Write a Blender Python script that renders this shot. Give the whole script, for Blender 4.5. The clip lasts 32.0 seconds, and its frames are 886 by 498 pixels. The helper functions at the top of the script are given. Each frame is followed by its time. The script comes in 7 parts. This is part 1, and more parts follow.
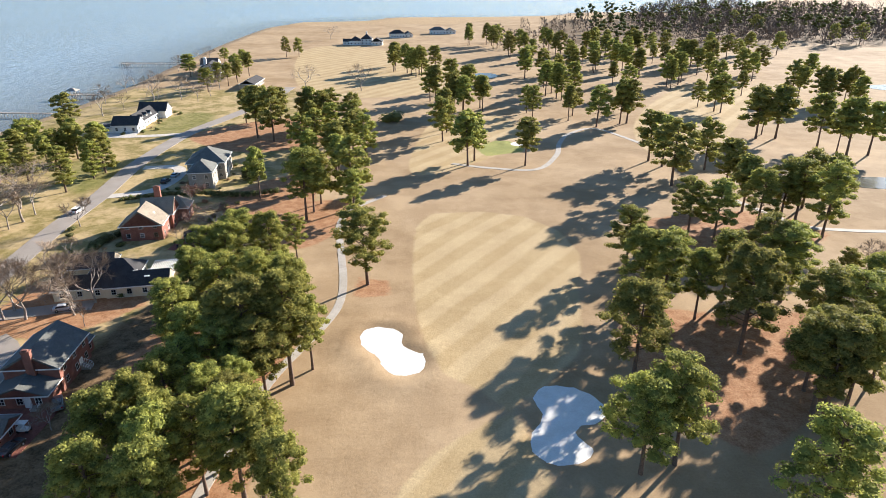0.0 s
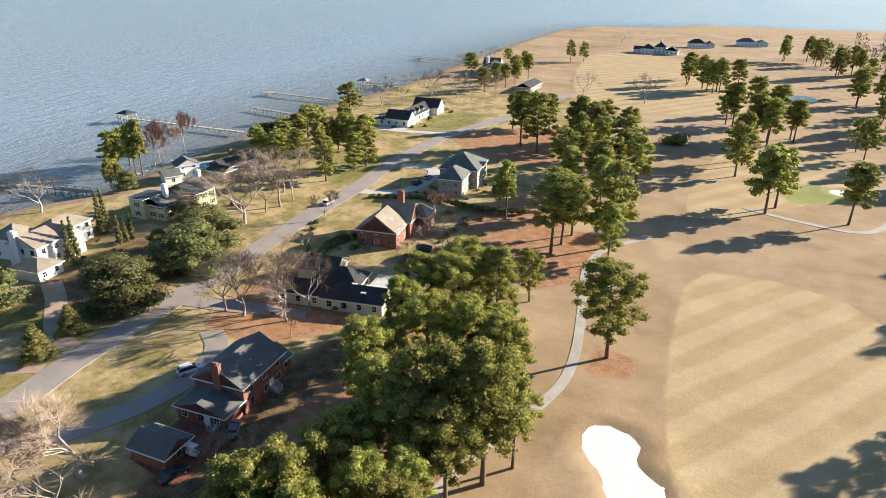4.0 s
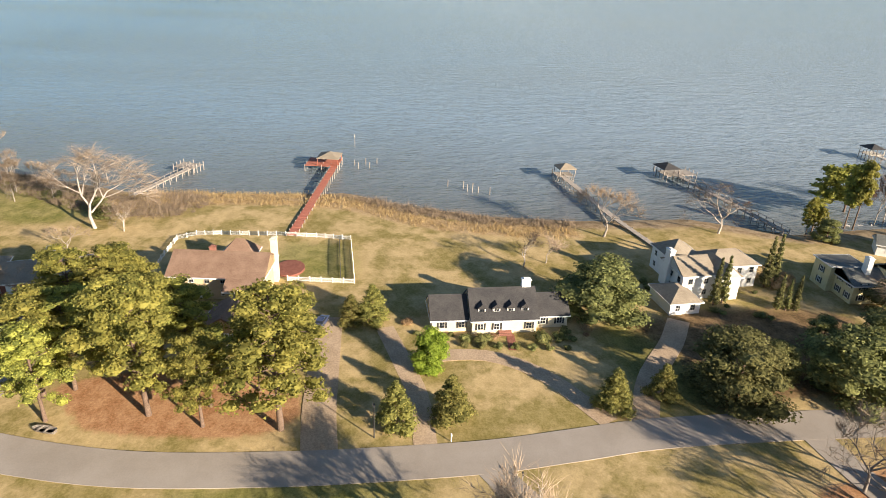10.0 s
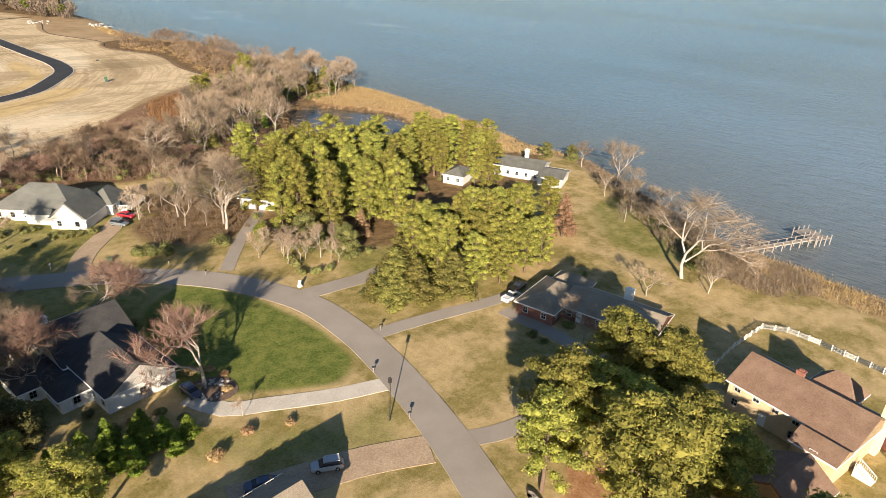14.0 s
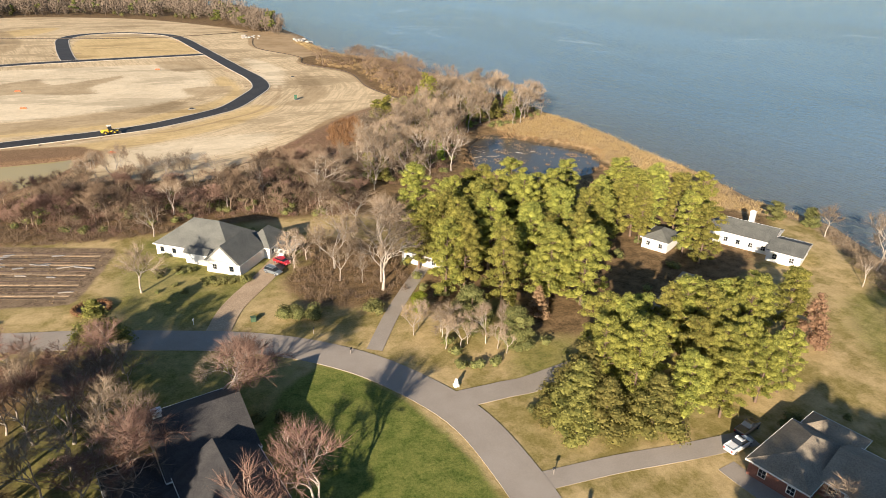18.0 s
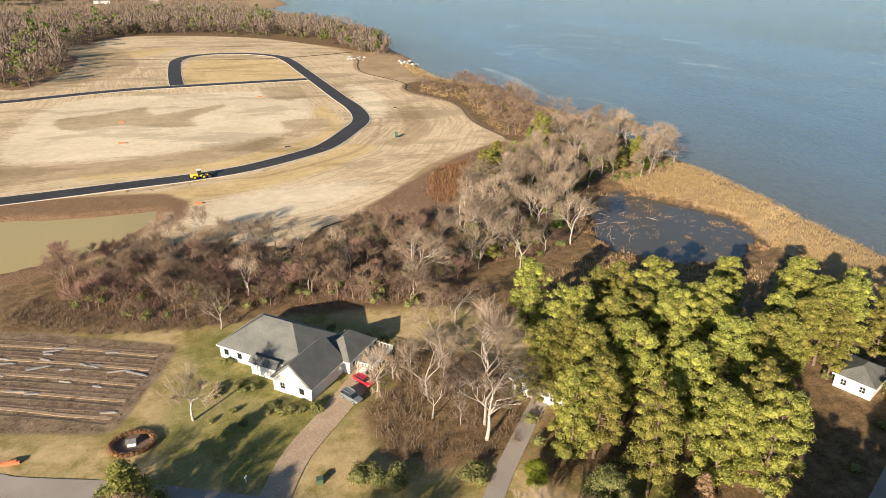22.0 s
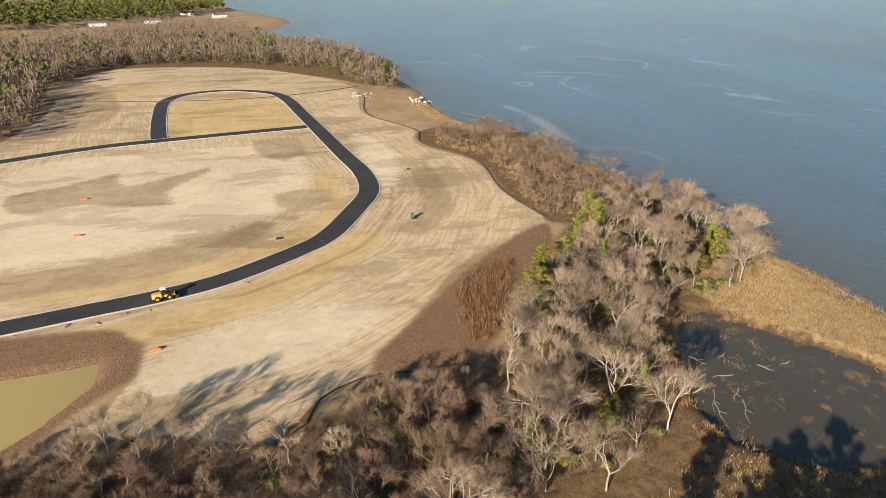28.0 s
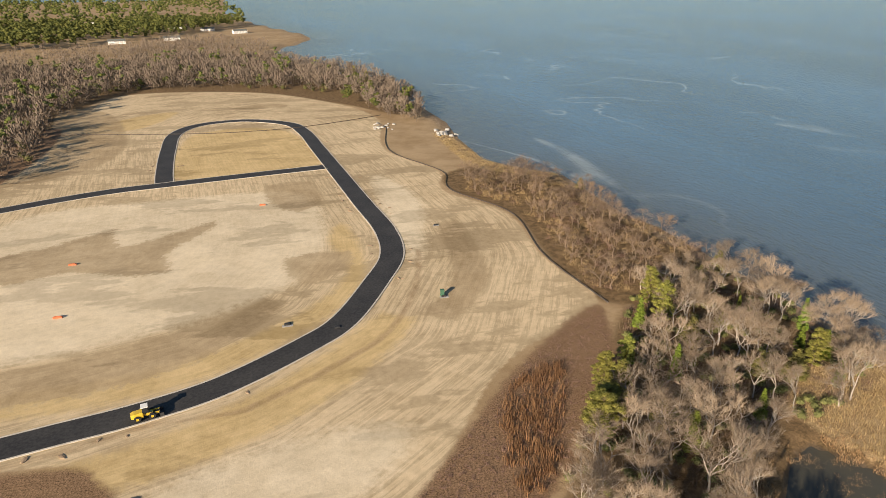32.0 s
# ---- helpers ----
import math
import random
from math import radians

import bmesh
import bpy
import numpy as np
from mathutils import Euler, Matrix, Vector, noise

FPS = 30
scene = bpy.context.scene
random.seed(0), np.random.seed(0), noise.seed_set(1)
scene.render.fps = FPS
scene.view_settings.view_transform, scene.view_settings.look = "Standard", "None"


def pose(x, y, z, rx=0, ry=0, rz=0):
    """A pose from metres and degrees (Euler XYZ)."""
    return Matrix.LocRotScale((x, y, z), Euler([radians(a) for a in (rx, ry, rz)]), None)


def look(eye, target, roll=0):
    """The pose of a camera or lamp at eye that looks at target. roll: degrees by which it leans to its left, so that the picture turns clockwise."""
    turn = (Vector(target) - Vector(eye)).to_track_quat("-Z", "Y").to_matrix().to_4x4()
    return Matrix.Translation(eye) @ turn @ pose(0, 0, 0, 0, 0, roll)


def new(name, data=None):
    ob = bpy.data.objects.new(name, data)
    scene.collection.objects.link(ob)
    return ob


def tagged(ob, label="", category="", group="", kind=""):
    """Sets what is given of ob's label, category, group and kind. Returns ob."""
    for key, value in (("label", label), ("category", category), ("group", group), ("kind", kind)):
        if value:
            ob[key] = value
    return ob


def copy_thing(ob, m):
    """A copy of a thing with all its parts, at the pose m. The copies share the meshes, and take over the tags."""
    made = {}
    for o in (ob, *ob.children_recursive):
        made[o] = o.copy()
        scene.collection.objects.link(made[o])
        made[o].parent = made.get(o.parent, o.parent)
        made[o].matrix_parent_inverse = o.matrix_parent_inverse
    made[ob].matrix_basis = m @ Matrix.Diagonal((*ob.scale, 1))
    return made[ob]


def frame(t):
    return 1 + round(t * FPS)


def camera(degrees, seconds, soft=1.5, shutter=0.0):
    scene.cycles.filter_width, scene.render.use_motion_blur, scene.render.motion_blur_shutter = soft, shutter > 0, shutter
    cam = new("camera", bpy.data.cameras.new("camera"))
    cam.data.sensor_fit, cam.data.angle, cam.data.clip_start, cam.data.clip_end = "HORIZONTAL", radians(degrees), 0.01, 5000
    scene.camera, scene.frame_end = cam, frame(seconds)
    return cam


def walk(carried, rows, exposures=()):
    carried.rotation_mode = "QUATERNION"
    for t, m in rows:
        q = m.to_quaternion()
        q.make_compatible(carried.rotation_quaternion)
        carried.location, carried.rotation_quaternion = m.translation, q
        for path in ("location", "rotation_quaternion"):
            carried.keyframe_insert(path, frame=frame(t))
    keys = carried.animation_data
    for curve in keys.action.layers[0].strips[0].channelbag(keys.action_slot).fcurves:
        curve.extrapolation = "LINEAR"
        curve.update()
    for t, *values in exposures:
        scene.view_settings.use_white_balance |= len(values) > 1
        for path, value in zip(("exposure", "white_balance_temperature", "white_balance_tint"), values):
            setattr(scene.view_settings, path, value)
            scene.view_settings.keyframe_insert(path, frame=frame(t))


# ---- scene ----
cam = camera(69.31, 32.0, soft=0.75)
# seconds, place in metres, heading, pitch, lean to the right
PATH = [
    (0.0, 0.00, 0.00, 73.50, -0.000, -23.905, 0.213),
    (0.5, 0.06, 3.97, 73.19, 1.448, -23.891, 0.115),
    (1.0, 0.00, 8.00, 72.89, 3.903, -23.869, 0.014),
    (1.5, -0.21, 12.12, 72.56, 6.561, -23.827, -0.066),
    (2.0, -0.71, 16.30, 72.20, 10.020, -23.766, -0.129),
    (2.5, -1.42, 20.46, 71.76, 13.857, -23.701, -0.178),
    (3.0, -2.22, 24.62, 71.28, 17.730, -23.631, -0.240),
    (3.5, -3.24, 28.61, 70.75, 21.581, -23.584, -0.307),
    (5.5, -8.39, 43.01, 68.36, 34.573, -23.570, -0.621),
    (6.0, -10.39, 46.01, 67.82, 41.679, -23.594, -0.843),
    (6.5, -12.77, 48.83, 67.38, 47.328, -23.617, -1.115),
    (7.0, -15.49, 51.45, 67.01, 51.159, -23.642, -1.336),
    (7.5, -18.39, 53.60, 66.69, 56.170, -23.704, -1.571),
    (8.0, -21.46, 55.33, 66.44, 62.180, -23.799, -1.820),
    (8.5, -24.74, 56.80, 66.32, 68.935, -23.878, -2.023),
    (9.0, -28.17, 58.00, 66.29, 75.290, -23.928, -2.154),
    (9.5, -31.79, 58.96, 66.34, 79.999, -23.931, -2.237),
    (10.0, -35.59, 59.43, 66.40, 84.703, -23.956, -2.340),
    (10.5, -39.41, 59.30, 66.48, 91.708, -24.038, -2.511),
    (11.0, -43.08, 58.82, 66.64, 99.554, -24.156, -2.667),
    (11.5, -46.67, 57.94, 66.87, 107.526, -24.287, -2.779),
    (12.0, -49.98, 56.59, 67.17, 114.738, -24.423, -2.834),
    (12.5, -53.27, 54.75, 67.52, 120.639, -24.547, -2.851),
    (13.0, -56.38, 52.49, 67.89, 126.388, -24.676, -2.860),
    (13.5, -59.22, 50.04, 68.28, 132.278, -24.796, -2.882),
    (14.0, -61.79, 47.33, 68.65, 138.080, -24.888, -2.869),
    (14.5, -64.33, 44.32, 68.93, 142.620, -24.931, -2.799),
    (15.0, -66.75, 40.95, 69.09, 146.414, -24.945, -2.673),
    (15.5, -68.93, 37.28, 69.17, 149.418, -24.922, -2.510),
    (17.5, -76.67, 21.58, 69.59, 153.705, -24.626, -1.720),
    (18.0, -78.49, 17.40, 69.80, 154.493, -24.576, -1.557),
    (18.5, -80.24, 12.95, 70.17, 155.515, -24.526, -1.434),
    (19.0, -81.89, 8.22, 70.74, 156.898, -24.454, -1.333),
    (19.5, -83.37, 3.48, 71.45, 158.433, -24.366, -1.198),
    (20.0, -84.74, -1.31, 72.28, 160.268, -24.296, -1.082),
    (20.5, -85.98, -6.21, 73.23, 162.210, -24.235, -0.979),
    (21.0, -87.15, -11.21, 74.30, 163.319, -24.180, -0.878),
    (21.5, -88.19, -16.30, 75.49, 163.676, -24.123, -0.772),
    (22.0, -89.18, -21.35, 76.74, 163.781, -24.082, -0.679),
    (22.5, -90.17, -26.46, 78.05, 163.816, -24.036, -0.600),
    (23.0, -91.14, -31.60, 79.38, 163.860, -24.009, -0.537),
    (23.5, -92.08, -36.77, 80.69, 163.823, -24.006, -0.499),
    (24.0, -93.07, -41.98, 81.95, 163.824, -24.002, -0.506),
    (24.5, -93.98, -47.31, 83.15, 163.789, -23.991, -0.531),
    (25.0, -94.86, -52.84, 84.28, 163.782, -23.960, -0.533),
    (25.5, -95.74, -58.51, 85.31, 163.813, -23.926, -0.472),
    (27.5, -99.25, -81.49, 89.10, 164.184, -23.691, 0.205),
    (28.0, -100.12, -87.19, 90.07, 164.547, -23.578, 0.373),
    (28.5, -101.00, -92.78, 91.06, 164.796, -23.445, 0.515),
    (29.0, -101.84, -98.23, 92.08, 165.002, -23.341, 0.612),
    (29.5, -102.64, -103.58, 93.15, 165.317, -23.240, 0.675),
    (30.0, -103.41, -108.82, 94.28, 165.649, -23.138, 0.718),
    (30.5, -104.16, -113.98, 95.48, 165.977, -23.043, 0.750),
    (31.0, -104.88, -119.06, 96.74, 166.313, -22.963, 0.777),
    (31.5, -105.59, -124.09, 98.04, 166.582, -22.908, 0.804),
    (32.0, -106.30, -129.09, 99.37, 166.412, -22.878, 0.835),
]
walk(cam, [(t, pose(x, y, z, 0, 0, yaw) @ pose(0, 0, 0, 90 + pitch, 0, 0) @ pose(0, 0, 0, 0, 0, -lean)) for t, x, y, z, yaw, pitch, lean in PATH],
     [(0, 1.7, 5350, 10), (3, 1.58, 5450, 10), (6, 1.56, 5750, 10), (9, 1.47, 6050, 10), (10.5, 1.46, 6100, 10), (13, 1.29, 6150, 10), (19, 1.27, 6050, 10), (28, 1.07, 6100, 10), (32, 0.9, 6150, 10)])

# ---------------------------------------------------------------- light
SUN_AZ, SUN_EL = 45.0, 18.0          # degrees from +x towards +y, and above the ground
sun = new("sun", bpy.data.lights.new("sun", "SUN"))
sun.data.energy, sun.data.angle, sun.data.color = 5.0, radians(0.6), (1.0, 0.82, 0.61)
sd = Vector((math.cos(radians(SUN_AZ)) * math.cos(radians(SUN_EL)), math.sin(radians(SUN_AZ)) * math.cos(radians(SUN_EL)), math.sin(radians(SUN_EL))))
sun.matrix_world = look(sd * 600, (0, 0, 0))
world = bpy.data.worlds.new("sky")
scene.world = world
world.use_nodes = True
wn = world.node_tree
sky = wn.nodes.new("ShaderNodeTexSky")
sky.sky_type, sky.sun_disc = "NISHITA", False
sky.sun_elevation, sky.sun_rotation = radians(SUN_EL), radians(90 - SUN_AZ)
sky.air_density, sky.dust_density, sky.ozone_density = 1.1, 0.6, 3.0
wn.links.new(sky.outputs[0], wn.nodes["Background"].inputs[0])
wn.nodes["Background"].inputs[1].default_value = 0.05

# ---------------------------------------------------------------- materials
def nodes_of(name):
    m = bpy.data.materials.new(name)
    m.use_nodes = True
    nt = m.node_tree
    return m, nt, nt.nodes["Principled BSDF"]


def node(nt, kind, **values):
    n = nt.nodes.new(kind)
    for k, v in values.items():
        n.inputs[k.replace("_", " ")].default_value = v
    return n


def noise_tex(nt, scale, detail=4.0, rough=0.55, coords="Object"):
    c = nt.nodes.new("ShaderNodeTexCoord")
    n = node(nt, "ShaderNodeTexNoise", Scale=scale, Detail=detail, Roughness=rough)
    nt.links.new(c.outputs[coords], n.inputs["Vector"])
    return n


def ramp(nt, src, a, b, lo=0.35, hi=0.65):
    r = nt.nodes.new("ShaderNodeValToRGB")
    r.color_ramp.elements[0].position, r.color_ramp.elements[1].position = lo, hi
    r.color_ramp.elements[0].color, r.color_ramp.elements[1].color = (*a, 1), (*b, 1)
    nt.links.new(src, r.inputs[0])
    return r.outputs[0]


def mix(nt, fac, a, b, blend="MIX"):
    n = nt.nodes.new("ShaderNodeMix")
    n.data_type, n.blend_type = "RGBA", blend
    for sock, val in ((n.inputs[0], fac), (n.inputs[6], a), (n.inputs[7], b)):
        if isinstance(val, (int, float)):
            sock.default_value = val
        elif isinstance(val, tuple):
            sock.default_value = (*val, 1)
        else:
            nt.links.new(val, sock)
    return n.outputs[2]


def mathn(nt, op, a, b=0.0, c=0.0):
    n = nt.nodes.new("ShaderNodeMath")
    n.operation = op
    for sock, val in zip(n.inputs, (a, b, c)):
        if isinstance(val, (int, float)):
            sock.default_value = val
        else:
            nt.links.new(val, sock)
    return n.outputs[0]


def bump(nt, bsdf, src, strength=0.4, distance=0.05):
    b = nt.nodes.new("ShaderNodeBump")
    b.inputs["Strength"].default_value, b.inputs["Distance"].default_value = strength, distance
    nt.links.new(src, b.inputs["Height"])
    nt.links.new(b.outputs[0], bsdf.inputs["Normal"])


def surface(name, a, b, scale=1.5, rough=0.85, fine=14.0, wear=0.35, metal=0.0, relief=0.25, spec=0.3, rnd=0.0):
    """Two-scale mottled surface between colours a and b."""
    m, nt, p = nodes_of(name)
    big, small = noise_tex(nt, scale), noise_tex(nt, fine, 3.0, 0.7)
    col = ramp(nt, big.outputs[0], a, b)
    col = mix(nt, wear, col, ramp(nt, small.outputs[0], tuple(0.45 * v for v in a), tuple(min(1, 1.25 * v) for v in b)))
    if rnd:
        oi = nt.nodes.new("ShaderNodeObjectInfo")
        hsv = node(nt, "ShaderNodeHueSaturation")
        nt.links.new(mathn(nt, "MULTIPLY_ADD", oi.outputs["Random"], rnd, 1 - rnd / 2), hsv.inputs["Value"])
        nt.links.new(col, hsv.inputs["Color"])
        col = hsv.outputs[0]
    nt.links.new(col, p.inputs["Base Color"])
    p.inputs["Roughness"].default_value, p.inputs["Metallic"].default_value = rough, metal
    p.inputs["Specular IOR Level"].default_value = spec
    bump(nt, p, small.outputs[0], relief)
    return m


def foliage(name, dark, light, trans=0.35):
    m, nt, p = nodes_of(name)
    geo, oi = nt.nodes.new("ShaderNodeNewGeometry"), nt.nodes.new("ShaderNodeObjectInfo")
    col = ramp(nt, geo.outputs["Random Per Island"], dark, light, 0.0, 1.0)
    hsv = node(nt, "ShaderNodeHueSaturation")
    nt.links.new(mathn(nt, "MULTIPLY_ADD", oi.outputs["Random"], 0.03, 0.489), hsv.inputs["Hue"])
    nt.links.new(mathn(nt, "MULTIPLY_ADD", oi.outputs["Random"], 0.4, 0.8), hsv.inputs["Value"])
    nt.links.new(col, hsv.inputs["Color"])
    nt.links.new(hsv.outputs[0], p.inputs["Base Color"])
    p.inputs["Roughness"].default_value, p.inputs["Specular IOR Level"].default_value = 0.75, 0.08
    t = nt.nodes.new("ShaderNodeBsdfTranslucent")
    nt.links.new(hsv.outputs[0], t.inputs[0])
    mx = nt.nodes.new("ShaderNodeMixShader")
    mx.inputs[0].default_value = trans
    nt.links.new(p.outputs[0], mx.inputs[1])
    nt.links.new(t.outputs[0], mx.inputs[2])
    nt.links.new(mx.outputs[0], nt.nodes["Material Output"].inputs[0])
    return m


def water_material(name, colour, rough, scale, strength, streaks=0.0):
    m, nt, p = nodes_of(name)
    n1, n2 = noise_tex(nt, scale, 3.0), noise_tex(nt, 0.006, 4.0)
    mp = nt.nodes.new("ShaderNodeMapping")
    mp.inputs["Scale"].default_value = (1.0, 0.35, 1.0)
    mp.inputs["Rotation"].default_value = (0, 0, radians(25))
    tc = nt.nodes.new("ShaderNodeTexCoord")
    nt.links.new(tc.outputs["Object"], mp.inputs[0])
    nt.links.new(mp.outputs[0], n1.inputs["Vector"])
    nt.links.new(mp.outputs[0], n2.inputs["Vector"])
    col = ramp(nt, n2.outputs[0], tuple(.85 * v for v in colour), tuple(1.15 * v for v in colour), 0.4, 0.6)
    if streaks:
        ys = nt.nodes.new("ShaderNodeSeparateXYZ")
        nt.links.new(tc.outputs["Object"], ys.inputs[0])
        # base colour paled northwards, painting in sky glare and sun glint
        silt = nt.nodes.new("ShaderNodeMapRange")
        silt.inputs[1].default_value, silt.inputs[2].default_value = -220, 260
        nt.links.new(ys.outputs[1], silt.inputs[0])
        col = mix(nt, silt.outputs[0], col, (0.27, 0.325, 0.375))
        sh = nt.nodes.new("ShaderNodeAttribute")
        sh.attribute_name = "shoal"
        bed = mathn(nt, "MULTIPLY", mathn(nt, "POWER", sh.outputs["Fac"], 1.6), mathn(nt, "MULTIPLY_ADD", n2.outputs[0], 0.8, 0.4))
        col = mix(nt, bed, col, (0.10, 0.09, 0.068))
        n4 = noise_tex(nt, 0.0042, 3.0, 0.5)
        n4.inputs["Distortion"].default_value = 0.9
        line = mathn(nt, "ABSOLUTE", mathn(nt, "SUBTRACT", n4.outputs[0], 0.5))
        thin = ramp(nt, line, (1, 1, 1), (0, 0, 0), 0.0, 0.009)
        thin = mathn(nt, "MULTIPLY", thin, ramp(nt, noise_tex(nt, 0.009, 3.0).outputs[0], (0, 0, 0), (streaks, streaks, streaks), 0.44, 0.56))
        out = nt.nodes.new("ShaderNodeMapRange")
        out.inputs[1].default_value, out.inputs[2].default_value = -330, -480
        nt.links.new(ys.outputs[1], out.inputs[0])
        col = mix(nt, mathn(nt, "MULTIPLY", thin, out.outputs[0]), col, (0.42, 0.46, 0.45))
    nt.links.new(col, p.inputs["Base Color"])
    nt.links.new(mathn(nt, "MULTIPLY_ADD", n2.outputs[0], 0.12, rough - 0.06), p.inputs["Roughness"])
    p.inputs["IOR"].default_value = 1.33
    n3 = noise_tex(nt, scale * 0.22, 2.0)
    nt.links.new(mp.outputs[0], n3.inputs["Vector"])
    bump(nt, p, mathn(nt, "MULTIPLY_ADD", n3.outputs[0], 1.3, n1.outputs[0]), strength, 0.68)
    return m


M = {}
M["asphalt"] = surface("asphalt", (0.29, 0.25, 0.205), (0.355, 0.31, 0.26), 0.12, 0.9, 6.0, 0.15)
M["new_asphalt"] = surface("new_asphalt", (0.028, 0.027, 0.027), (0.062, 0.058, 0.053), 0.09, 0.7, 1.2, 0.45)
M["concrete"] = surface("concrete", (0.37, 0.33, 0.27), (0.48, 0.43, 0.36), 0.3, 0.85, 4.0, 0.25)
M["pale_concrete"] = surface("pale_concrete", (0.5, 0.45, 0.37), (0.62, 0.56, 0.47), 0.3, 0.85, 4.0, 0.25)
M["drive"] = surface("driveway", (0.36, 0.26, 0.165), (0.48, 0.36, 0.24), 0.25, 0.9, 3.0, 0.35)
M["bunker_sand"] = surface("bunker_sand", (0.72, 0.68, 0.6), (0.82, 0.79, 0.72), 0.5, 0.95, 6.0, 0.2)
M["bark"] = surface("bark", (0.10, 0.065, 0.045), (0.2, 0.14, 0.10), 2.0, 0.95, 12.0, 0.5)
M["pale_bark"] = surface("pale_bark", (0.27, 0.23, 0.19), (0.47, 0.41, 0.345), 1.2, 0.95, 9.0, 0.4, rnd=0.5)
M["twig"] = surface("twig", (0.18, 0.13, 0.086), (0.355, 0.272, 0.186), 0.8, 0.95, 5.0, 0.3, rnd=0.6)
M["scrub_twig"] = surface("scrub_twig", (0.10, 0.068, 0.044), (0.24, 0.168, 0.105), 0.1, 0.95, 2.0, 0.4)
M["red_twig"] = surface("red_twig", (0.155, 0.09, 0.066), (0.275, 0.172, 0.128), 0.8, 0.95, 5.0, 0.3, rnd=0.4)
M["far_twig"] = surface("far_twig", (0.11, 0.085, 0.065), (0.22, 0.17, 0.125), 0.1, 0.95, 2.0, 0.4)
M["needles"] = foliage("needles", (0.145, 0.155, 0.04), (0.455, 0.42, 0.10), 0.45)
M["far_needles"] = foliage("far_needles", (0.07, 0.085, 0.026), (0.19, 0.19, 0.05), 0.2)
M["leaves"] = foliage("leaves", (0.085, 0.09, 0.033), (0.245, 0.235, 0.085), 0.25)
M["rust_reeds"] = foliage("rust_reeds", (0.15, 0.075, 0.038), (0.34, 0.19, 0.10), 0.25)
M["bright_leaves"] = foliage("bright_leaves", (0.13, 0.17, 0.02), (0.32, 0.36, 0.05), 0.4)
M["cedar"] = foliage("cedar_leaves", (0.10, 0.10, 0.03), (0.32, 0.28, 0.085), 0.4)
M["rust_leaves"] = foliage("rust_leaves", (0.22, 0.13, 0.075), (0.38, 0.25, 0.15), 0.3)
M["reeds"] = foliage("reeds", (0.25, 0.15, 0.072), (0.47, 0.33, 0.18), 0.25)
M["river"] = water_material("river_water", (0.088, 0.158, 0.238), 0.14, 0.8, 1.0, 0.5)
M["pond"] = water_material("pond_water", (0.36, 0.28, 0.11), 0.2, 0.4, 0.08)
M["marsh"] = water_material("marsh_water", (0.075, 0.07, 0.05), 0.18, 0.4, 0.08)


# ---------------------------------------------------------------- plan helpers
def spline(pts, closed=False, step=3.0):
    """Catmull-Rom curve through plan points, about step metres between its points."""
    pts = [np.array(p, float) for p in pts]
    n, res = len(pts), []
    for i in range(n if closed else n - 1):
        p1, p2 = pts[i], pts[(i + 1) % n]
        p0 = pts[i - 1] if (closed or i) else 2 * p1 - p2
        p3 = pts[(i + 2) % n] if (closed or i + 2 < n) else 2 * p2 - p1
        k = max(1, int(np.hypot(*(p2 - p1)[:2]) / step))
        for j in range(k):
            t = j / k
            res.append(0.5 * (2 * p1 + (p2 - p0) * t + (2 * p0 - 5 * p1 + 4 * p2 - p3) * t * t + (3 * p1 - p0 - 3 * p2 + p3) * t ** 3))
    if not closed:
        res.append(pts[-1])
    return np.array(res)


def inside_distance(poly, X, Y, reach=14.0):
    """Metres inside (+) or outside (-) a closed outline, cut off at reach."""
    poly = np.asarray(poly, float)
    lo, hi = poly.min(0) - reach, poly.max(0) + reach
    out = np.full(X.shape, -reach)
    sel = (X > lo[0]) & (X < hi[0]) & (Y > lo[1]) & (Y < hi[1])
    x, y = X[sel], Y[sel]
    best, odd = np.full(x.shape, 1e9), np.zeros(x.shape, bool)
    for a, b in zip(poly, np.roll(poly, -1, 0)):
        d = b - a
        t = np.clip(((x - a[0]) * d[0] + (y - a[1]) * d[1]) / max(1e-9, d @ d), 0, 1)
        best = np.minimum(best, (x - a[0] - t * d[0]) ** 2 + (y - a[1] - t * d[1]) ** 2)
        if a[1] != b[1]:
            odd ^= ((a[1] > y) != (b[1] > y)) & (x < d[0] * (y - a[1]) / d[1] + a[0])
    out[sel] = np.clip(np.where(odd, 1, -1) * np.sqrt(best), -reach, reach)
    return out


def part(name, bm, material, parent=None, label="", kind=""):
    me = bpy.data.meshes.new(name)
    bm.to_mesh(me)
    bm.free()
    me.materials.append(material)
    ob = new(name, me)
    ob.parent = parent
    return tagged(ob, label, kind=kind)


def mesh_part(name, verts, faces, material, parent=None, label="", kind="", smooth=False):
    me = bpy.data.meshes.new(name)
    me.from_pydata(verts, [], faces)
    me.materials.append(material)
    if smooth:
        me.shade_smooth()
    ob = new(name, me)
    ob.parent = parent
    return tagged(ob, label, kind=kind)


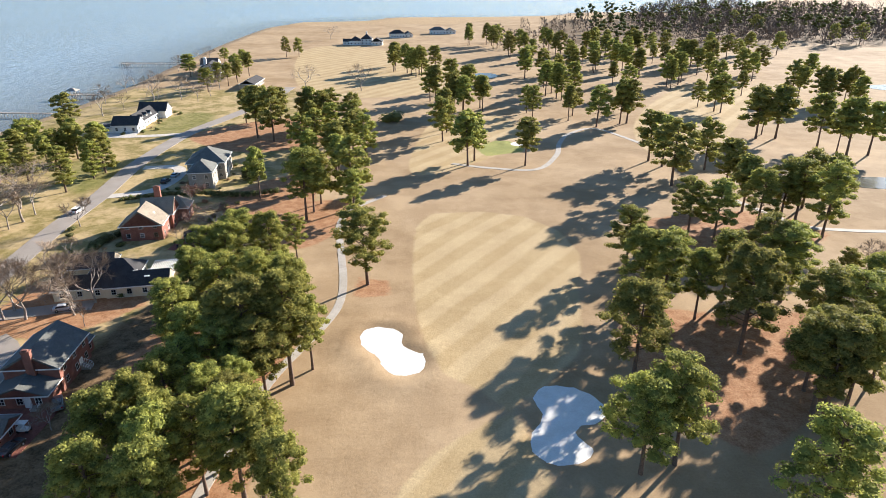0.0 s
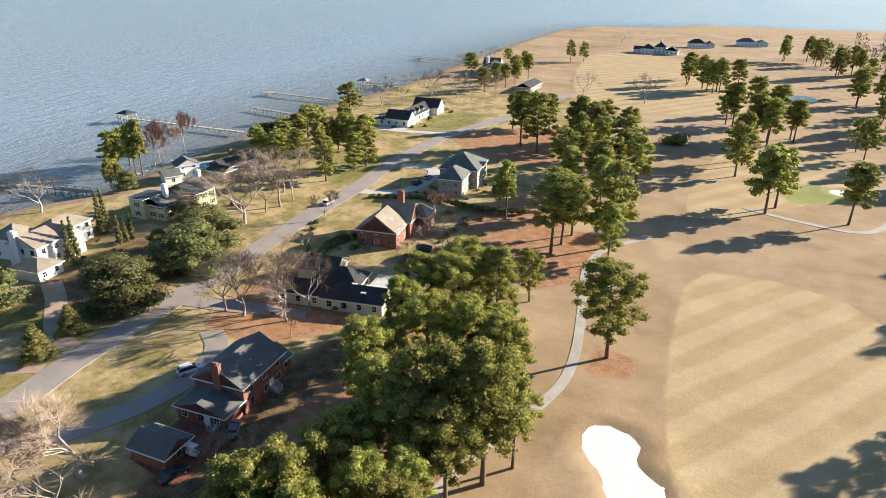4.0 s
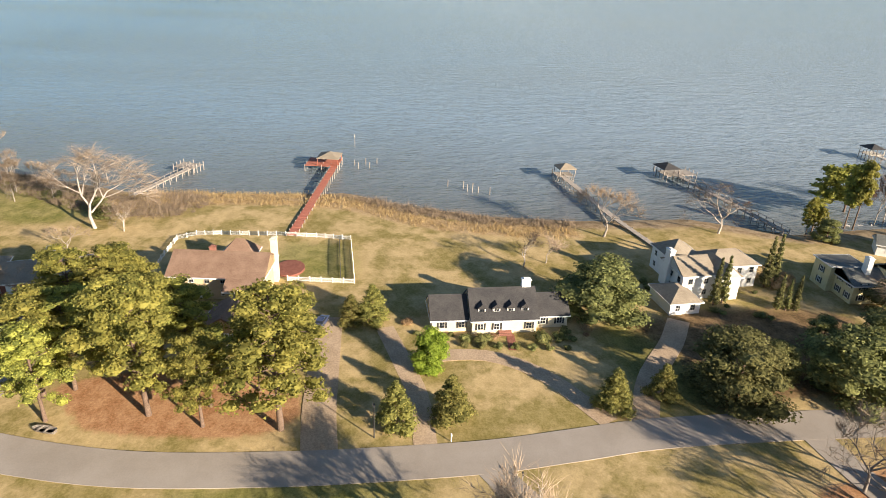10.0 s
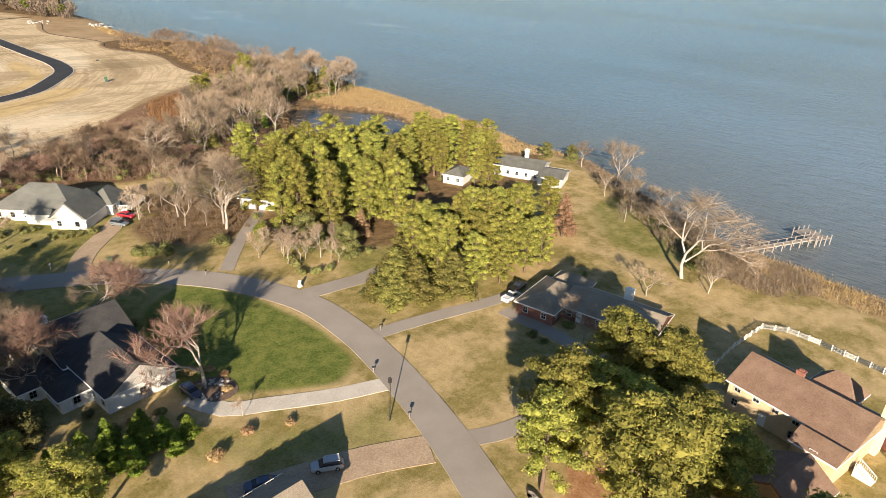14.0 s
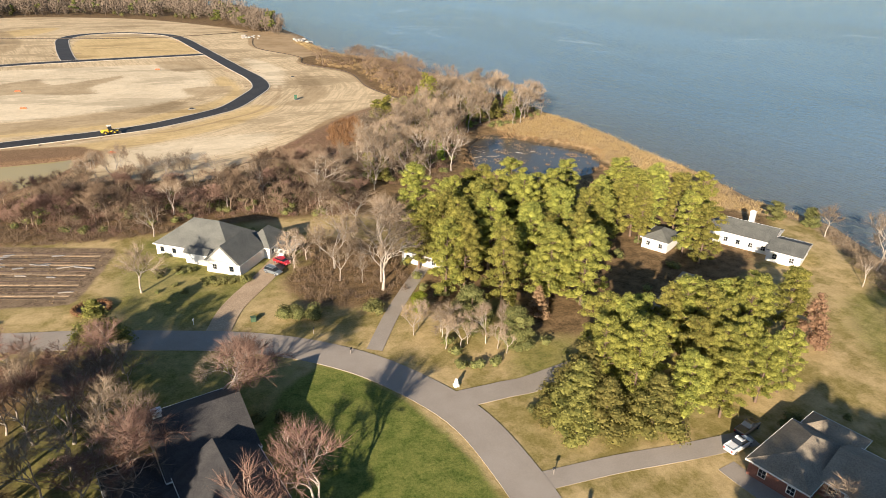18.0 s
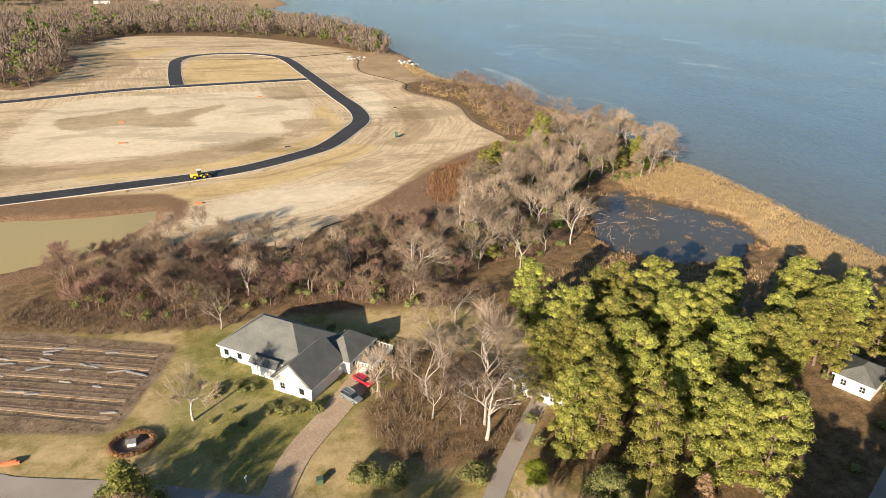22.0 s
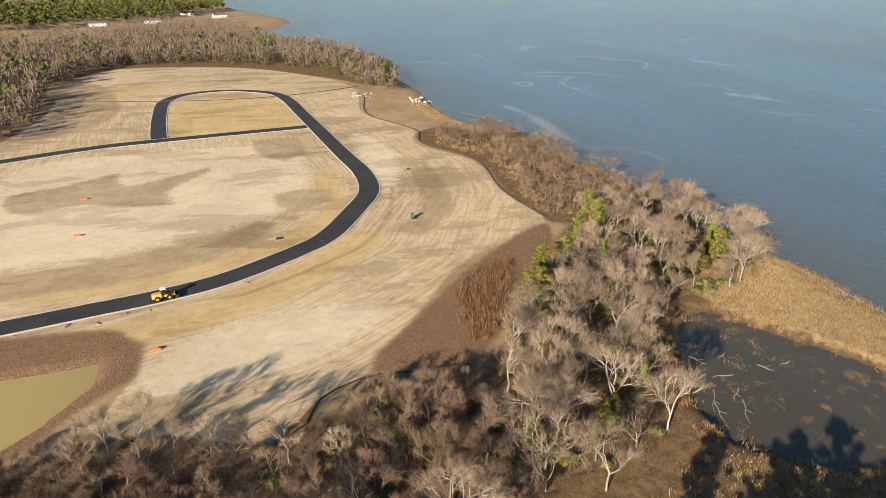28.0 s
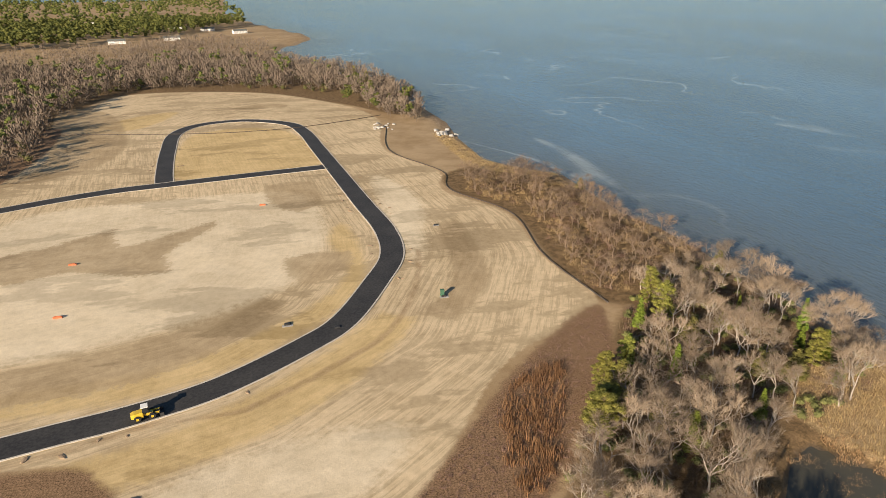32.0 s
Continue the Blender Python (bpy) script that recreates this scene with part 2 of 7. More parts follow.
def slab(name, outline, z, thick, material, parent=None, label="", kind=""):
    """A flat sheet with sides from a plan outline."""
    bm = bmesh.new()
    f = bm.faces.new([bm.verts.new((p[0], p[1], z)) for p in outline])
    if f.normal.z < 0 or sum((a[0] * b[1] - b[0] * a[1]) for a, b in zip(outline, list(outline[1:]) + [outline[0]])) < 0:
        f.normal_flip()
    r = bmesh.ops.extrude_face_region(bm, geom=[f])
    bmesh.ops.translate(bm, verts=[v for v in r["geom"] if isinstance(v, bmesh.types.BMVert)], vec=(0, 0, -thick))
    bmesh.ops.recalc_face_normals(bm, faces=bm.faces)
    bmesh.ops.triangulate(bm, faces=[f for f in bm.faces if len(f.verts) > 4])
    return part(name, bm, material, parent, label, kind)


def ribbon(name, line, width, z, thick, material, label="", kind="structure", step=2.5, offset=0.0, parent=None):
    """A strip along a plan line, with sides."""
    c = spline(line, step=step)
    d = np.gradient(c, axis=0)
    d /= np.linalg.norm(d, axis=1)[:, None]
    nrm = np.stack([-d[:, 1], d[:, 0]], 1)
    a, b = c + nrm * (offset + width / 2), c + nrm * (offset - width / 2)
    verts, faces = [], []
    for p, q in zip(a, b):
        verts += [(p[0], p[1], z - thick), (p[0], p[1], z), (q[0], q[1], z), (q[0], q[1], z - thick)]
    for i in range(len(c) - 1):
        k = 4 * i
        faces += [(k + j, k + 4 + j, k + 5 + j, k + 1 + j) for j in range(3)]
    faces = [f[::-1] for f in faces]
    return mesh_part(name, verts, faces, material, parent, label, kind)


# ---------------------------------------------------------------- ground
WATER = -1.5
SHORE = [(600, 1300), (382, 1190), (204, 1130), (71, 1098), (-72, 1045), (-155, 1007), (-208, 960), (-231, 875), (-228, 693), (-219, 543), (-212, 452),
         (-213, 368), (-220, 302), (-208, 252), (-202, 198), (-198, 176), (-210, 150), (-208, 114), (-211, 90), (-219, 66), (-231, 46), (-229, 28),
         (-229, 5), (-229, -18), (-246, -60), (-262, -95), (-258, -120), (-264, -155), (-262, -182), (-266, -202), (-265, -245), (-262, -300)]
SHORE2 = [(-258, -360), (-252, -380), (-251, -445), (-228, -475), (-219, -490), (-219, -548), (-224, -600), (-216, -720), (-205, -830), (-146, -967), (-105, -1100), (-98, -1190),
          (-125, -1290), (-160, -1345), (-172, -1460), (-140, -1600), (-60, -1900), (60, -2600), (200, -4800), (4900, -4800), (4900, 4800), (1800, 4800), (900, 1900)]
shore = np.array(SHORE + SHORE2, float)

Z = {}
Z["residential"] = [[(-125, 420), (-95, 420), (-60, 300), (-40, 175), (-62, 120), (-60, 60), (-50, 20), (-40, -60), (-30, -110), (0, -150), (-60, -170), (-130, -160), (-200, -130), (-280, -100), (-260, 0), (-260, 300), (-240, 420)]]
Z["lawn"] = [[(-67, -118), (-76, -106), (-88, -106), (-100, -118), (-110, -128), (-112, -142), (-100, -156), (-72, -154), (-68, -136)], [(-86, -66), (-98, -84), (-80, -98), (-60, -98), (-50, -74), (-70, -50)], [(-112, -22), (-103, -22), (-90, -30), (-80, -36), (-84, -28), (-95, -20), (-109, -12)],
             [(-188, 33), (-187, 49), (-167, 51), (-168, 35)], [(-144, 300), (-120, 305), (-122, 345), (-142, 350)], [(-150, 235), (-128, 215), (-128, 245), (-150, 262)],
             [(-110, -125), (-100, -150), (-80, -158), (-75, -150), (-98, -140)], [(-72, -105), (-90, -118), (-80, -128), (-66, -118)], [(-140, -78), (-150, -72), (-150, -64), (-132, -58)],
             [(-180, 195), (-200, 205), (-205, 240), (-185, 235)], [(-104, 30), (-88, 25), (-88, 50), (-103, 62)],
             [(-150, 105), (-118, 102), (-120, 116), (-140, 112)], [(-140, -42), (-165, -46), (-150, -62), (-130, -52)], [(-133, -78), (-148, -82), (-146, -92), (-132, -92)], [(-218, -60), (-235, -62), (-225, -30), (-205, -20), (-200, -40)]]
Z["turf"] = [[(-101, -82), (-112, -66), (-116, -50), (-116, -36), (-110, -31), (-97, -38), (-88, -42), (-86, -66)]]
Z["straw"] = [[(-48, 205), (-30, 205), (-31, 180), (-42, 165), (-52, 180)], [(-36, 130), (-31, 112), (-34, 96), (-30, 70), (-55, 60), (-65, 110), (-50, 150)], [(-22, 148), (-14, 146), (-13, 138), (-22, 137)],
              [(40, 130), (66, 128), (95, 128), (75, 100), (50, 82), (40, 95)], [(60, 185), (100, 195), (115, 175), (80, 160)], [(-128, 4), (-117, 13), (-115, 22), (-114.6, 40), (-119, 46), (-127, 44), (-133, 24)],
              [(-120, 300), (-85, 335), (-50, 320), (-60, 280), (-88, 270)], [(-70, 135), (-86, 118), (-100, 120), (-104, 145), (-82, 148)], [(-75, 215), (-50, 240), (-45, 190), (-65, 185)]]
Z["fairway"] = [[(-6, 128), (-8, 152), (-8, 183), (-4, 194), (12, 196), (26, 191), (35, 179), (38, 162), (33, 139), (28, 112), (10, 92), (-4, 80), (-14, 50), (-6, 20), (20, 30), (14, 90), (0, 105)],
                [(-10, 235), (22, 262), (40, 300), (30, 340), (-2, 330), (-12, 280)], [(90, 262), (130, 290), (200, 420), (160, 430), (100, 330)], [(-90, 420), (-20, 400), (20, 470), (-60, 640), (-130, 640)]]
Z["green"] = [[(18, 262), (34, 268), (38, 282), (24, 288), (14, 276)]]
Z["dev"] = [[(150, -240), (60, -258), (0, -262), (-54, -258), (-63, -232), (-56, -214), (-74, -207), (-94, -199), (-104, -211), (-118, -219), (-134, -241), (-160, -275), (-200, -299), (-197, -342), (-200, -391), (-180, -433), (-186, -470), (-165, -530), (-175, -624), (-150, -700), (-77, -785), (43, -805), (60, -660), (150, -560), (220, -420)]]
Z["yellow"] = [[(-45, -492), (-122, -500), (-112, -585), (-95, -612), (-72, -620), (-48, -612), (-38, -590)], [(10, -690), (-20, -700), (0, -640), (40, -640)],
               [(-20, -282), (-66, -284), (-100, -302), (-124, -330), (-130, -362), (-126, -400), (-118, -380), (-122, -345), (-100, -315), (-60, -296), (-20, -292)],
               [(-10, -240), (-70, -250), (-110, -270), (-140, -305), (-130, -312), (-100, -283), (-60, -262), (-10, -254)]]
Z["mud"] = [[(60, -262), (0, -262), (-54, -258), (-63, -247), (-63, -232), (-54, -224), (-46, -212), (-20, -190), (40, -190), (70, -230)], [(-118, -219), (-134, -241), (-165, -274), (-200, -299), (-180, -250), (-150, -222), (-145, -208)],
            [(60, -490), (46, -520), (46, -600), (62, -660), (100, -560)]]
Z["damp"] = [[(-92.9, -466), (-115.6, -467), (-119, -428), (-107, -419), (-94.7, -436)], [(-100, -366), (-125.5, -366), (-122, -347), (-108, -339), (-101, -349)], [(12.7, -395), (-6.5, -403), (-28, -418), (-35, -395), (-70, -417), (-72, -411), (-54, -382), (-59, -365), (-46.6, -363), (-21, -374), (-4, -367), (5, -371)],
             [(20, -302), (-16.4, -305), (-41.6, -309), (-61, -316), (-76.5, -316), (-94, -334), (-99, -325), (-77.6, -299), (-51, -288.5), (-22.6, -286), (20, -280)], [(78, -734), (34, -710), (0, -598), (5.7, -532), (47, -501), (51, -514), (38, -552)],
             [(-150, -300), (-172, -330), (-176, -390), (-166, -388), (-160, -335), (-142, -308)], [(-60, -700), (-110, -700), (-90, -720)]]
RUTS = [[(40, -254), (-30, -262), (-51, -265.6), (-68.6, -270.8), (-88, -270), (-100, -276.6), (-116.6, -287.6), (-130.7, -300.2), (-144, -327), (-152, -360)]]
Z["pale"] = [[(-10, -310), (-60, -318), (-105, -345), (-118, -400), (-105, -450), (-40, -455), (20, -440), (20, -330)], [(-65, -222), (-105, -228), (-128, -252), (-100, -256), (-70, -245)], [(-150, -350), (-165, -420), (-150, -470), (-146, -400)]]
# leaf litter outlines; their tone also carries the shade under the trees
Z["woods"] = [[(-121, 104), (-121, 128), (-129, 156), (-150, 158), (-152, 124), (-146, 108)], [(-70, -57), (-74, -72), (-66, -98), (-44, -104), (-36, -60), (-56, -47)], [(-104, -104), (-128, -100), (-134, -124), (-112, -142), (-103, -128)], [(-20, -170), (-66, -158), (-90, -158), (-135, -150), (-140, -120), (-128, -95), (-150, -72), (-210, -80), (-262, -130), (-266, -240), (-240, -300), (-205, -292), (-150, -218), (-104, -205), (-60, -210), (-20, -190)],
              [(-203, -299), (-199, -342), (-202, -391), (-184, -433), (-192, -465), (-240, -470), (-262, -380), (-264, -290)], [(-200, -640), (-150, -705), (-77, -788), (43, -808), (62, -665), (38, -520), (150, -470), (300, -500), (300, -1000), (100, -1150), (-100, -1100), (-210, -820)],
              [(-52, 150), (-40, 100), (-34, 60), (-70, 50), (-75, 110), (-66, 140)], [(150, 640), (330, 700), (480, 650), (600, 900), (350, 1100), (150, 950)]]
Z["reed"] = [[(-229, -18), (-229, 28), (-222, 50), (-205, 75), (-200, 112), (-192, 112), (-196, 75), (-212, 46), (-216, 20), (-212, -10), (-204, -20)], [(-262, -95), (-256, -120), (-262, -155), (-265, -245), (-224, -244), (-221, -224), (-232, -206), (-241, -187), (-235, -168), (-236, -120)],
             [(-252, -445), (-222, -480), (-216, -545), (-204, -560), (-205, -490), (-210, -465), (-240, -440)], [(-100, 900), (-225, 930), (-150, 1010), (200, 1120), (300, 1060), (60, 960)]]
Z["garden"] = [[(-10, -172), (-22, -169), (-33, -166), (-50, -159), (-64, -153), (-67.5, -151), (-66.5, -147), (-63, -136), (-60, -127), (-58.5, -124), (-55, -124.5), (-44, -127.7), (-30, -131), (-12, -136), (-6, -140)]]
Z["marsh"] = [[(-208, -222), (-217, -225), (-228, -207), (-240, -188), (-234, -170), (-210, -158), (-186, -174), (-190, -195), (-197, -210)]]
Z["basin"] = [[(25, -244), (-33, -241), (-53, -243), (-54, -233), (-46, -219), (-38, -210), (0, -196), (35, -205)]]

near_x, near_y = np.arange(-300, 170, 2.4), np.arange(-740, 460, 2.4)
def widen(core, far_lo, far_hi, k):
    lo = core[0] - np.cumsum(2.0 * 1.16 ** np.arange(1, 80))
    hi = core[-1] + np.cumsum(2.0 * 1.16 ** np.arange(1, 80))
    return np.concatenate([[far_lo], lo[lo > far_lo][::-1], core, hi[hi < far_hi], [far_hi]])
gx, gy = widen(near_x, -6000, 6000, 1), widen(near_y, -6000, 6000, 1)
X, Y = np.meshgrid(gx, gy)
inland = inside_distance(shore, X, Y, 40.0)
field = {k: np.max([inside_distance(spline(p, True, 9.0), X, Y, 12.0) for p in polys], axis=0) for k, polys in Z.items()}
H = np.interp(inland, [-40, -12, 0, 2.5, 7, 14, 40], [-4.5, -3.0, WATER, -0.9, -0.35, 0.0, 0.0])
H += np.where(inland > 3, 0.04 * np.sin(X * 0.31 + 2 * np.sin(Y * 0.17)) * np.sin(Y * 0.23), 0)
H = np.minimum(H, np.interp(field["marsh"], [-4, 0, 3], [5, -1.45, -2.0]))
H = np.minimum(H, np.interp(field["basin"], [-6, 0, 4], [5, -0.7, -1.6]))
BUNKERS = [[(-18.7, 120.6), (-15.7, 123.7), (-11.2, 122.9), (-8.2, 120.1), (-8.6, 116.0), (-4.1, 112.7), (-3.1, 109.6), (-3.9, 105.6), (-7.7, 104.2), (-10.5, 104.7), (-14.1, 111.3), (-17.2, 114.9)],
           [(16.2, 97.4), (19.0, 101.8), (24.3, 101.2), (28.8, 97.3), (29.5, 92.4), (27.1, 89.8), (23.6, 89.4), (23.0, 87.2), (25.0, 84.4), (24.5, 81.4), (19.4, 79.4), (14.7, 81.8), (14.2, 86.5), (15.7, 89.5), (17.4, 92.5)],
           [(30, 284), (36, 286), (37, 280), (32, 278)]]
bunker = np.max([inside_distance(spline(p, True, 1.5), X, Y, 6.0) for p in BUNKERS], axis=0)
H = np.minimum(H, np.interp(bunker, [-1.5, 0.5, 2.5], [5, -0.1, -0.6]))
H += np.interp(bunker, [-6, -2.5, -1, 0], [0, 0.35, 0.4, 0])
nx, ny = len(gx), len(gy)
verts = np.stack([X.ravel(), Y.ravel(), H.ravel()], 1)
idx = np.arange(nx * ny).reshape(ny, nx)
quads = np.stack([idx[:-1, :-1], idx[:-1, 1:], idx[1:, 1:], idx[1:, :-1]], -1).reshape(-1, 4)
me = bpy.data.meshes.new("ground")
me.vertices.add(len(verts))
me.vertices.foreach_set("co", verts.ravel())
me.loops.add(quads.size)
me.loops.foreach_set("vertex_index", quads.ravel())
me.polygons.add(len(quads))
me.polygons.foreach_set("loop_start", np.arange(0, quads.size, 4))
me.update(calc_edges=True)
me.shade_smooth()
DEV_LINE = np.array([(140, -240), (0, -263), (-44.7, -272), (-82.8, -283), (-118, -310.5), (-141, -358), (-142.6, -386), (-129, -502), (-107, -622)])
field["track"] = np.full(X.shape, 999.0)
near = (X > -300) & (X < 200) & (Y > -860) & (Y < -180)
best = np.full(near.sum(), 1e9)
for a, b in zip(DEV_LINE, DEV_LINE[1:]):
    t = np.clip(((X[near] - a[0]) * (b - a)[0] + (Y[near] - a[1]) * (b - a)[1]) / ((b - a) @ (b - a)), 0, 1)
    best = np.minimum(best, np.hypot(X[near] - a[0] - t * (b - a)[0], Y[near] - a[1] - t * (b - a)[1]))
field["track"][near] = best
rut = np.full(near.sum(), 1e9)
for r in RUTS:
    c = spline(r, step=8)
    for a, b in zip(c, c[1:]):
        t = np.clip(((X[near] - a[0]) * (b - a)[0] + (Y[near] - a[1]) * (b - a)[1]) / ((b - a) @ (b - a)), 0, 1)
        rut = np.minimum(rut, np.hypot(X[near] - a[0] - t * (b - a)[0], Y[near] - a[1] - t * (b - a)[1]))
field["rut"] = np.full(X.shape, -12.0)
field["rut"][near] = np.clip(1.1 - rut, -12, 2)
field["bank"] = np.clip(9.0 - inland, -12, 12)
for k, v in field.items():
    a = me.attributes.new("zone_" + k, "FLOAT", "POINT")
    a.data.foreach_set("value", v.ravel().astype(np.float32))


def ground_material():
    m, nt, p = nodes_of("ground_cover")
    mid, fine, big, patch = noise_tex(nt, 0.09, 5.0, 0.65), noise_tex(nt, 2.2, 6.0, 0.8), noise_tex(nt, 0.018, 3.0), noise_tex(nt, 0.35, 5.0, 0.7)

    def tone(a, b, src=mid, lo=0.41, hi=0.59, grain=0.34):
        c = ramp(nt, src.outputs[0], a, b, lo, hi)
        return mix(nt, grain, c, ramp(nt, fine.outputs[0], tuple(0.35 * v for v in a), tuple(1.4 * v for v in b), 0.38, 0.62))

    at = nt.nodes.new("ShaderNodeAttribute")
    at.attribute_name = "zone_track"
    tc = nt.nodes.new("ShaderNodeTexCoord")
    sx = nt.nodes.new("ShaderNodeSeparateXYZ")
    nt.links.new(tc.outputs["Object"], sx.inputs[0])
    cb = nt.nodes.new("ShaderNodeCombineXYZ")
    nt.links.new(mathn(nt, "MULTIPLY", at.outputs["Fac"], 0.9), cb.inputs[0])
    nt.links.new(mathn(nt, "MULTIPLY", sx.outputs[0], 0.05), cb.inputs[1])
    nt.links.new(mathn(nt, "MULTIPLY", sx.outputs[1], 0.05), cb.inputs[2])
    trk = node(nt, "ShaderNodeTexNoise", Scale=1.0, Detail=4.0, Roughness=0.7)
    nt.links.new(cb.outputs[0], trk.inputs["Vector"])

    blot = noise_tex(nt, 0.014, 6.0, 0.62)
    mpb = nt.nodes.new("ShaderNodeMapping")
    mpb.inputs["Scale"].default_value, mpb.inputs["Rotation"].default_value = (1.0, 2.6, 1.0), (0, 0, radians(12))
    nt.links.new(tc.outputs["Object"], mpb.inputs[0])
    nt.links.new(mpb.outputs[0], blot.inputs["Vector"])

    def site(a, b, wheel=0.1):
        """Graded soil: mottling plus wheel tracks that follow the new road."""
        c = tone(a, b, grain=0.2)
        c = mix(nt, wheel, c, ramp(nt, trk.outputs[0], tuple(0.55 * v for v in a), tuple(1.15 * v for v in b), 0.43, 0.55))
        c = mix(nt, ramp(nt, blot.outputs[0], (0, 0, 0), (0.85, 0.85, 0.85), 0.53, 0.56), c, tuple(0.62 * v for v in a))
        c = mix(nt, 0.25, c, ramp(nt, big.outputs[0], tuple(0.72 * v for v in a), tuple(1.1 * v for v in b), 0.42, 0.58))
        return mix(nt, 0.3, c, ramp(nt, patch.outputs[0], tuple(0.75 * v for v in a), b, 0.3, 0.6))

    def lay(col, key, over, ragged=3.0, soft=0.7, strength=1.0):
        at = nt.nodes.new("ShaderNodeAttribute")
        at.attribute_name = "zone_" + key
        d = mathn(nt, "ADD", at.outputs["Fac"], mathn(nt, "MULTIPLY_ADD", patch.outputs[0], 2 * ragged, -ragged))
        mr = nt.nodes.new("ShaderNodeMapRange")
        mr.interpolation_type = "SMOOTHSTEP"
        mr.inputs[1].default_value, mr.inputs[2].default_value, mr.inputs[4].default_value = -soft, soft, strength
        nt.links.new(d, mr.inputs[0])
        return mix(nt, mr.outputs[0], col, over)

    col = tone((0.32, 0.22, 0.118), (0.44, 0.315, 0.178), grain=0.16)
    col = mix(nt, 0.35, col, ramp(nt, big.outputs[0], (0.26, 0.175, 0.085), (0.47, 0.35, 0.21), 0.4, 0.6))
    wv = nt.nodes.new("ShaderNodeTexWave")
    wv.inputs["Scale"].default_value, wv.inputs["Distortion"].default_value, wv.inputs["Detail"].default_value = 0.035, 1.5, 2.0
    mpw = nt.nodes.new("ShaderNodeMapping")
    mpw.inputs["Rotation"].default_value = (0, 0, radians(35))
    nt.links.new(tc.outputs["Object"], mpw.inputs[0])
    nt.links.new(mpw.outputs[0], wv.inputs["Vector"])
    mown = mix(nt, 0.3, tone((0.39, 0.28, 0.14), (0.48, 0.36, 0.19), grain=0.25), ramp(nt, wv.outputs[0], (0.36, 0.26, 0.12), (0.55, 0.43, 0.25), 0.3, 0.7))
    col = lay(col, "fairway", mown, 1.0, 0.6)
    col = lay(col, "green", tone((0.26, 0.27, 0.08), (0.34, 0.33, 0.10)), 1.0, 0.6)
    col = lay(col, "residential", mix(nt, 0.5, tone((0.19, 0.145, 0.045), (0.46, 0.345, 0.165), patch, 0.41, 0.59), ramp(nt, mid.outputs[0], (0.19, 0.165, 0.042), (0.55, 0.41, 0.21), 0.44, 0.56)), 4.0, 4.0)
    # brown litter, colour darkened beyond its own to include tree shade
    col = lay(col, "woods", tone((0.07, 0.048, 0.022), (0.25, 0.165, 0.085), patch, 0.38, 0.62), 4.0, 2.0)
    col = lay(col, "straw", tone((0.28, 0.135, 0.06), (0.43, 0.25, 0.13), patch), 2.0, 0.8)
    col = lay(col, "lawn", tone((0.085, 0.115, 0.022), (0.22, 0.215, 0.055), patch), 4.0, 3.0, 0.62)
    col = lay(col, "turf", tone((0.075, 0.11, 0.02), (0.19, 0.20, 0.05), patch), 1.5, 1.0)
    col = lay(col, "dev", site((0.44, 0.325, 0.18), (0.68, 0.535, 0.335), 0.55), 2.0, 0.8)
    col = lay(col, "pale", site((0.62, 0.50, 0.32), (0.78, 0.65, 0.45)), 6.0, 4.0)
    col = lay(col, "yellow", site((0.48, 0.335, 0.13), (0.67, 0.49, 0.23)), 4.0, 2.5, 0.75)
    col = lay(col, "damp", site((0.31, 0.22, 0.115), (0.47, 0.355, 0.21)), 7.0, 1.6, 0.8)
    col = lay(col, "rut", tone((0.24, 0.155, 0.075), (0.40, 0.28, 0.16), patch), 1.2, 0.7, 0.6)
    col = lay(col, "mud", tone((0.10, 0.058, 0.03), (0.28, 0.175, 0.10), patch, 0.41, 0.59, 0.8), 3.0, 1.5, 0.95)
    col = lay(col, "garden", tone((0.10, 0.07, 0.043), (0.29, 0.21, 0.135), patch, 0.38, 0.62), 1.0, 0.6)
    col = lay(col, "reed", tone((0.30, 0.2, 0.10), (0.48, 0.35, 0.19), patch), 3.0, 1.5)
    col = lay(col, "bank", tone((0.20, 0.13, 0.07), (0.40, 0.3, 0.19), patch), 3.0, 1.5, 0.85)
    col = lay(col, "marsh", tone((0.05, 0.04, 0.03), (0.12, 0.09, 0.06), patch), 2.0, 1.0)
    nt.links.new(col, p.inputs["Base Color"])
    p.inputs["Roughness"].default_value, p.inputs["Specular IOR Level"].default_value = 0.95, 0.1
    h = mathn(nt, "MULTIPLY_ADD", patch.outputs[0], 2.0, fine.outputs[0])
    bump(nt, p, h, 0.4, 0.1)
    return m


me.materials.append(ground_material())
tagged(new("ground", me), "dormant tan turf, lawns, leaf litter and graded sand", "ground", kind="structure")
wx, wy = np.concatenate([[-6000], np.arange(-460, -80, 8.0), [6000]]), np.concatenate([[-6000], np.arange(-2000, 1400, 12.0), [6000]])
WX, WY = np.meshgrid(wx, wy)
wi = np.arange(WX.size).reshape(WX.shape)
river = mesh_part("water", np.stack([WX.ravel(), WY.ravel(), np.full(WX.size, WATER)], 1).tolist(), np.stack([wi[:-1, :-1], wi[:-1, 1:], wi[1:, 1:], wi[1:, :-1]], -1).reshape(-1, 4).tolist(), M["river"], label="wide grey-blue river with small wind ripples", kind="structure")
off = inside_distance(shore, WX, WY, 130.0)
a = river.data.attributes.new("shoal", "FLOAT", "POINT")
a.data.foreach_set("value", np.clip(1 + off / 125.0, 0, 1).ravel().astype(np.float32))
slab("pond", spline([(26, -246), (-33, -243), (-55, -245), (-56, -233), (-48, -218), (-39, -208), (0, -194), (37, -204)], True, 3), -0.75, 0.3, M["pond"], label="muddy yellow-brown settling basin water", kind="structure")
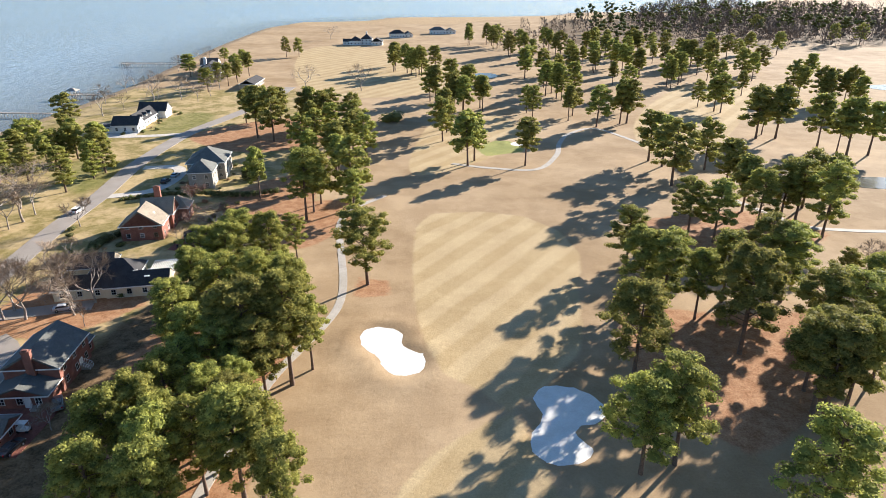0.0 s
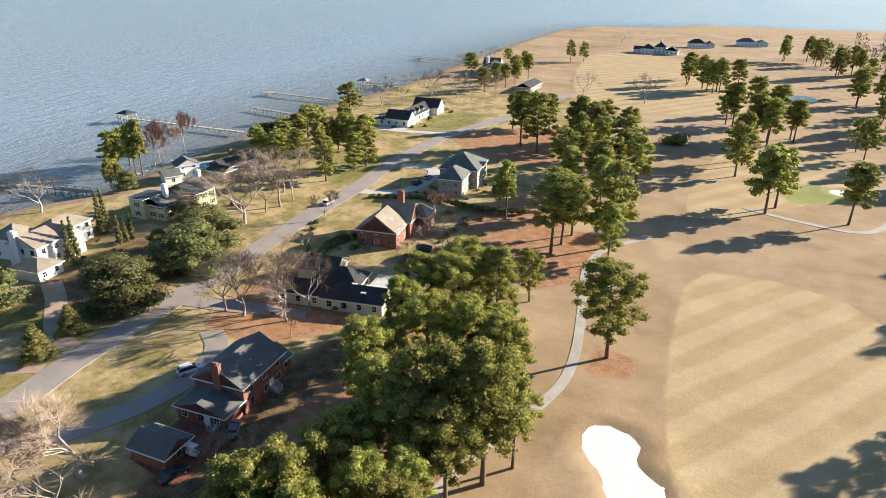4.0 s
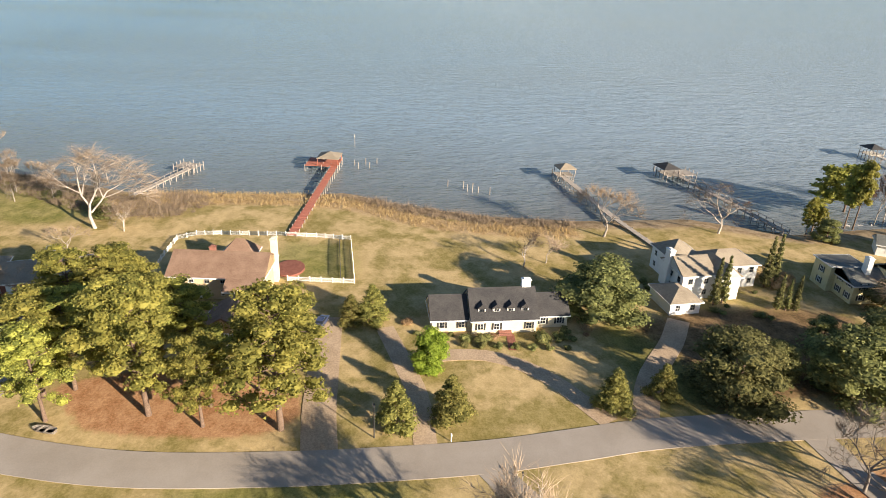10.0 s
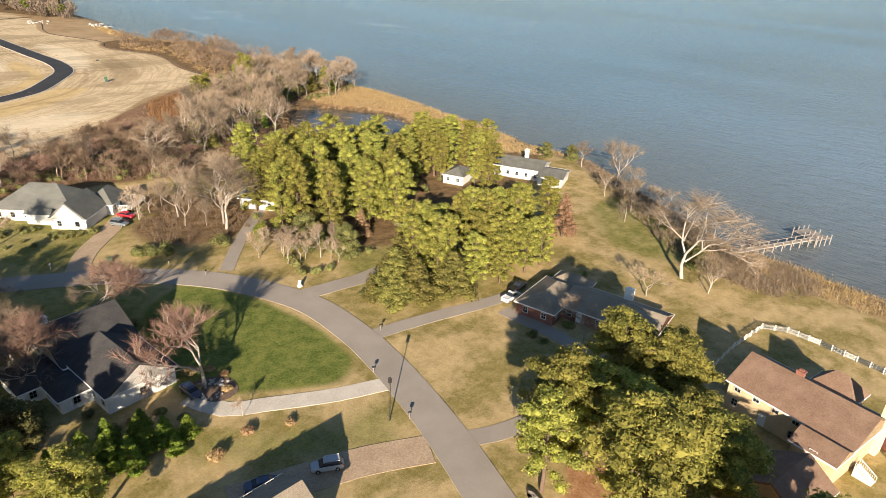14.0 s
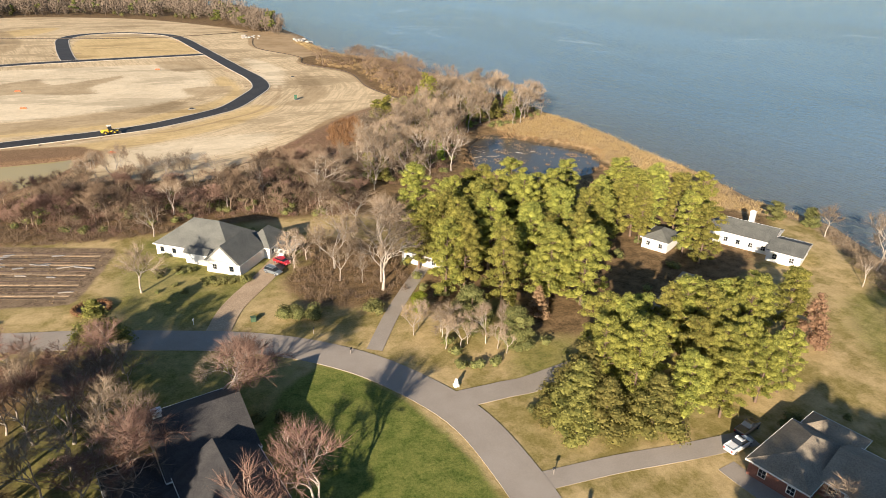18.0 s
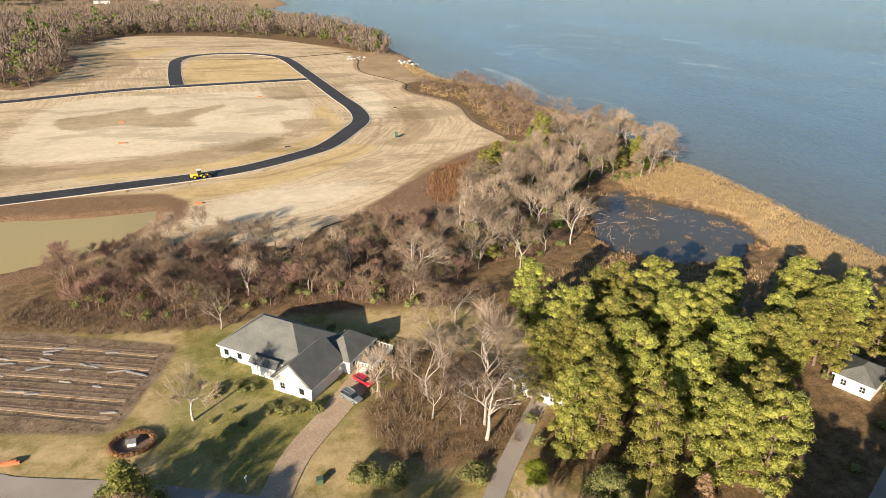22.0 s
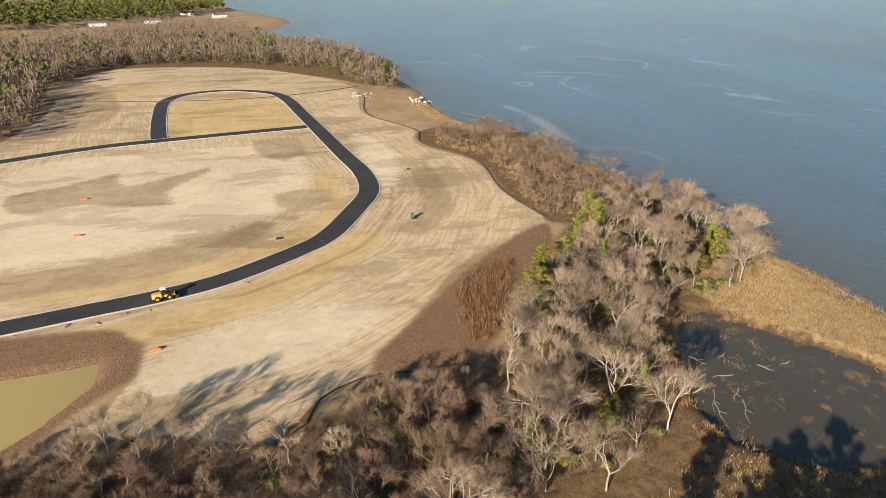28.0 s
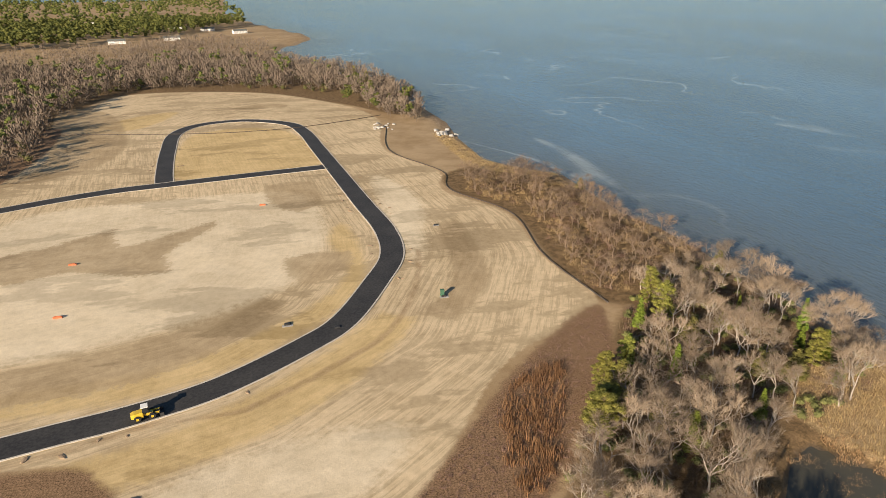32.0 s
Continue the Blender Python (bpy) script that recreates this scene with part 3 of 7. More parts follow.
for i, (cx, cy, rx, ry) in enumerate(((31, 476, 9, 12), (240, 346, 10, 14), (160, 224, 14, 7), (295, 420, 20, 12))):
    slab("pond", [(cx + rx * math.cos(a), cy + ry * math.sin(a)) for a in np.linspace(0, 6.2, 28)], 0.08, 0.3, M["marsh"], label="small pond on the golf course", kind="structure")
slab("marsh_water", spline(Z["marsh"][0], True, 3), -1.40, 0.2, M["marsh"], label="dark still water of a marsh pond", kind="structure")
for p in BUNKERS:
    o = spline(p, True, 0.8)
    c = o.mean(0)
    slab("bunker", c + (o - c) * 1.03, -0.06, 0.5, M["bunker_sand"], label="white sand bunker with a raised turf lip", kind="structure")

# ---------------------------------------------------------------- roads and paths
ROAD = [(130, -175), (60, -150), (-30, -119), (-45, -113), (-60, -108), (-72, -103), (-87.5, -96), (-99, -88.5), (-109, -78.5), (-116, -67), (-120, -56), (-120.8, -42), (-120, -32), (-118.5, -22), (-115.5, -8), (-110.5, 10),
        (-108, 25), (-107.5, 45), (-108, 60), (-109, 75), (-111, 88), (-113, 100), (-114, 115), (-114.5, 130), (-115, 146), (-117, 165), (-119, 187), (-120, 214), (-124, 254), (-122, 303), (-113, 341), (-104, 380), (-100, 430)]
ribbon("road", ROAD, 7.0, 0.10, 0.4, M["asphalt"], "worn light grey asphalt lane without markings")
DEV_ROAD = [(140, -240), (60, -253), (0, -263), (-28, -268.5), (-44.7, -272), (-62.9, -275.8), (-82.8, -283), (-105.7, -298.5), (-118, -310.5), (-131.5, -335.5), (-141, -358), (-142.6, -386), (-138, -424), (-131.5, -480), (-124.5, -540), (-118, -592), (-107, -626), (-75, -648), (-43, -641), (-29, -612), (-31, -560), (-36, -510), (-39, -488)]
DEV_LANE = [(160, -420), (60, -448), (34, -459), (10, -470), (-16, -479), (-40, -483), (-80, -489), (-126, -495)]
for n, line in enumerate((DEV_ROAD, DEV_LANE)):
    ribbon("road", line, 9.0, 0.12 + 0.006 * n, 0.4, M["new_asphalt"], "fresh black asphalt on the building site")
    for s in (-1, 1):
        ribbon("kerb", line, 0.5, 0.17 - 0.005 * n, 0.4, M["pale_concrete"], "new pale concrete kerb and gutter", offset=s * 4.75)
ribbon("cart_path", [(-30, 20), (-37, 60), (-36, 85), (-34.4, 98.6), (-32.2, 107.8), (-27.7, 120.7), (-24.8, 132.0), (-25.3, 145.2), (-29.0, 166.5), (-32.0, 183.8), (-30, 198), (-20, 212)], 2.0, 0.08, 0.3, M["concrete"], "pale concrete cart path")
ribbon("cart_path", [(3.8, 251.0), (19.3, 244.5), (37.0, 242.7), (48.0, 263.0), (52.3, 281.6), (60, 300), (75, 310), (90, 280)], 2.2, 0.08, 0.3, M["concrete"], "pale concrete cart path")
ribbon("cart_path", [(95, 215), (103, 197), (110.2, 182.3), (121.9, 178.6), (135, 177.6), (170, 178)], 2.2, 0.08, 0.3, M["concrete"], "pale concrete cart path")

DRIVES = [
    ("pale_concrete", 3.6, [(-116, -26.3), (-108, -28.8), (-102.5, -31.2), (-97, -33.8), (-91.5, -36.6), (-88, -43)], "pale concrete drive beside a lawn"),
    ("drive", 6.0, [(-112, -9.2), (-103.4, -12.9), (-95.5, -15.2), (-84, -18)], "tan gravel drive"),
    ("asphalt", 3.6, [(-123, -40.5), (-136, -38.9), (-148.6, -36.6), (-160, -35.0)], "cracked grey asphalt drive"),
    ("asphalt", 3.6, [(-116.5, -8), (-125.2, -4.8), (-140, -4), (-152, -14), (-151, -32)], "cracked grey asphalt drive"),
    ("drive", 5.5, [(-109, 49.5), (-119.6, 48.4), (-131, 48), (-150, 47.4)], "brown gravel drive"),
    ("drive", 3.6, [(-111, 65.1), (-123.6, 64.4), (-134.5, 61.8), (-146, 58.7)], "brown gravel drive"),
    ("drive", 3.6, [(-134, 62), (-136, 72), (-134.7, 80), (-128, 88), (-116, 95)], "brown gravel loop drive"),
    ("drive", 4.5, [(-114, 100), (-127.2, 105.9), (-139.4, 114.9), (-148, 120)], "shaded brown drive under trees"),
    ("asphalt", 4.6, [(-107, 74), (-98, 80), (-91, 92), (-88, 104), (-91, 114), (-97, 119)], "dark asphalt drive round a lawn"),
    ("asphalt", 5.0, [(-113, 127), (-101, 129), (-89, 132.5), (-83, 134)], "grey asphalt drive"),
    ("pale_concrete", 4.6, [(-117, 212), (-109, 215), (-103, 220), (-101, 234), (-106, 247), (-119, 246.5)], "pale concrete loop drive"),
    ("pale_concrete", 4.6, [(-119, 304.8), (-133.8, 300), (-150, 297.5)], "pale concrete drive"),
    ("drive", 5.0, [(-85, -100), (-89.6, -110), (-98, -121), (-105, -131)], "tan gravel drive"),
    ("asphalt", 3.2, [(-112, -82.5), (-120, -94), (-128, -104), (-140, -118)], "narrow lane into the wood"),
    ("asphalt", 4.6, [(-119, -62.5), (-129.2, -61.8), (-137, -61.6), (-160, -66), (-195, -84)], "side lane into the pines"),
]
for i, (mat_key, wide, line, label) in enumerate(DRIVES):
    ribbon("driveway", line, wide, 0.062 + 0.0025 * i, 0.3, M[mat_key], label)
M["brick_paving"] = surface("brick_paving", (0.17, 0.06, 0.04), (0.27, 0.11, 0.075), 1.0, 0.9, 8.0, 0.4)
slab("courtyard", [(-81, 84), (-70, 82), (-69.5, 95), (-81, 95.5)], 0.075, 0.2, M["brick_paving"], label="dark red brick courtyard", kind="structure")
slab("patio", [(-172.5 + 4.2 * math.cos(a), 36.5 + 3.4 * math.sin(a)) for a in np.linspace(0, 6.1, 24)], 0.5, 0.5, M["brick_paving"], label="oval red brick terrace", kind="structure")
slab("front_walk", [(-143, 82.6), (-137.5, 82.2), (-137.3, 83.8), (-143, 84.2)], 0.075, 0.2, M["brick_paving"], label="red brick front walk", kind="structure")
slab("terrace", [(-160, 296), (-146, 295.5), (-146, 306), (-160, 306.5)], 0.08, 0.2, M["pale_concrete"], label="pale concrete forecourt", kind="structure")

# ---------------------------------------------------------------- trees
GOLD = (1 + 5 ** .5) / 2
ICO_V = np.array([(-1, GOLD, 0), (1, GOLD, 0), (-1, -GOLD, 0), (1, -GOLD, 0), (0, -1, GOLD), (0, 1, GOLD), (0, -1, -GOLD), (0, 1, -GOLD), (GOLD, 0, -1), (GOLD, 0, 1), (-GOLD, 0, -1), (-GOLD, 0, 1)]) / math.hypot(1, GOLD)
ICO_F = [(0, 11, 5), (0, 5, 1), (0, 1, 7), (0, 7, 10), (0, 10, 11), (1, 5, 9), (5, 11, 4), (11, 10, 2), (10, 7, 6), (7, 1, 8), (3, 9, 4), (3, 4, 2), (3, 2, 6), (3, 6, 8), (3, 8, 9), (4, 9, 5), (2, 4, 11), (6, 2, 10), (8, 6, 7), (9, 8, 1)]


def tufts(clumps, per, size, seed, up=0.6, spindle=1.0, needle=0.0, core=0.0, loose=0.55):
    """Many small leaf tufts on the shells of ellipsoid clumps (x, y, z, r, flat), needle sprays round them, and the dense heart of each clump."""
    rng = np.random.default_rng(seed)
    tri, V, Fc = [], [], []

    def unit(v):
        return v / np.linalg.norm(v, axis=1)[:, None]

    for cx, cy, cz, r, flat in clumps:
        k = max(6, int(per * (r / 1.5) ** 1.6))
        if core:
            b = len(V)
            V.extend((np.array([cx, cy, cz]) + ICO_V * np.array([1, 1, flat]) * (core * r * rng.uniform(.75, 1.1, 12))[:, None]).tolist())
            Fc.extend((b + i, b + j, b + l) for i, j, l in ICO_F)
        for sharp, n in ((False, k), (True, int(k * needle))):
            d = rng.normal(size=(n, 3))
            d[:, 2] = np.where(d[:, 2] < -0.3, -d[:, 2], d[:, 2])
            d = unit(d)
            c = np.array([cx, cy, cz]) + d * np.array([1, 1, flat]) * (r * rng.uniform(core or 0.6, 1.1, n))[:, None]
            nrm = unit(d + rng.normal(size=(n, 3)) * loose + np.array([0, 0, up]))
            u = unit(np.cross(nrm, rng.normal(size=(n, 3))))
            w = np.cross(nrm, u)
            s = size * rng.uniform(0.6, 1.3, n)[:, None]
            if sharp:
                tri.append(np.stack([c + nrm * s * 1.6, c + u * s * .25, c - u * s * .25], 1))
            else:
                tri.append(np.stack([c + u * s * spindle, c + w * s * .9 - u * s * .4, c - w * s * .9 - u * s * .4], 1))
    b = len(V)
    T = np.concatenate(tri).reshape(-1, 3).tolist()
    return V + T, Fc + [(b + i, b + i + 1, b + i + 2) for i in range(0, len(T), 3)]


def tube(V, Fc, path, radii, sides=6):
    """Adds a tapered tube along a path."""
    path = [Vector(p) for p in path]
    base = len(V)
    for i, p in enumerate(path):
        d = (path[min(i + 1, len(path) - 1)] - path[max(i - 1, 0)]).normalized()
        u = d.orthogonal().normalized()
        w = d.cross(u)
        for j in range(sides):
            a = 2 * math.pi * j / sides
            V.append(tuple(p + (u * math.cos(a) + w * math.sin(a)) * radii[i]))
    for i in range(len(path) - 1):
        for j in range(sides):
            a, b = base + i * sides + j, base + i * sides + (j + 1) % sides
            Fc.append((a, b, b + sides, a + sides))


def plant(name, trunk, crown, trunk_mat, crown_mat, label, category, crown_name="crown", kind=""):
    """One tree as an Empty with a trunk and a crown, kept under the ground's plan until it is copied."""
    ob = new(name)
    tagged(ob, label, category, kind=kind)
    if trunk:
        mesh_part("trunk", *trunk, trunk_mat, ob, smooth=True)
    mesh_part(crown_name, *crown, crown_mat, ob, kind="stuff" if crown_name == "twig_crown" else "")
    return ob


def pine(seed, slim=1.0, low=0.34, n=46, per=130, size=0.175, needle=.3, core=.78, pad=1.0):
    """A tall pine 20 m high: bare lower trunk, uneven limbs that carry flat pads of needles, a domed crown."""
    rng = random.Random(seed)
    V, Fc, clumps = [], [], []
    bend = [(rng.uniform(-.5, .5), rng.uniform(-.5, .5)) for _ in range(2)]
    def on(t):
        return Vector((bend[0][0] * t + bend[1][0] * t * t, bend[0][1] * t + bend[1][1] * t * t, 20 * t))
    tube(V, Fc, [on(t) for t in (0, .15, .35, .55, .75, .96)], [.4, .31, .26, .2, .12, .04], 7)
    lobes = [rng.uniform(.62, 1.15) for _ in range(7)]
    for i in range(n):
        q = ((i + rng.random()) / n) ** .85
        t = low + (0.97 - low) * q
        a = i * 2.4 + rng.uniform(-.7, .7)
        f = a / 6.2832 * 7 % 7
        lobe = lobes[int(f)] * (1 - f % 1) + lobes[(int(f) + 1) % 7] * (f % 1)
        reach = slim * 5.2 * lobe * math.sqrt(max(.04, 1 - ((q - .3) / .74) ** 2)) * rng.uniform(.72, 1.1)
        p = on(t)
        tip = p + Vector((math.cos(a) * reach, math.sin(a) * reach, .16 * reach * (q - .1) + rng.uniform(-.4, .5)))
        tube(V, Fc, [on(max(.1, t - .035)), (p + tip) / 2 + Vector((0, 0, .12)), tip], [.1, .07, .025], 3)
        clumps.append((tip.x, tip.y, tip.z, pad * rng.uniform(.85, 1.45), rng.uniform(.55, .8)))
        if reach > 2.2:
            b = p.lerp(tip, rng.uniform(.42, .62)) + Vector((rng.uniform(-.8, .8), rng.uniform(-.8, .8), rng.uniform(-.1, .6)))
            clumps.append((b.x, b.y, b.z, pad * rng.uniform(.85, 1.4), rng.uniform(.55, .8)))
    top = on(.97)
    clumps.append((top.x, top.y, top.z, .9, .9))
    return (V, Fc), tufts(clumps, per, size, seed, .6, 1.2, needle, core, .95)


def bare(seed, spread=1.0, fine=1.0):
    """A leafless tree 15 m high: forked limbs and a haze of twigs."""
    rng = random.Random(seed)
    V, Fc, TV, TF = [], [], [], []

    def grow(p, d, length, r, depth):
        d = d.normalized()
        mid = p + d * length * .5 + Vector((rng.uniform(-1, 1), rng.uniform(-1, 1), rng.uniform(-.2, .6))) * length * .07
        end = p + d * length
        if depth < 3:
            tube(V, Fc, [p, mid, end], [r * .9, r * .7, r * .52], 6 if depth == 0 else 4)
        elif depth == 3:
            tube(V, Fc, [p, end], [r, r * .55], 3)
        else:
            s, k = d.orthogonal().normalized() * r * 1.1, len(V)
            V.extend([p + s, p - s, end - s * .5, end + s * .5])
            Fc.append((k, k + 1, k + 2, k + 3))
        if depth >= 5:
            for _ in range(int(9 * fine)):
                f = rng.uniform(0.05, 1.0)
                b = p.lerp(end, f)
                q = (d + Vector((rng.gauss(0, .62), rng.gauss(0, .62), rng.gauss(0.12, .5)))).normalized() * rng.uniform(.6, 1.9)
                s = q.orthogonal().normalized() * 0.019
                k = len(TV)
                TV.extend([tuple(b + s), tuple(b - s), tuple(b + q)])
                TF.append((k, k + 1, k + 2))
            return
        for _ in range(int((0, 0, 2, 4, 5)[depth] * fine)):
            b = p.lerp(end, rng.uniform(.2, 1))
            q = (d * .5 + Vector((rng.gauss(0, .7), rng.gauss(0, .7), rng.gauss(.25, .5)))).normalized() * rng.uniform(.7, 1.9)
            s, k = q.orthogonal().normalized() * .019, len(TV)
            TV.extend([tuple(b + s), tuple(b - s), tuple(b + q)])
            TF.append((k, k + 1, k + 2))
        for i in range(3 if depth in (0, 2) else rng.choice((2, 3))):
            a = rng.uniform(0, 6.28)
            tilt = rng.uniform(.3, .75) * spread
            u = d.orthogonal().normalized()
            w = d.cross(u)
            nd = d * math.cos(tilt) + (u * math.cos(a + i * 2.1) + w * math.sin(a + i * 2.1)) * math.sin(tilt) + Vector((0, 0, .12))
            grow(p.lerp(end, 1.0 if i == 0 else rng.uniform(.6, 1)), nd, length * rng.uniform(.66, .84), r * .6, depth + 1)

    grow(Vector((0, 0, 0)), Vector((rng.uniform(-.05, .05), rng.uniform(-.05, .05), 1)), 3.4, .2, 0)
    top = max(v[2] for v in TV)
    s = 15.0 / top
    sc = lambda L: [(x * s, y * s, z * s) for x, y, z in L]
    return (sc(V), Fc), (sc(TV), TF)


def round_tree(seed, low=.12, wide=.5, per=185, size=.165):
    """A dense evergreen 10 m high."""
    rng = random.Random(seed)
    V, Fc, clumps = [], [], []
    tube(V, Fc, [(0, 0, 0), (.1, 0, 2), (0, .2, 5), (.1, .1, 8)], [.3, .24, .16, .05], 6)
    for _ in range(44):
        q = rng.random()
        z = 10 * (low + (1 - low) * q) - 1.0
        rr = 10 * wide * math.sqrt(max(.05, 1 - (2 * q - .75) ** 2 / 1.6)) * rng.uniform(.55, 1.0)
        a = rng.uniform(0, 6.28)
        clumps.append((rr * .8 * math.cos(a), rr * .8 * math.sin(a), z, rng.uniform(1.0, 1.9), .75))
    return (V, Fc), tufts(clumps, per, size, seed, .4, 1.1, .25, .78)


def cone_tree(seed, wide=.27, per=105, fat=1.0):
    """A conical evergreen 10 m high."""
    rng = random.Random(seed)
    V, Fc, clumps = [], [], []
    tube(V, Fc, [(0, 0, 0), (0, 0, 9)], [.2, .03], 5)
    for i in range(46):
        q = (i + rng.random()) / 46
        rr = 10 * wide * (1 - q) ** .8 * rng.uniform(.7, 1.05)
        a = i * 2.4 + rng.uniform(-.5, .5)
        clumps.append((rr * math.cos(a), rr * math.sin(a), .6 + 9.0 * q, (.55 + 1.0 * (1 - q)) * fat, .6 + .5 * (1 - fat)))
    return (V, Fc), tufts(clumps, per, .17, seed, .3, 1.2, .3, .75)


def bush(seed, per=80):
    rng = random.Random(seed)
    clumps = [(rng.uniform(-.5, .5), rng.uniform(-.5, .5), rng.uniform(.3, .75), rng.uniform(.45, .62), .85) for _ in range(6)]
    return tufts(clumps, per * 6, .085, seed, .4, 1.1, .2, .8)


FAR = Matrix.Translation((0, 0, -60))
kinds = {}
def stock(key, makers):
    kinds[key] = [make() for make in makers]

stock("pine", [lambda i=i: plant("pine_tree", *pine(11 + i, (1.0, .85, 1.1, .9, 1.0)[i], (.3, .38, .26, .36, .32)[i]), M["bark"], M["needles"], "tall loblolly pine with a bare lower trunk and clumped green needles", "pine tree") for i in range(5)])
M["ivy"] = foliage("ivy_leaves", (0.10, 0.14, 0.02), (0.26, 0.31, 0.05), 0.35)
stock("ivy", [lambda i=i: plant("ivy_clad_tree", *cone_tree(88 + i, .12, 90, .75), M["bark"], M["ivy"], "tree trunk cloaked in bright green ivy", "tree") for i in range(2)])
stock("full_pine", [lambda i=i: plant("pine_tree", *pine(21 + i, (.95, .85, 1.05, .9)[i], (.1, .18, .08, .14)[i], 52, 130), M["bark"], M["needles"], "broad pine with clumped yellow-green needles down its trunk", "pine tree") for i in range(4)])
stock("bare", [lambda i=i: plant("bare_tree", *bare(31 + i, (1.0, 1.15, .9, 1.05)[i]), M["pale_bark"], M["twig"], "leafless winter tree with pale forked limbs and fine twigs", "bare tree", "twig_crown") for i in range(4)])
stock("red", [lambda i=i: plant("bare_tree", *bare(51 + i, 1.05, 1.6), M["pale_bark"], M["red_twig"], "leafless tree with reddish budding twigs", "bare tree", "twig_crown") for i in range(2)])
stock("oak", [lambda i=i: plant("evergreen_tree", *round_tree(61 + i), M["bark"], M["leaves"], "dense dark evergreen tree with a rounded crown", "evergreen tree") for i in range(3)])
stock("bright", [lambda i=i: plant("evergreen_tree", *round_tree(71 + i, .12, .36), M["bark"], M["bright_leaves"], "small bright yellow-green evergreen tree", "evergreen tree") for i in range(1)])
stock("rust", [lambda i=i: plant("evergreen_tree", *cone_tree(75 + i, .27, 75, .9), M["bark"], M["rust_leaves"], "tree still holding rust-brown winter leaves", "tree") for i in range(1)])
stock("cedar", [lambda i=i: plant("cedar_tree", *cone_tree(81 + i), M["bark"], M["cedar"], "conical cedar with bronze-green winter foliage", "cedar") for i in range(2)])
stock("cypress", [lambda i=i: plant("cypress_tree", *cone_tree(91 + i, .075, 130, .42), M["bark"], M["leaves"], "narrow dark columnar cypress", "cypress") for i in range(1)])
stock("bush", [lambda i=i: plant("bush", None, bush(95 + i), None, M["leaves"], "clipped dark green shrub", "shrub", "foliage") for i in range(2)])
stock("dry_bush", [lambda i=i: plant("bush", None, bush(97 + i), None, M["reeds"], "dry tan winter shrub", "shrub", "foliage") for i in range(1)])
stock("pine_far", [lambda i=i: plant("pine_tree", *pine(111 + i, (.95, .8, 1.0)[i], (.3, .36, .26)[i], 34, 34, .36, 0.0, .8, 1.25), M["bark"], M["needles"], "tall loblolly pine with a bare lower trunk and clumped green needles", "pine tree") for i in range(3)])
stock("bare_far", [lambda i=i: plant("bare_tree", *bare(131 + i, 1.05, .35), M["pale_bark"], M["twig"], "leafless winter tree with pale forked limbs and fine twigs", "bare tree", "twig_crown") for i in range(2)])
HIGH = {"pine": 20, "ivy": 10, "full_pine": 20, "bare": 15, "red": 15, "oak": 10, "bright": 10, "rust": 10, "cedar": 10, "cypress": 10, "bush": 1.2, "dry_bush": 1.2}
stood = []
rnd = random.Random(5)


def ground_z(x, y):
    i, j = min(nx - 2, max(0, int(np.searchsorted(gx, x)) - 1)), min(ny - 2, max(0, int(np.searchsorted(gy, y)) - 1))
    u, v = (x - gx[i]) / (gx[i + 1] - gx[i]), (y - gy[j]) / (gy[j + 1] - gy[j])
    return float((H[j, i] * (1 - u) + H[j, i + 1] * u) * (1 - v) + (H[j + 1, i] * (1 - u) + H[j + 1, i + 1] * u) * v)


def put(key, rows, group="", wide=1.0, gap=3.0):
    for x, y, h in rows:
        if any((x - a) ** 2 + (y - b) ** 2 < gap * gap for a, b in stood):
            continue
        stood.append((x, y))
        s = h / HIGH[key]
        k = s * wide * rnd.uniform(.9, 1.12)
        m = Matrix.Translation((x, y, ground_z(x, y) - .05 - (.14 * h if "bush" in key else 0))) @ Matrix.Rotation(rnd.uniform(0, 6.28), 4, "Z") @ Matrix.Diagonal((k, k, s, 1))
        ob = copy_thing(rnd.choice(kinds[key + "_far" if (y > 190 or y < -340) and key + "_far" in kinds else key]), m)
        if group:
            tagged(ob, group=group)


# plan places and heights of the single trees
PINES_COURSE_A = [(-19, 144, 20.7), (-29, 102, 24), (-36, 99, 24), (33, 248, 19.4), (10, 248, 22), (13, 255, 19.6), (84, 254, 20.6), (83, 222, 24), (87, 246, 20.1), (76, 314, 20.4), (93, 322, 21.7), (150, 346, 20.7), (144, 290, 24), (153, 290, 24), (163, 273, 23.5), (169, 261, 24), (61, 112, 24), (37, 104, 20.9), (66, 90, 20.1), (72, 174, 18.1), (78, 170, 18.6), (109, 185, 20.6), (111, 173, 23), (-43, 189, 22.7), (-42, 196, 19.8), (-86, 294, 24), (-77, 288, 24), (-30, 199, 24), (178, 261, 22.2), (89, 320, 22.1)]
PINES_COURSE_B = [(-57, 307, 17), (-40, 281, 18), (-41, 239, 18), (-29, 200, 17), (-59, 263, 16), (-65, 316, 18), (0, 287, 18), (6, 414, 18), (16, 390, 18), (-5, 498, 17), (-17, 481, 17), (-37, 526, 16), (21, 361, 16), (73, 412, 18), (81, 400, 18), (72, 478, 17), (64, 496, 17), (141, 575, 17), (130, 600, 17), (196, 587, 18), (192, 520, 18), (175, 598, 17), (102, 241, 18), (98, 212, 18), (97, 195, 17), (184, 475, 17), (240, 561, 18)]
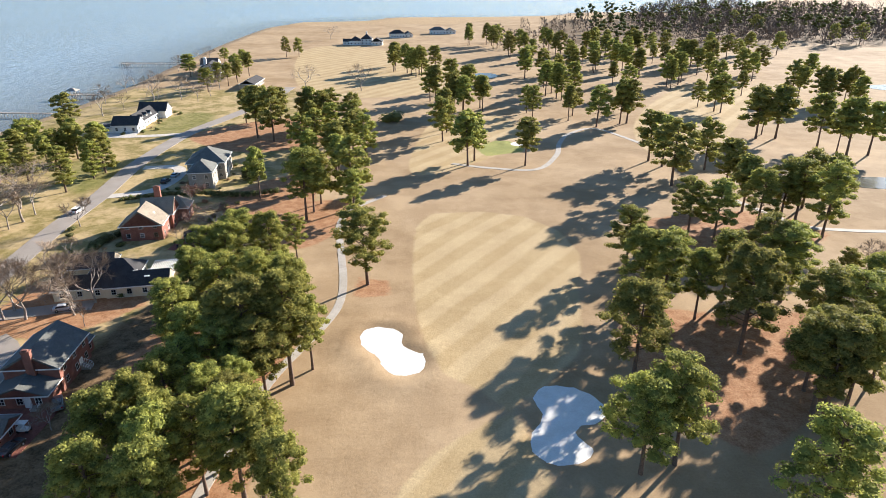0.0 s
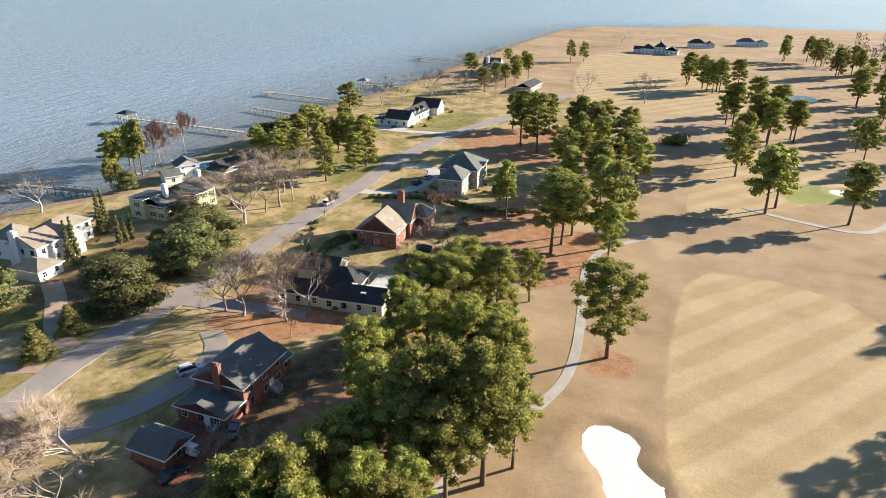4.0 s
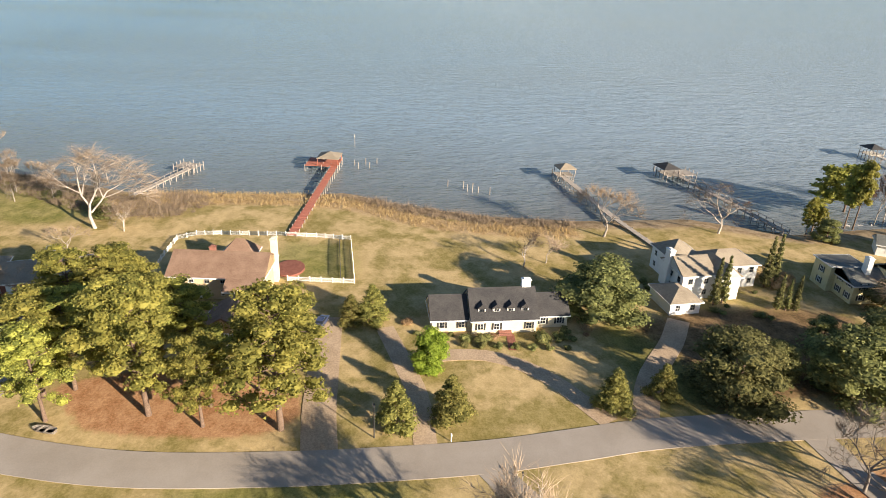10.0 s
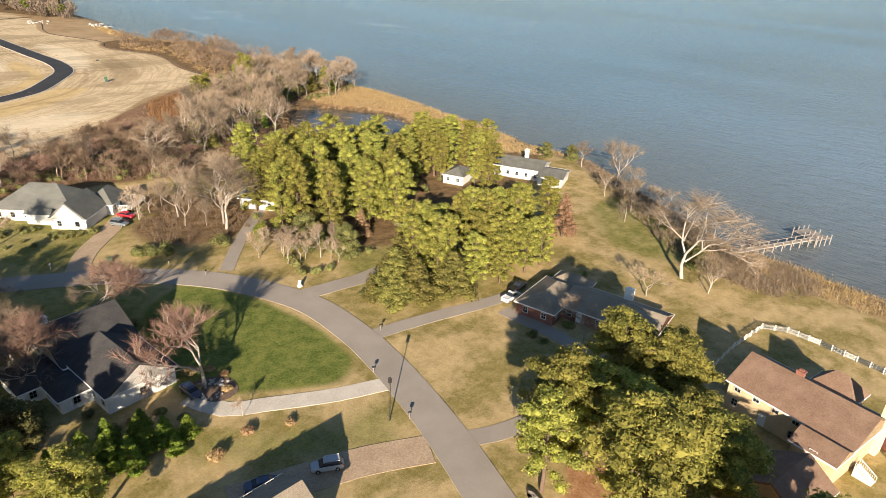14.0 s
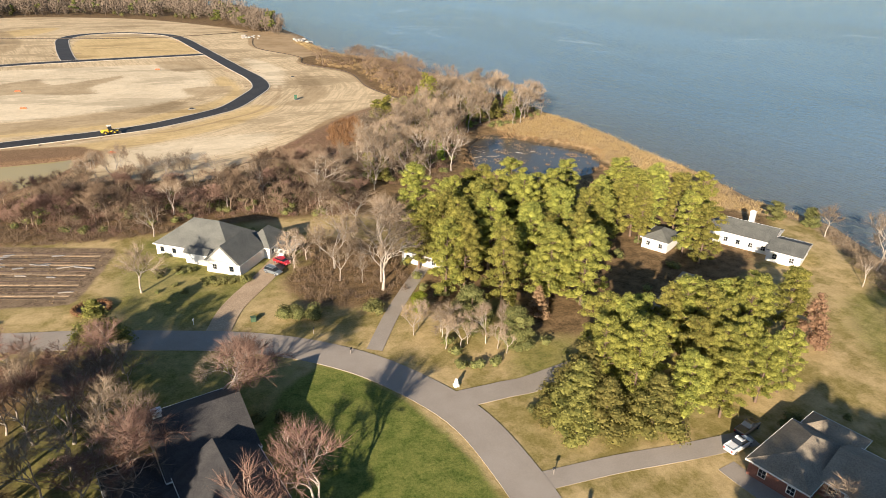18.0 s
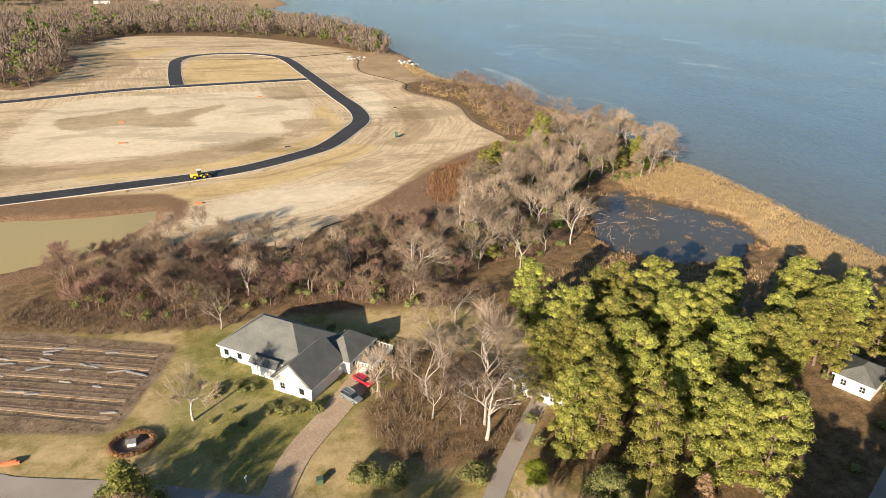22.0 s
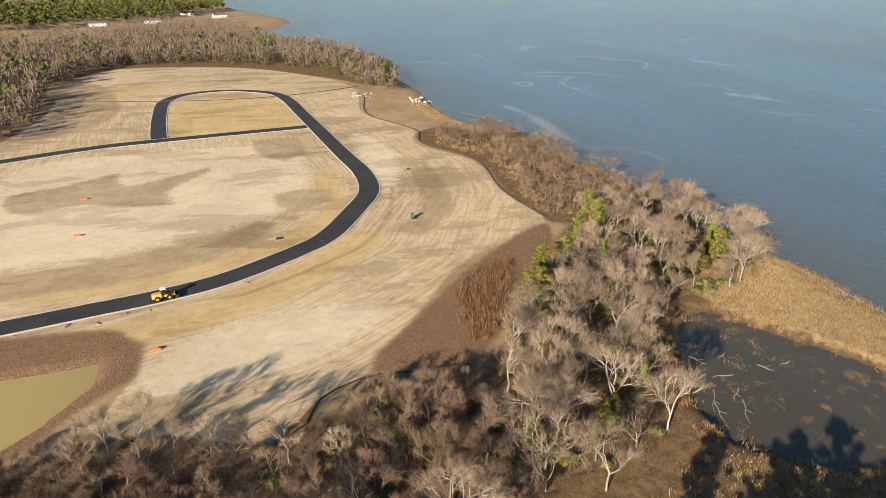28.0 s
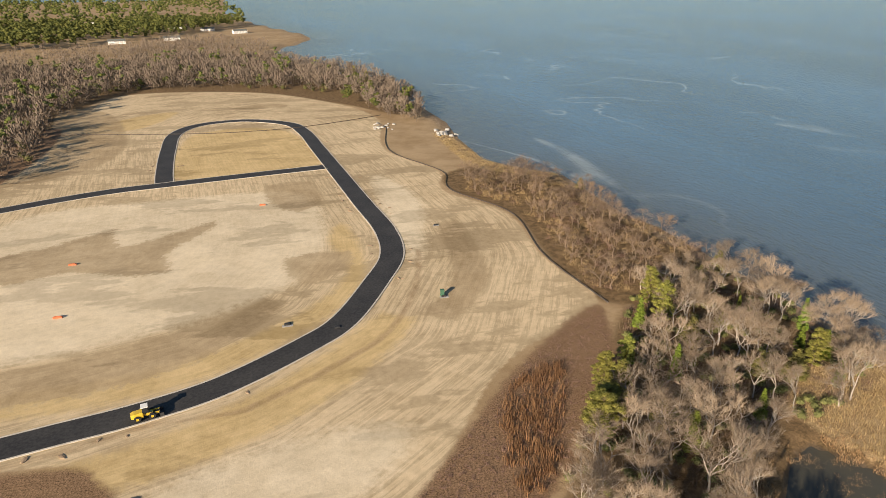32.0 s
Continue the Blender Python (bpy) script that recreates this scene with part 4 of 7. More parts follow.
PINES_COURSE_C = [(49, 155, 15), (47, 135, 17), (51, 131, 18), (78, 138, 18), (80, 134, 18), (66, 134, 17), (75, 111, 18), (83, 113, 17), (71, 92, 18), (66, 93, 18), (37, 80, 18), (31, 78, 17), (53, 67, 18), (106, 188, 18), (118, 198, 18), (123, 191, 18), (95, 180, 17), (231, 482, 18), (243, 434, 18), (222, 370, 17), (226, 350, 17), (273, 595, 17), (293, 583, 18), (376, 876, 18), (361, 778, 18), (414, 663, 18), (387, 664, 18), (243, 606, 16), (346, 1004, 18)]
PINES_GROVE = [(-32, 117, 20), (-26, 107, 17), (-50, 145, 20), (-42, 143, 20), (-55, 132, 20), (-50, 134, 20), (-54, 124, 19), (-52, 108, 20), (-46, 101, 18), (-46, 119, 20), (-39, 121, 20), (-44, 91, 17), (-38, 84, 17), (-47, 79, 18), (-50, 76, 18), (-42, 76, 17), (-30, 73, 20), (-27, 73, 19), (-23, 68, 17), (-48, 66, 17), (-36, 74, 18), (-45, 86, 18), (-39, 95, 19), (-40, 160, 13)]
PINES_SHORE = [(-186, 316, 17), (-178, 268, 15), (-158, 254, 14), (-152, 260, 15), (-144, 262, 15), (-180, 252, 12), (-180, 237, 12), (-176, 258, 13), (-182, 475, 16), (-149, 414, 15), (-180, 549, 12), (-216, 196, 17), (-218, 205, 17), (-198, 181, 10)]
PINES_RIGHT6 = [(-137, 585, 17), (-126, 585, 16), (-100, 325, 17), (-92, 333, 17), (-84, 332, 17), (-67, 313, 18), (-59, 315, 18), (-42, 281, 18), (-51, 239, 17), (-38, 227, 18), (-41, 204, 18), (-42, 194, 18), (-28, 190, 16)]
PINES_ROAD = [(-120, 22, 23.2), (-116, 43, 23.7), (-125, 4, 18), (-127, 8, 17), (-141, 4, 18), (-143, 10, 18), (-130, 14, 17), (-133, 20, 17), (-131, 26, 17), (-119, 7, 16), (-117, 31, 15), (-129, 40, 16), (-126, 38, 15), (-130, 43, 15), (-141, 14, 16), (-122, 31, 13)]
PINES_WOOD_A = [(-141, -133, 20), (-146, -120, 20), (-139, -111, 20), (-151, -116, 20), (-167, -125, 21), (-162, -111, 21), (-175, -116, 20), (-165, -100, 21), (-148, -103, 21), (-154, -96, 20), (-161, -88, 20), (-160, -82, 19), (-142, -86, 20), (-138, -96, 20), (-134, -97, 19), (-187, -128, 18), (-186, -112, 18), (-200, -114, 18), (-210, -115, 18), (-209, -106, 18), (-216, -104, 18), (-201, -88, 17), (-200, -93, 18), (-195, -104, 16)]
PINES_WOOD_B = [(-147, -59, 17), (-150, -58, 17), (-148, -50, 17), (-162, -59, 16), (-166, -58, 17), (-166, -54, 17), (-168, -51, 16), (-178, -54, 17), (-180, -52, 16), (-191, -55, 16), (-143, -53, 16), (-151, -50, 16), (-158, -48, 16), (-167, -46, 15), (-173, -57, 16)]
PINES_BLUFF = [(-213, -291, 15), (-212, -282, 15), (-178, -253, 13), (-181, -250, 12), (-239, -250, 12), (-183, -845, 14), (-190, -801, 14)]
BARE_HOUSES = [(-193, 118, 16.1), (-196, 152, 16.1), (-132, 170, 18), (-132, 188, 18), (-100, 127, 13.9), (-95, 127, 16.7), (-85, 129, 13.9), (-83, 135, 12.3), (-174, 92, 10.4), (-107, 156, 7.6), (-103, 161, 6.9), (-112, 184, 9.3), (-172, 385, 18), (-157, 389, 16.5), (-172, 90, 12.8), (-176, 98, 7.8), (-194, 118, 16.1), (-198, 154, 14.4), (-132, 172, 18), (-132, 186, 18)]
BARE_NEAR = [(-52, 418, 18), (-100, 131, 13), (-89, 134, 14.6), (-140, 200, 17.3), (-68, 89, 5.9), (113, 152, 8.8), (-121, 729, 16), (-88, 419, 17.5), (-84, 78, 17.5)]
BARE_BEND = [(-93, -44, 16.7), (-198, -17, 18), (-128, -123, 18), (-195, -9, 9.3), (-157, -94, 6.6), (-198, -16, 18), (-86, -79, 11.4), (-198, -10, 9.4), (-242, -68, 18), (-249, -88, 10.8), (-182, -17, 8.5), (-123, -109, 18), (-72, -126, 13.2), (-154, -13, 10.6)]
BARE_BEND_B = [(-64, -75, 13), (-61, -70, 12), (-68, -72, 12), (-69, -60, 11), (-58, -64, 12), (-72, -124, 13.9), (-84, -75, 14.8), (-122, -105, 18), (-60, -81, 11), (-64, -81, 10), (-121, -137, 12), (-128, -144, 13), (-122, -160, 12), (-69, -89, 8)]
BARE_THICKET = [(-124, -165, 18), (-97, -170, 12.1), (-108, -174, 11.7), (-122, -106, 18), (-72, -123, 14), (-76, -156, 12.5), (-107, -189, 10), (-141, -199, 5.4), (-89, -180, 9.5), (-82, -171, 11.9)]
BARE_BLUFF = [(-147, -186, 18), (-183, -216, 18), (-175, -180, 17), (-154, -168, 17), (-256, -286, 18), (-237, -235, 18), (-256, -247, 12.1), (-136, -186, 14), (-143, -171, 10.7), (-222, -272, 15), (-223, -260, 15), (-229, -256, 14), (-206, -240, 15), (-202, -242, 15), (-205, -226, 14), (-205, -257, 14), (-258, -291, 12), (-246, -299, 13), (-233, -298, 12), (-147, -193, 14), (-214, -242, 15), (-221, -236, 13)]
put("pine", PINES_COURSE_A, "pines on the golf course", 1.15)
put("pine", [(x, y, 1.1 * h) for x, y, h in PINES_COURSE_B + PINES_COURSE_C], "pines on the golf course", 1.2)
put("pine", PINES_GROVE + PINES_RIGHT6, "pines between houses and course")
put("pine", PINES_SHORE, "pines by the houses", 1.35)
put("pine", [(x, y, h + 1) for x, y, h in PINES_ROAD], "pines by the houses", 1.2)
put("full_pine", PINES_WOOD_A + PINES_WOOD_B + PINES_BLUFF, "pines of the waterside wood", .9)
FAR_PINES = [(-4, 380), (5, 348), (11, 341), (20, 363), (2, 304), (-36, 502), (-26, 488), (-15, 475), (58, 461), (68, 387), (63, 397), (95, 485), (114, 499), (131, 513), (132, 484), (137, 459), (146, 425), (157, 435), (192, 511), (209, 511), (208, 457), (149, 346), (153, 290), (163, 275), (212, 394), (215, 368), (231, 367), (58, 583), (44, 670), (27, 670), (53, 646), (70, 602), (103, 581), (94, 622), (141, 621), (172, 599)]
put("pine", [(x + 5 * k * math.cos(x), y + 9 * k * math.sin(y), 21 - 2 * k) for x, y in FAR_PINES for k in (0, 1)], "pines on the golf course", 1.0)
put("bare", [(-84, 78, 16.5), (-90, 72, 14), (-76, 70, 13)], "bare trees by the houses", 1.75)
put("bare", [(-132, 171, 20), (-132, 188, 20), (-139, 178, 16), (-197, -17, 24), (-72, -124, 13), (-122, -105, 19), (-127, -119, 17), (-115, -120, 13)], "broad bare trees", 1.5)
put("red", [(-63.6, 168.5, 14), (-84, 202.5, 8), (-83.5, -75, 14), (-91.5, -44.5, 14), (-61, -76, 13), (-68, -93, 11)], "broad bare trees", 1.6)
put("bare", BARE_HOUSES + BARE_NEAR, "bare trees by the houses", 1.4)
put("bare", BARE_BEND + BARE_BEND_B, "bare trees at the road bend", 1.2)
put("bare", BARE_THICKET + BARE_BLUFF, "bare trees of the thicket")

# ---------------------------------------------------------------- houses
M["shingle_dark"] = surface("dark_shingles", (0.035, 0.034, 0.036), (0.065, 0.062, 0.06), 0.5, 0.9, 5.0, 0.45)
M["shingle_grey"] = surface("grey_shingles", (0.10, 0.102, 0.092), (0.17, 0.17, 0.15), 0.4, 0.9, 5.0, 0.45)
M["shingle_brown"] = surface("brown_shingles", (0.17, 0.105, 0.07), (0.25, 0.165, 0.115), 0.4, 0.9, 5.0, 0.4)
M["shingle_tan"] = surface("tan_shingles", (0.22, 0.18, 0.13), (0.32, 0.27, 0.2), 0.4, 0.9, 5.0, 0.4)
M["brick"] = surface("red_brick", (0.20, 0.085, 0.06), (0.30, 0.14, 0.10), 0.8, 0.9, 9.0, 0.5)
M["cream"] = surface("cream_siding", (0.66, 0.56, 0.38), (0.74, 0.65, 0.47), 0.6, 0.7, 4.0, 0.12)
M["tan_siding"] = surface("tan_siding", (0.53, 0.40, 0.24), (0.62, 0.48, 0.30), 0.6, 0.75, 4.0, 0.15)
M["white"] = surface("white_paint", (0.74, 0.72, 0.67), (0.82, 0.81, 0.77), 0.6, 0.6, 4.0, 0.1)
M["yellow_paint"] = surface("pale_yellow_siding", (0.62, 0.54, 0.28), (0.7, 0.63, 0.37), 0.6, 0.65, 4.0, 0.12)
M["grey_siding"] = surface("grey_siding", (0.28, 0.26, 0.22), (0.38, 0.35, 0.3), 0.5, 0.8, 4.0, 0.25)
M["shutter"] = surface("dark_shutter", (0.03, 0.03, 0.03), (0.05, 0.05, 0.05), 1.0, 0.6, 5.0, 0.2)
M["wood_deck"] = surface("weathered_wood", (0.27, 0.23, 0.19), (0.42, 0.37, 0.31), 0.7, 0.9, 6.0, 0.4)
M["red_deck"] = surface("red_stained_wood", (0.33, 0.10, 0.06), (0.45, 0.17, 0.11), 0.7, 0.85, 6.0, 0.35)
gm, gn, gp_ = nodes_of("window_glass")
gp_.inputs["Base Color"].default_value, gp_.inputs["Roughness"].default_value = (0.02, 0.024, 0.03, 1), 0.08
M["glass"] = gm


def box(bm, x0, x1, y0, y1, z0, z1):
    v = [bm.verts.new(p) for p in ((x0, y0, z0), (x1, y0, z0), (x1, y1, z0), (x0, y1, z0), (x0, y0, z1), (x1, y0, z1), (x1, y1, z1), (x0, y1, z1))]
    for f in ((0, 3, 2, 1), (4, 5, 6, 7), (0, 1, 5, 4), (1, 2, 6, 5), (2, 3, 7, 6), (3, 0, 4, 7)):
        bm.faces.new([v[i] for i in f])
    return v


def boxes(*args):
    bm = bmesh.new()
    for a in args:
        box(bm, *a)
    return bm


def shared(name, bm, material):
    me = bpy.data.meshes.new(name)
    bm.to_mesh(me)
    bm.free()
    me.materials.append(material)
    return me


def lattice(xs, zs, keep, y, thick):
    """One solid open-work sheet on a grid: cells (column, row) that keep() wants."""
    bm = bmesh.new()
    v = {}
    for i in range(len(xs) - 1):
        for j in range(len(zs) - 1):
            if keep(i, j):
                bm.faces.new([v.setdefault(q, bm.verts.new((xs[q[0]], y, zs[q[1]])) if q not in v else None) or v[q] for q in ((i, j), (i + 1, j), (i + 1, j + 1), (i, j + 1))])
    bmesh.ops.solidify(bm, geom=bm.faces[:], thickness=thick)
    return bm


FRAME = shared("window_frame", lattice((-.62, -.5, -.03, .03, .5, .62), (0, .12, .72, .79, 1.38, 1.5), lambda i, j: i in (0, 2, 4) or j in (0, 2, 4), -.07, .1), M["white"])
PANE = shared("pane", boxes((-.5, .5, -.02, .03, .12, 1.38)), M["glass"])
SHUT = shared("shutter", boxes((-.18, .18, -.06, .03, 0, 1.5)), M["shutter"])
DOOR = shared("door", boxes((-.5, .5, -.05, .04, 0, 2.1), (-.62, -.5, -.08, .04, 0, 2.22), (.5, .62, -.08, .04, 0, 2.22), (-.5, .5, -.08, .04, 2.1, 2.22)), M["white"])
GARAGE = shared("garage_door", boxes((-1.3, 1.3, -.05, .03, 0, 2.2)), M["white"])
bmf = bmesh.new()
bmf.faces.new([bmf.verts.new((u, -.08, v)) for u, v in ((-1.42, 0), (-1.31, 0), (-1.31, 2.21), (1.31, 2.21), (1.31, 0), (1.42, 0), (1.42, 2.34), (-1.42, 2.34))])
bmesh.ops.solidify(bmf, geom=bmf.faces[:], thickness=.1)
SURROUND = shared("door_frame", bmf, M["white"])


def child(name, me, parent, m):
    ob = new(name, me)
    ob.parent = parent
    ob.matrix_basis = m
    return ob


def window_at(parent, m, shutters=False):
    w = child("window", FRAME, parent, m)
    child("pane", PANE, w, Matrix.Identity(4))
    if shutters:
        for s in (-.84, .84):
            child("shutter", SHUT, w, Matrix.Translation((s, 0, 0)))


def roof_mesh(x0, x1, y0, y1, z, rise, kind, o=0.45):
    """A solid roof over a block: ridge along x or y, or hipped."""
    bm = bmesh.new()
    x0, x1, y0, y1 = x0 - o, x1 + o, y0 - o, y1 + o
    t = 0.16
    lo = z - t
    e = [(x0, y0), (x1, y0), (x1, y1), (x0, y1)]
    cx, cy = (x0 + x1) / 2, (y0 + y1) / 2
    if kind == "x":
        r = [(x0, cy), (x1, cy)]
    elif kind == "y":
        r = [(cx, y0), (cx, y1)]
    elif x1 - x0 > y1 - y0:
        r = [(x0 + (y1 - y0) / 2, cy), (x1 - (y1 - y0) / 2, cy)]
    else:
        r = [(cx, y0 + (x1 - x0) / 2), (cx, y1 - (x1 - x0) / 2)]
    b = [bm.verts.new((*p, lo)) for p in e]
    a = [bm.verts.new((*p, z + .02)) for p in e]
    q = [bm.verts.new((*p, z + rise)) for p in r]
    for i in range(4):
        bm.faces.new((b[i], b[(i + 1) % 4], a[(i + 1) % 4], a[i]))
    bm.faces.new(b[::-1])
    along_x = kind == "x" or (kind == "hip" and x1 - x0 > y1 - y0)
    if along_x:
        bm.faces.new((a[0], a[1], q[1], q[0]))
        bm.faces.new((a[2], a[3], q[0], q[1]))
        bm.faces.new((a[1], a[2], q[1]))
        bm.faces.new((a[3], a[0], q[0]))
    else:
        bm.faces.new((a[1], a[2], q[1], q[0]))
        bm.faces.new((a[3], a[0], q[0], q[1]))
        bm.faces.new((a[0], a[1], q[0]))
        bm.faces.new((a[2], a[3], q[1]))
    return bm


def gable_meshes(x0, x1, y0, y1, z, rise, kind):
    """The two wall triangles under a gabled roof, proud of the roof's solid by a little."""
    o, k, made = 0.47, 0.9, []
    for side in (0, 1):
        bm = bmesh.new()
        if kind == "x":
            c, h, e = (y0 + y1) / 2, (y1 - y0) / 2, (x0 - o, x1 + o)[side]
            tri = ((e, c - h * k, z + .12), (e, c + h * k, z + .12), (e, c, z + .12 + (rise - .2) * k))
        else:
            c, h, e = (x0 + x1) / 2, (x1 - x0) / 2, (y0 - o, y1 + o)[side]
            tri = ((c - h * k, e, z + .12), (c + h * k, e, z + .12), (c, e, z + .12 + (rise - .2) * k))
        bm.faces.new([bm.verts.new(p) for p in tri])
        bmesh.ops.solidify(bm, geom=bm.faces[:], thickness=0.02)
        made.append(bm)
    return made


FOOTPRINTS = []
def house(label, x, y, turn, wall, roof, blocks, chimneys=(), dormers=(), doors=(), garages=(), shutters=False, skylights=(), gable=None):
    """blocks: (x0, x1, y0, y1, eave height, rise, ridge kind, sides with windows)."""
    ob = tagged(new("house"), label, "house")
    ob.matrix_basis = Matrix.Translation((x, y, 0)) @ Matrix.Rotation(radians(turn), 4, "Z")
    FOOTPRINTS.append((ob.matrix_basis.inverted(), blocks))
    for x0, x1, y0, y1, h, rise, kind, sides in blocks:
        part("wall", boxes((x0, x1, y0, y1, -.1, h)), wall, ob)
        part("roof", roof_mesh(x0, x1, y0, y1, h, rise, kind), roof, ob)
        if kind in "xy":
            for bm in gable_meshes(x0, x1, y0, y1, h, rise, kind):
                part("gable", bm, gable or wall, ob)
        bm = boxes((x0 - .5, x1 + .5, y0 - .52, y0 - .46, h - .2, h + .06), (x0 - .5, x1 + .5, y1 + .46, y1 + .52, h - .2, h + .06), (x0 - .52, x0 - .46, y0 - .45, y1 + .45, h - .2, h + .06), (x1 + .46, x1 + .52, y0 - .45, y1 + .45, h - .2, h + .06))
        part("fascia", bm, M["white"], ob, "white painted fascia boards")
        for floor in range(2 if h > 4.5 else 1):
            z = 0.85 + 2.75 * floor
            for s in sides:
                run = (x1 - x0) if s in "fb" else (y1 - y0)
                n = max(1, int(run / 3.1))
                for i in range(n):
                    u = -run / 2 + run * (i + .5) / n
                    cx, cy = (x0 + x1) / 2, (y0 + y1) / 2
                    m = {"f": Matrix.Translation((cx + u, y0, z)), "b": Matrix.Translation((cx + u, y1, z)) @ Matrix.Rotation(math.pi, 4, "Z"),
                         "l": Matrix.Translation((x0, cy + u, z)) @ Matrix.Rotation(-math.pi / 2, 4, "Z"), "r": Matrix.Translation((x1, cy + u, z)) @ Matrix.Rotation(math.pi / 2, 4, "Z")}[s]
                    if any(abs(m.translation.x - dx) < 1.7 and abs(m.translation.y - dy) < 1.0 and floor == 0 for dx, dy, _ in [*doors, *garages]):
                        continue
                    window_at(ob, m, shutters)
    for cx, cy, sx, sy, z, mat in chimneys:
        part("chimney", boxes((cx - sx, cx + sx, cy - sy, cy + sy, 0, z - .3), (cx - sx - .1, cx + sx + .1, cy - sy - .1, cy + sy + .1, z - .3, z - .1), (cx - sx * .6, cx + sx * .6, cy - sy * .6, cy + sy * .6, z - .1, z + .15)), mat, ob)
    for dx, dy, z, depth in dormers:
        d = part("dormer", boxes((-.75, .75, 0, depth, 0, 1.6)), M["white"], ob, "small white gabled dormer")
        d.matrix_basis = Matrix.Translation((dx, dy, z))
        part("dormer_roof", roof_mesh(-.75, .75, 0, depth, 1.6, .8, "y", .15), roof, d)
        window_at(d, Matrix.Translation((0, -.02, .15)) @ Matrix.Diagonal((.9, 1, .88, 1)))
    for dx, dy, a in doors:
        child("door", DOOR, ob, Matrix.Translation((dx, dy, .15)) @ Matrix.Rotation(radians(a), 4, "Z"))
    for dx, dy, a in garages:
        child("door_frame", SURROUND, child("garage_door", GARAGE, ob, Matrix.Translation((dx, dy, 0)) @ Matrix.Rotation(radians(a), 4, "Z")), Matrix.Identity(4))
    for sx, sy, sz, pitch, a in skylights:
        s = part("skylight", boxes((-.35, .35, -.6, .6, -.05, .1)), M["white"], ob, "roof skylight")
        s.matrix_basis = Matrix.Translation((sx, sy, sz)) @ Matrix.Rotation(radians(a), 4, "Z") @ Matrix.Rotation(radians(pitch), 4, "X")
    return ob


def steps(parent, x, y, turn, n, wide, mat, rails=True):
    """Outside steps down from a door, with white rails."""
    m = Matrix.Translation((x, y, 0)) @ Matrix.Rotation(radians(turn), 4, "Z")
    for i in range(n):
        part("step", boxes((-wide / 2, wide / 2, -.3 * (i + 1), -.3 * i, -.1, .17 * (n - i))), mat, parent).matrix_basis = m
    if rails:
        for s in (-1, 1):
            V, Fc = [], []
            tube(V, Fc, [(s * wide / 2, 0, .17 * n + .9), (s * wide / 2, -.3 * n, .95)], [.05, .05], 4)
            for i in range(n + 1):
                tube(V, Fc, [(s * wide / 2, -.3 * i, .17 * (n - i)), (s * wide / 2, -.3 * i, .17 * (n - i) + .9)], [.035, .035], 4)
            mesh_part("handrail", V, Fc, M["white"], parent).matrix_basis = m


# dormered cottage across the road
h = house("cream brick cottage with a dark roof and four white dormers", -143.6, 82.2, 93.0, M["cream"], M["shingle_dark"],
          [(-6.4, 6.6, 0, 10.5, 3.0, 4.6, "x", "fb"), (-14.2, -6.4, 1.2, 9.6, 2.7, 3.5, "x", "f"), (6.6, 13.4, 1.6, 9.6, 2.7, 3.3, "x", "fr")],
          chimneys=[(5.2, 5.6, .9, .55, 9.2, M["white"])], dormers=[(-4.4, 1.2, 3.5, 3.0), (-1.5, 1.2, 3.5, 3.0), (1.4, 1.2, 3.5, 3.0), (4.3, 1.2, 3.5, 3.0)], doors=[(0.2, 0, 0)], shutters=True)
steps(h, 0.2, 0, 0, 4, 2.6, M["brick"], False)
# brown-roofed house by the red pier
h = house("cream two-storey house with a broad brown shingle roof", -158.2, 23.0, 85.0, M["tan_siding"], M["shingle_brown"],
          [(-9.6, 10.2, 0, 12.0, 5.0, 3.5, "x", "lfb"), (-2.0, 5.0, 12.0, 17.0, 4.6, 3.2, "hip", "b"), (4.0, 10.2, -5.2, 0, 4.6, 1.6, "x", "f"), (3.0, 12.0, -17.5, -8.0, 2.8, 3.2, "y", "lf")],
          chimneys=[(-1.8, 6.4, .6, .45, 9.4, M["brick"]), (10.5, 9.6, .6, .9, 10.5, M["cream"])], doors=[(-3.0, 0, 0)], garages=[(7.5, -17.5, 0)])
steps(h, 11.0, 2.0, 90, 9, 1.6, M["white"])
# cream house among cypresses
house("cream stucco house with grey hipped roofs and a white chimney", -157.5, 131.0, 97.0, M["white"], M["shingle_tan"],
      [(-7.0, 0.6, 0.4, 10.0, 5.8, 2.8, "x", "fl"), (0.6, 6.2, -1.0, 8.0, 5.6, 2.6, "y", "f"), (2.0, 14.5, 4.5, 12.5, 5.6, 2.6, "hip", "fr"), (-5.0, 3.0, 10.0, 18.0, 5.8, 3.0, "hip", "lb"), (-13.0, -6.0, -5.8, 3.0, 2.8, 1.9, "hip", "f")],
      chimneys=[(-7.4, 6.5, .6, 1.0, 9.8, M["white"])], doors=[(5.0, -1.0, 0)])
# yellow house with a white roof deck
house("pale yellow two-storey house with grey roof and white chimneys", -152.2, 173.0, 90.0, M["yellow_paint"], M["shingle_grey"],
      [(-1.6, 8.4, 0, 11.0, 5.8, 3.0, "x", "fr"), (-10.5, -1.6, 2.5, 12.0, 4.6, 2.2, "x", "fl"), (-12.0, -4.0, 9.0, 15.0, 6.4, .3, "hip", "lb")],
      chimneys=[(-6.0, 6.0, .6, .8, 10.0, M["white"]), (8.0, 6.0, .6, .8, 10.8, M["white"])], shutters=True)
house("white pool house with a grey roof", -181.0, 199.0, 60.0, M["white"], M["shingle_grey"], [(-4.0, 4.0, 0, 6.0, 4.8, 2.2, "y", "flr"), (-9.5, -4.0, -5.0, 2.0, 3.0, 1.8, "x", "f")])
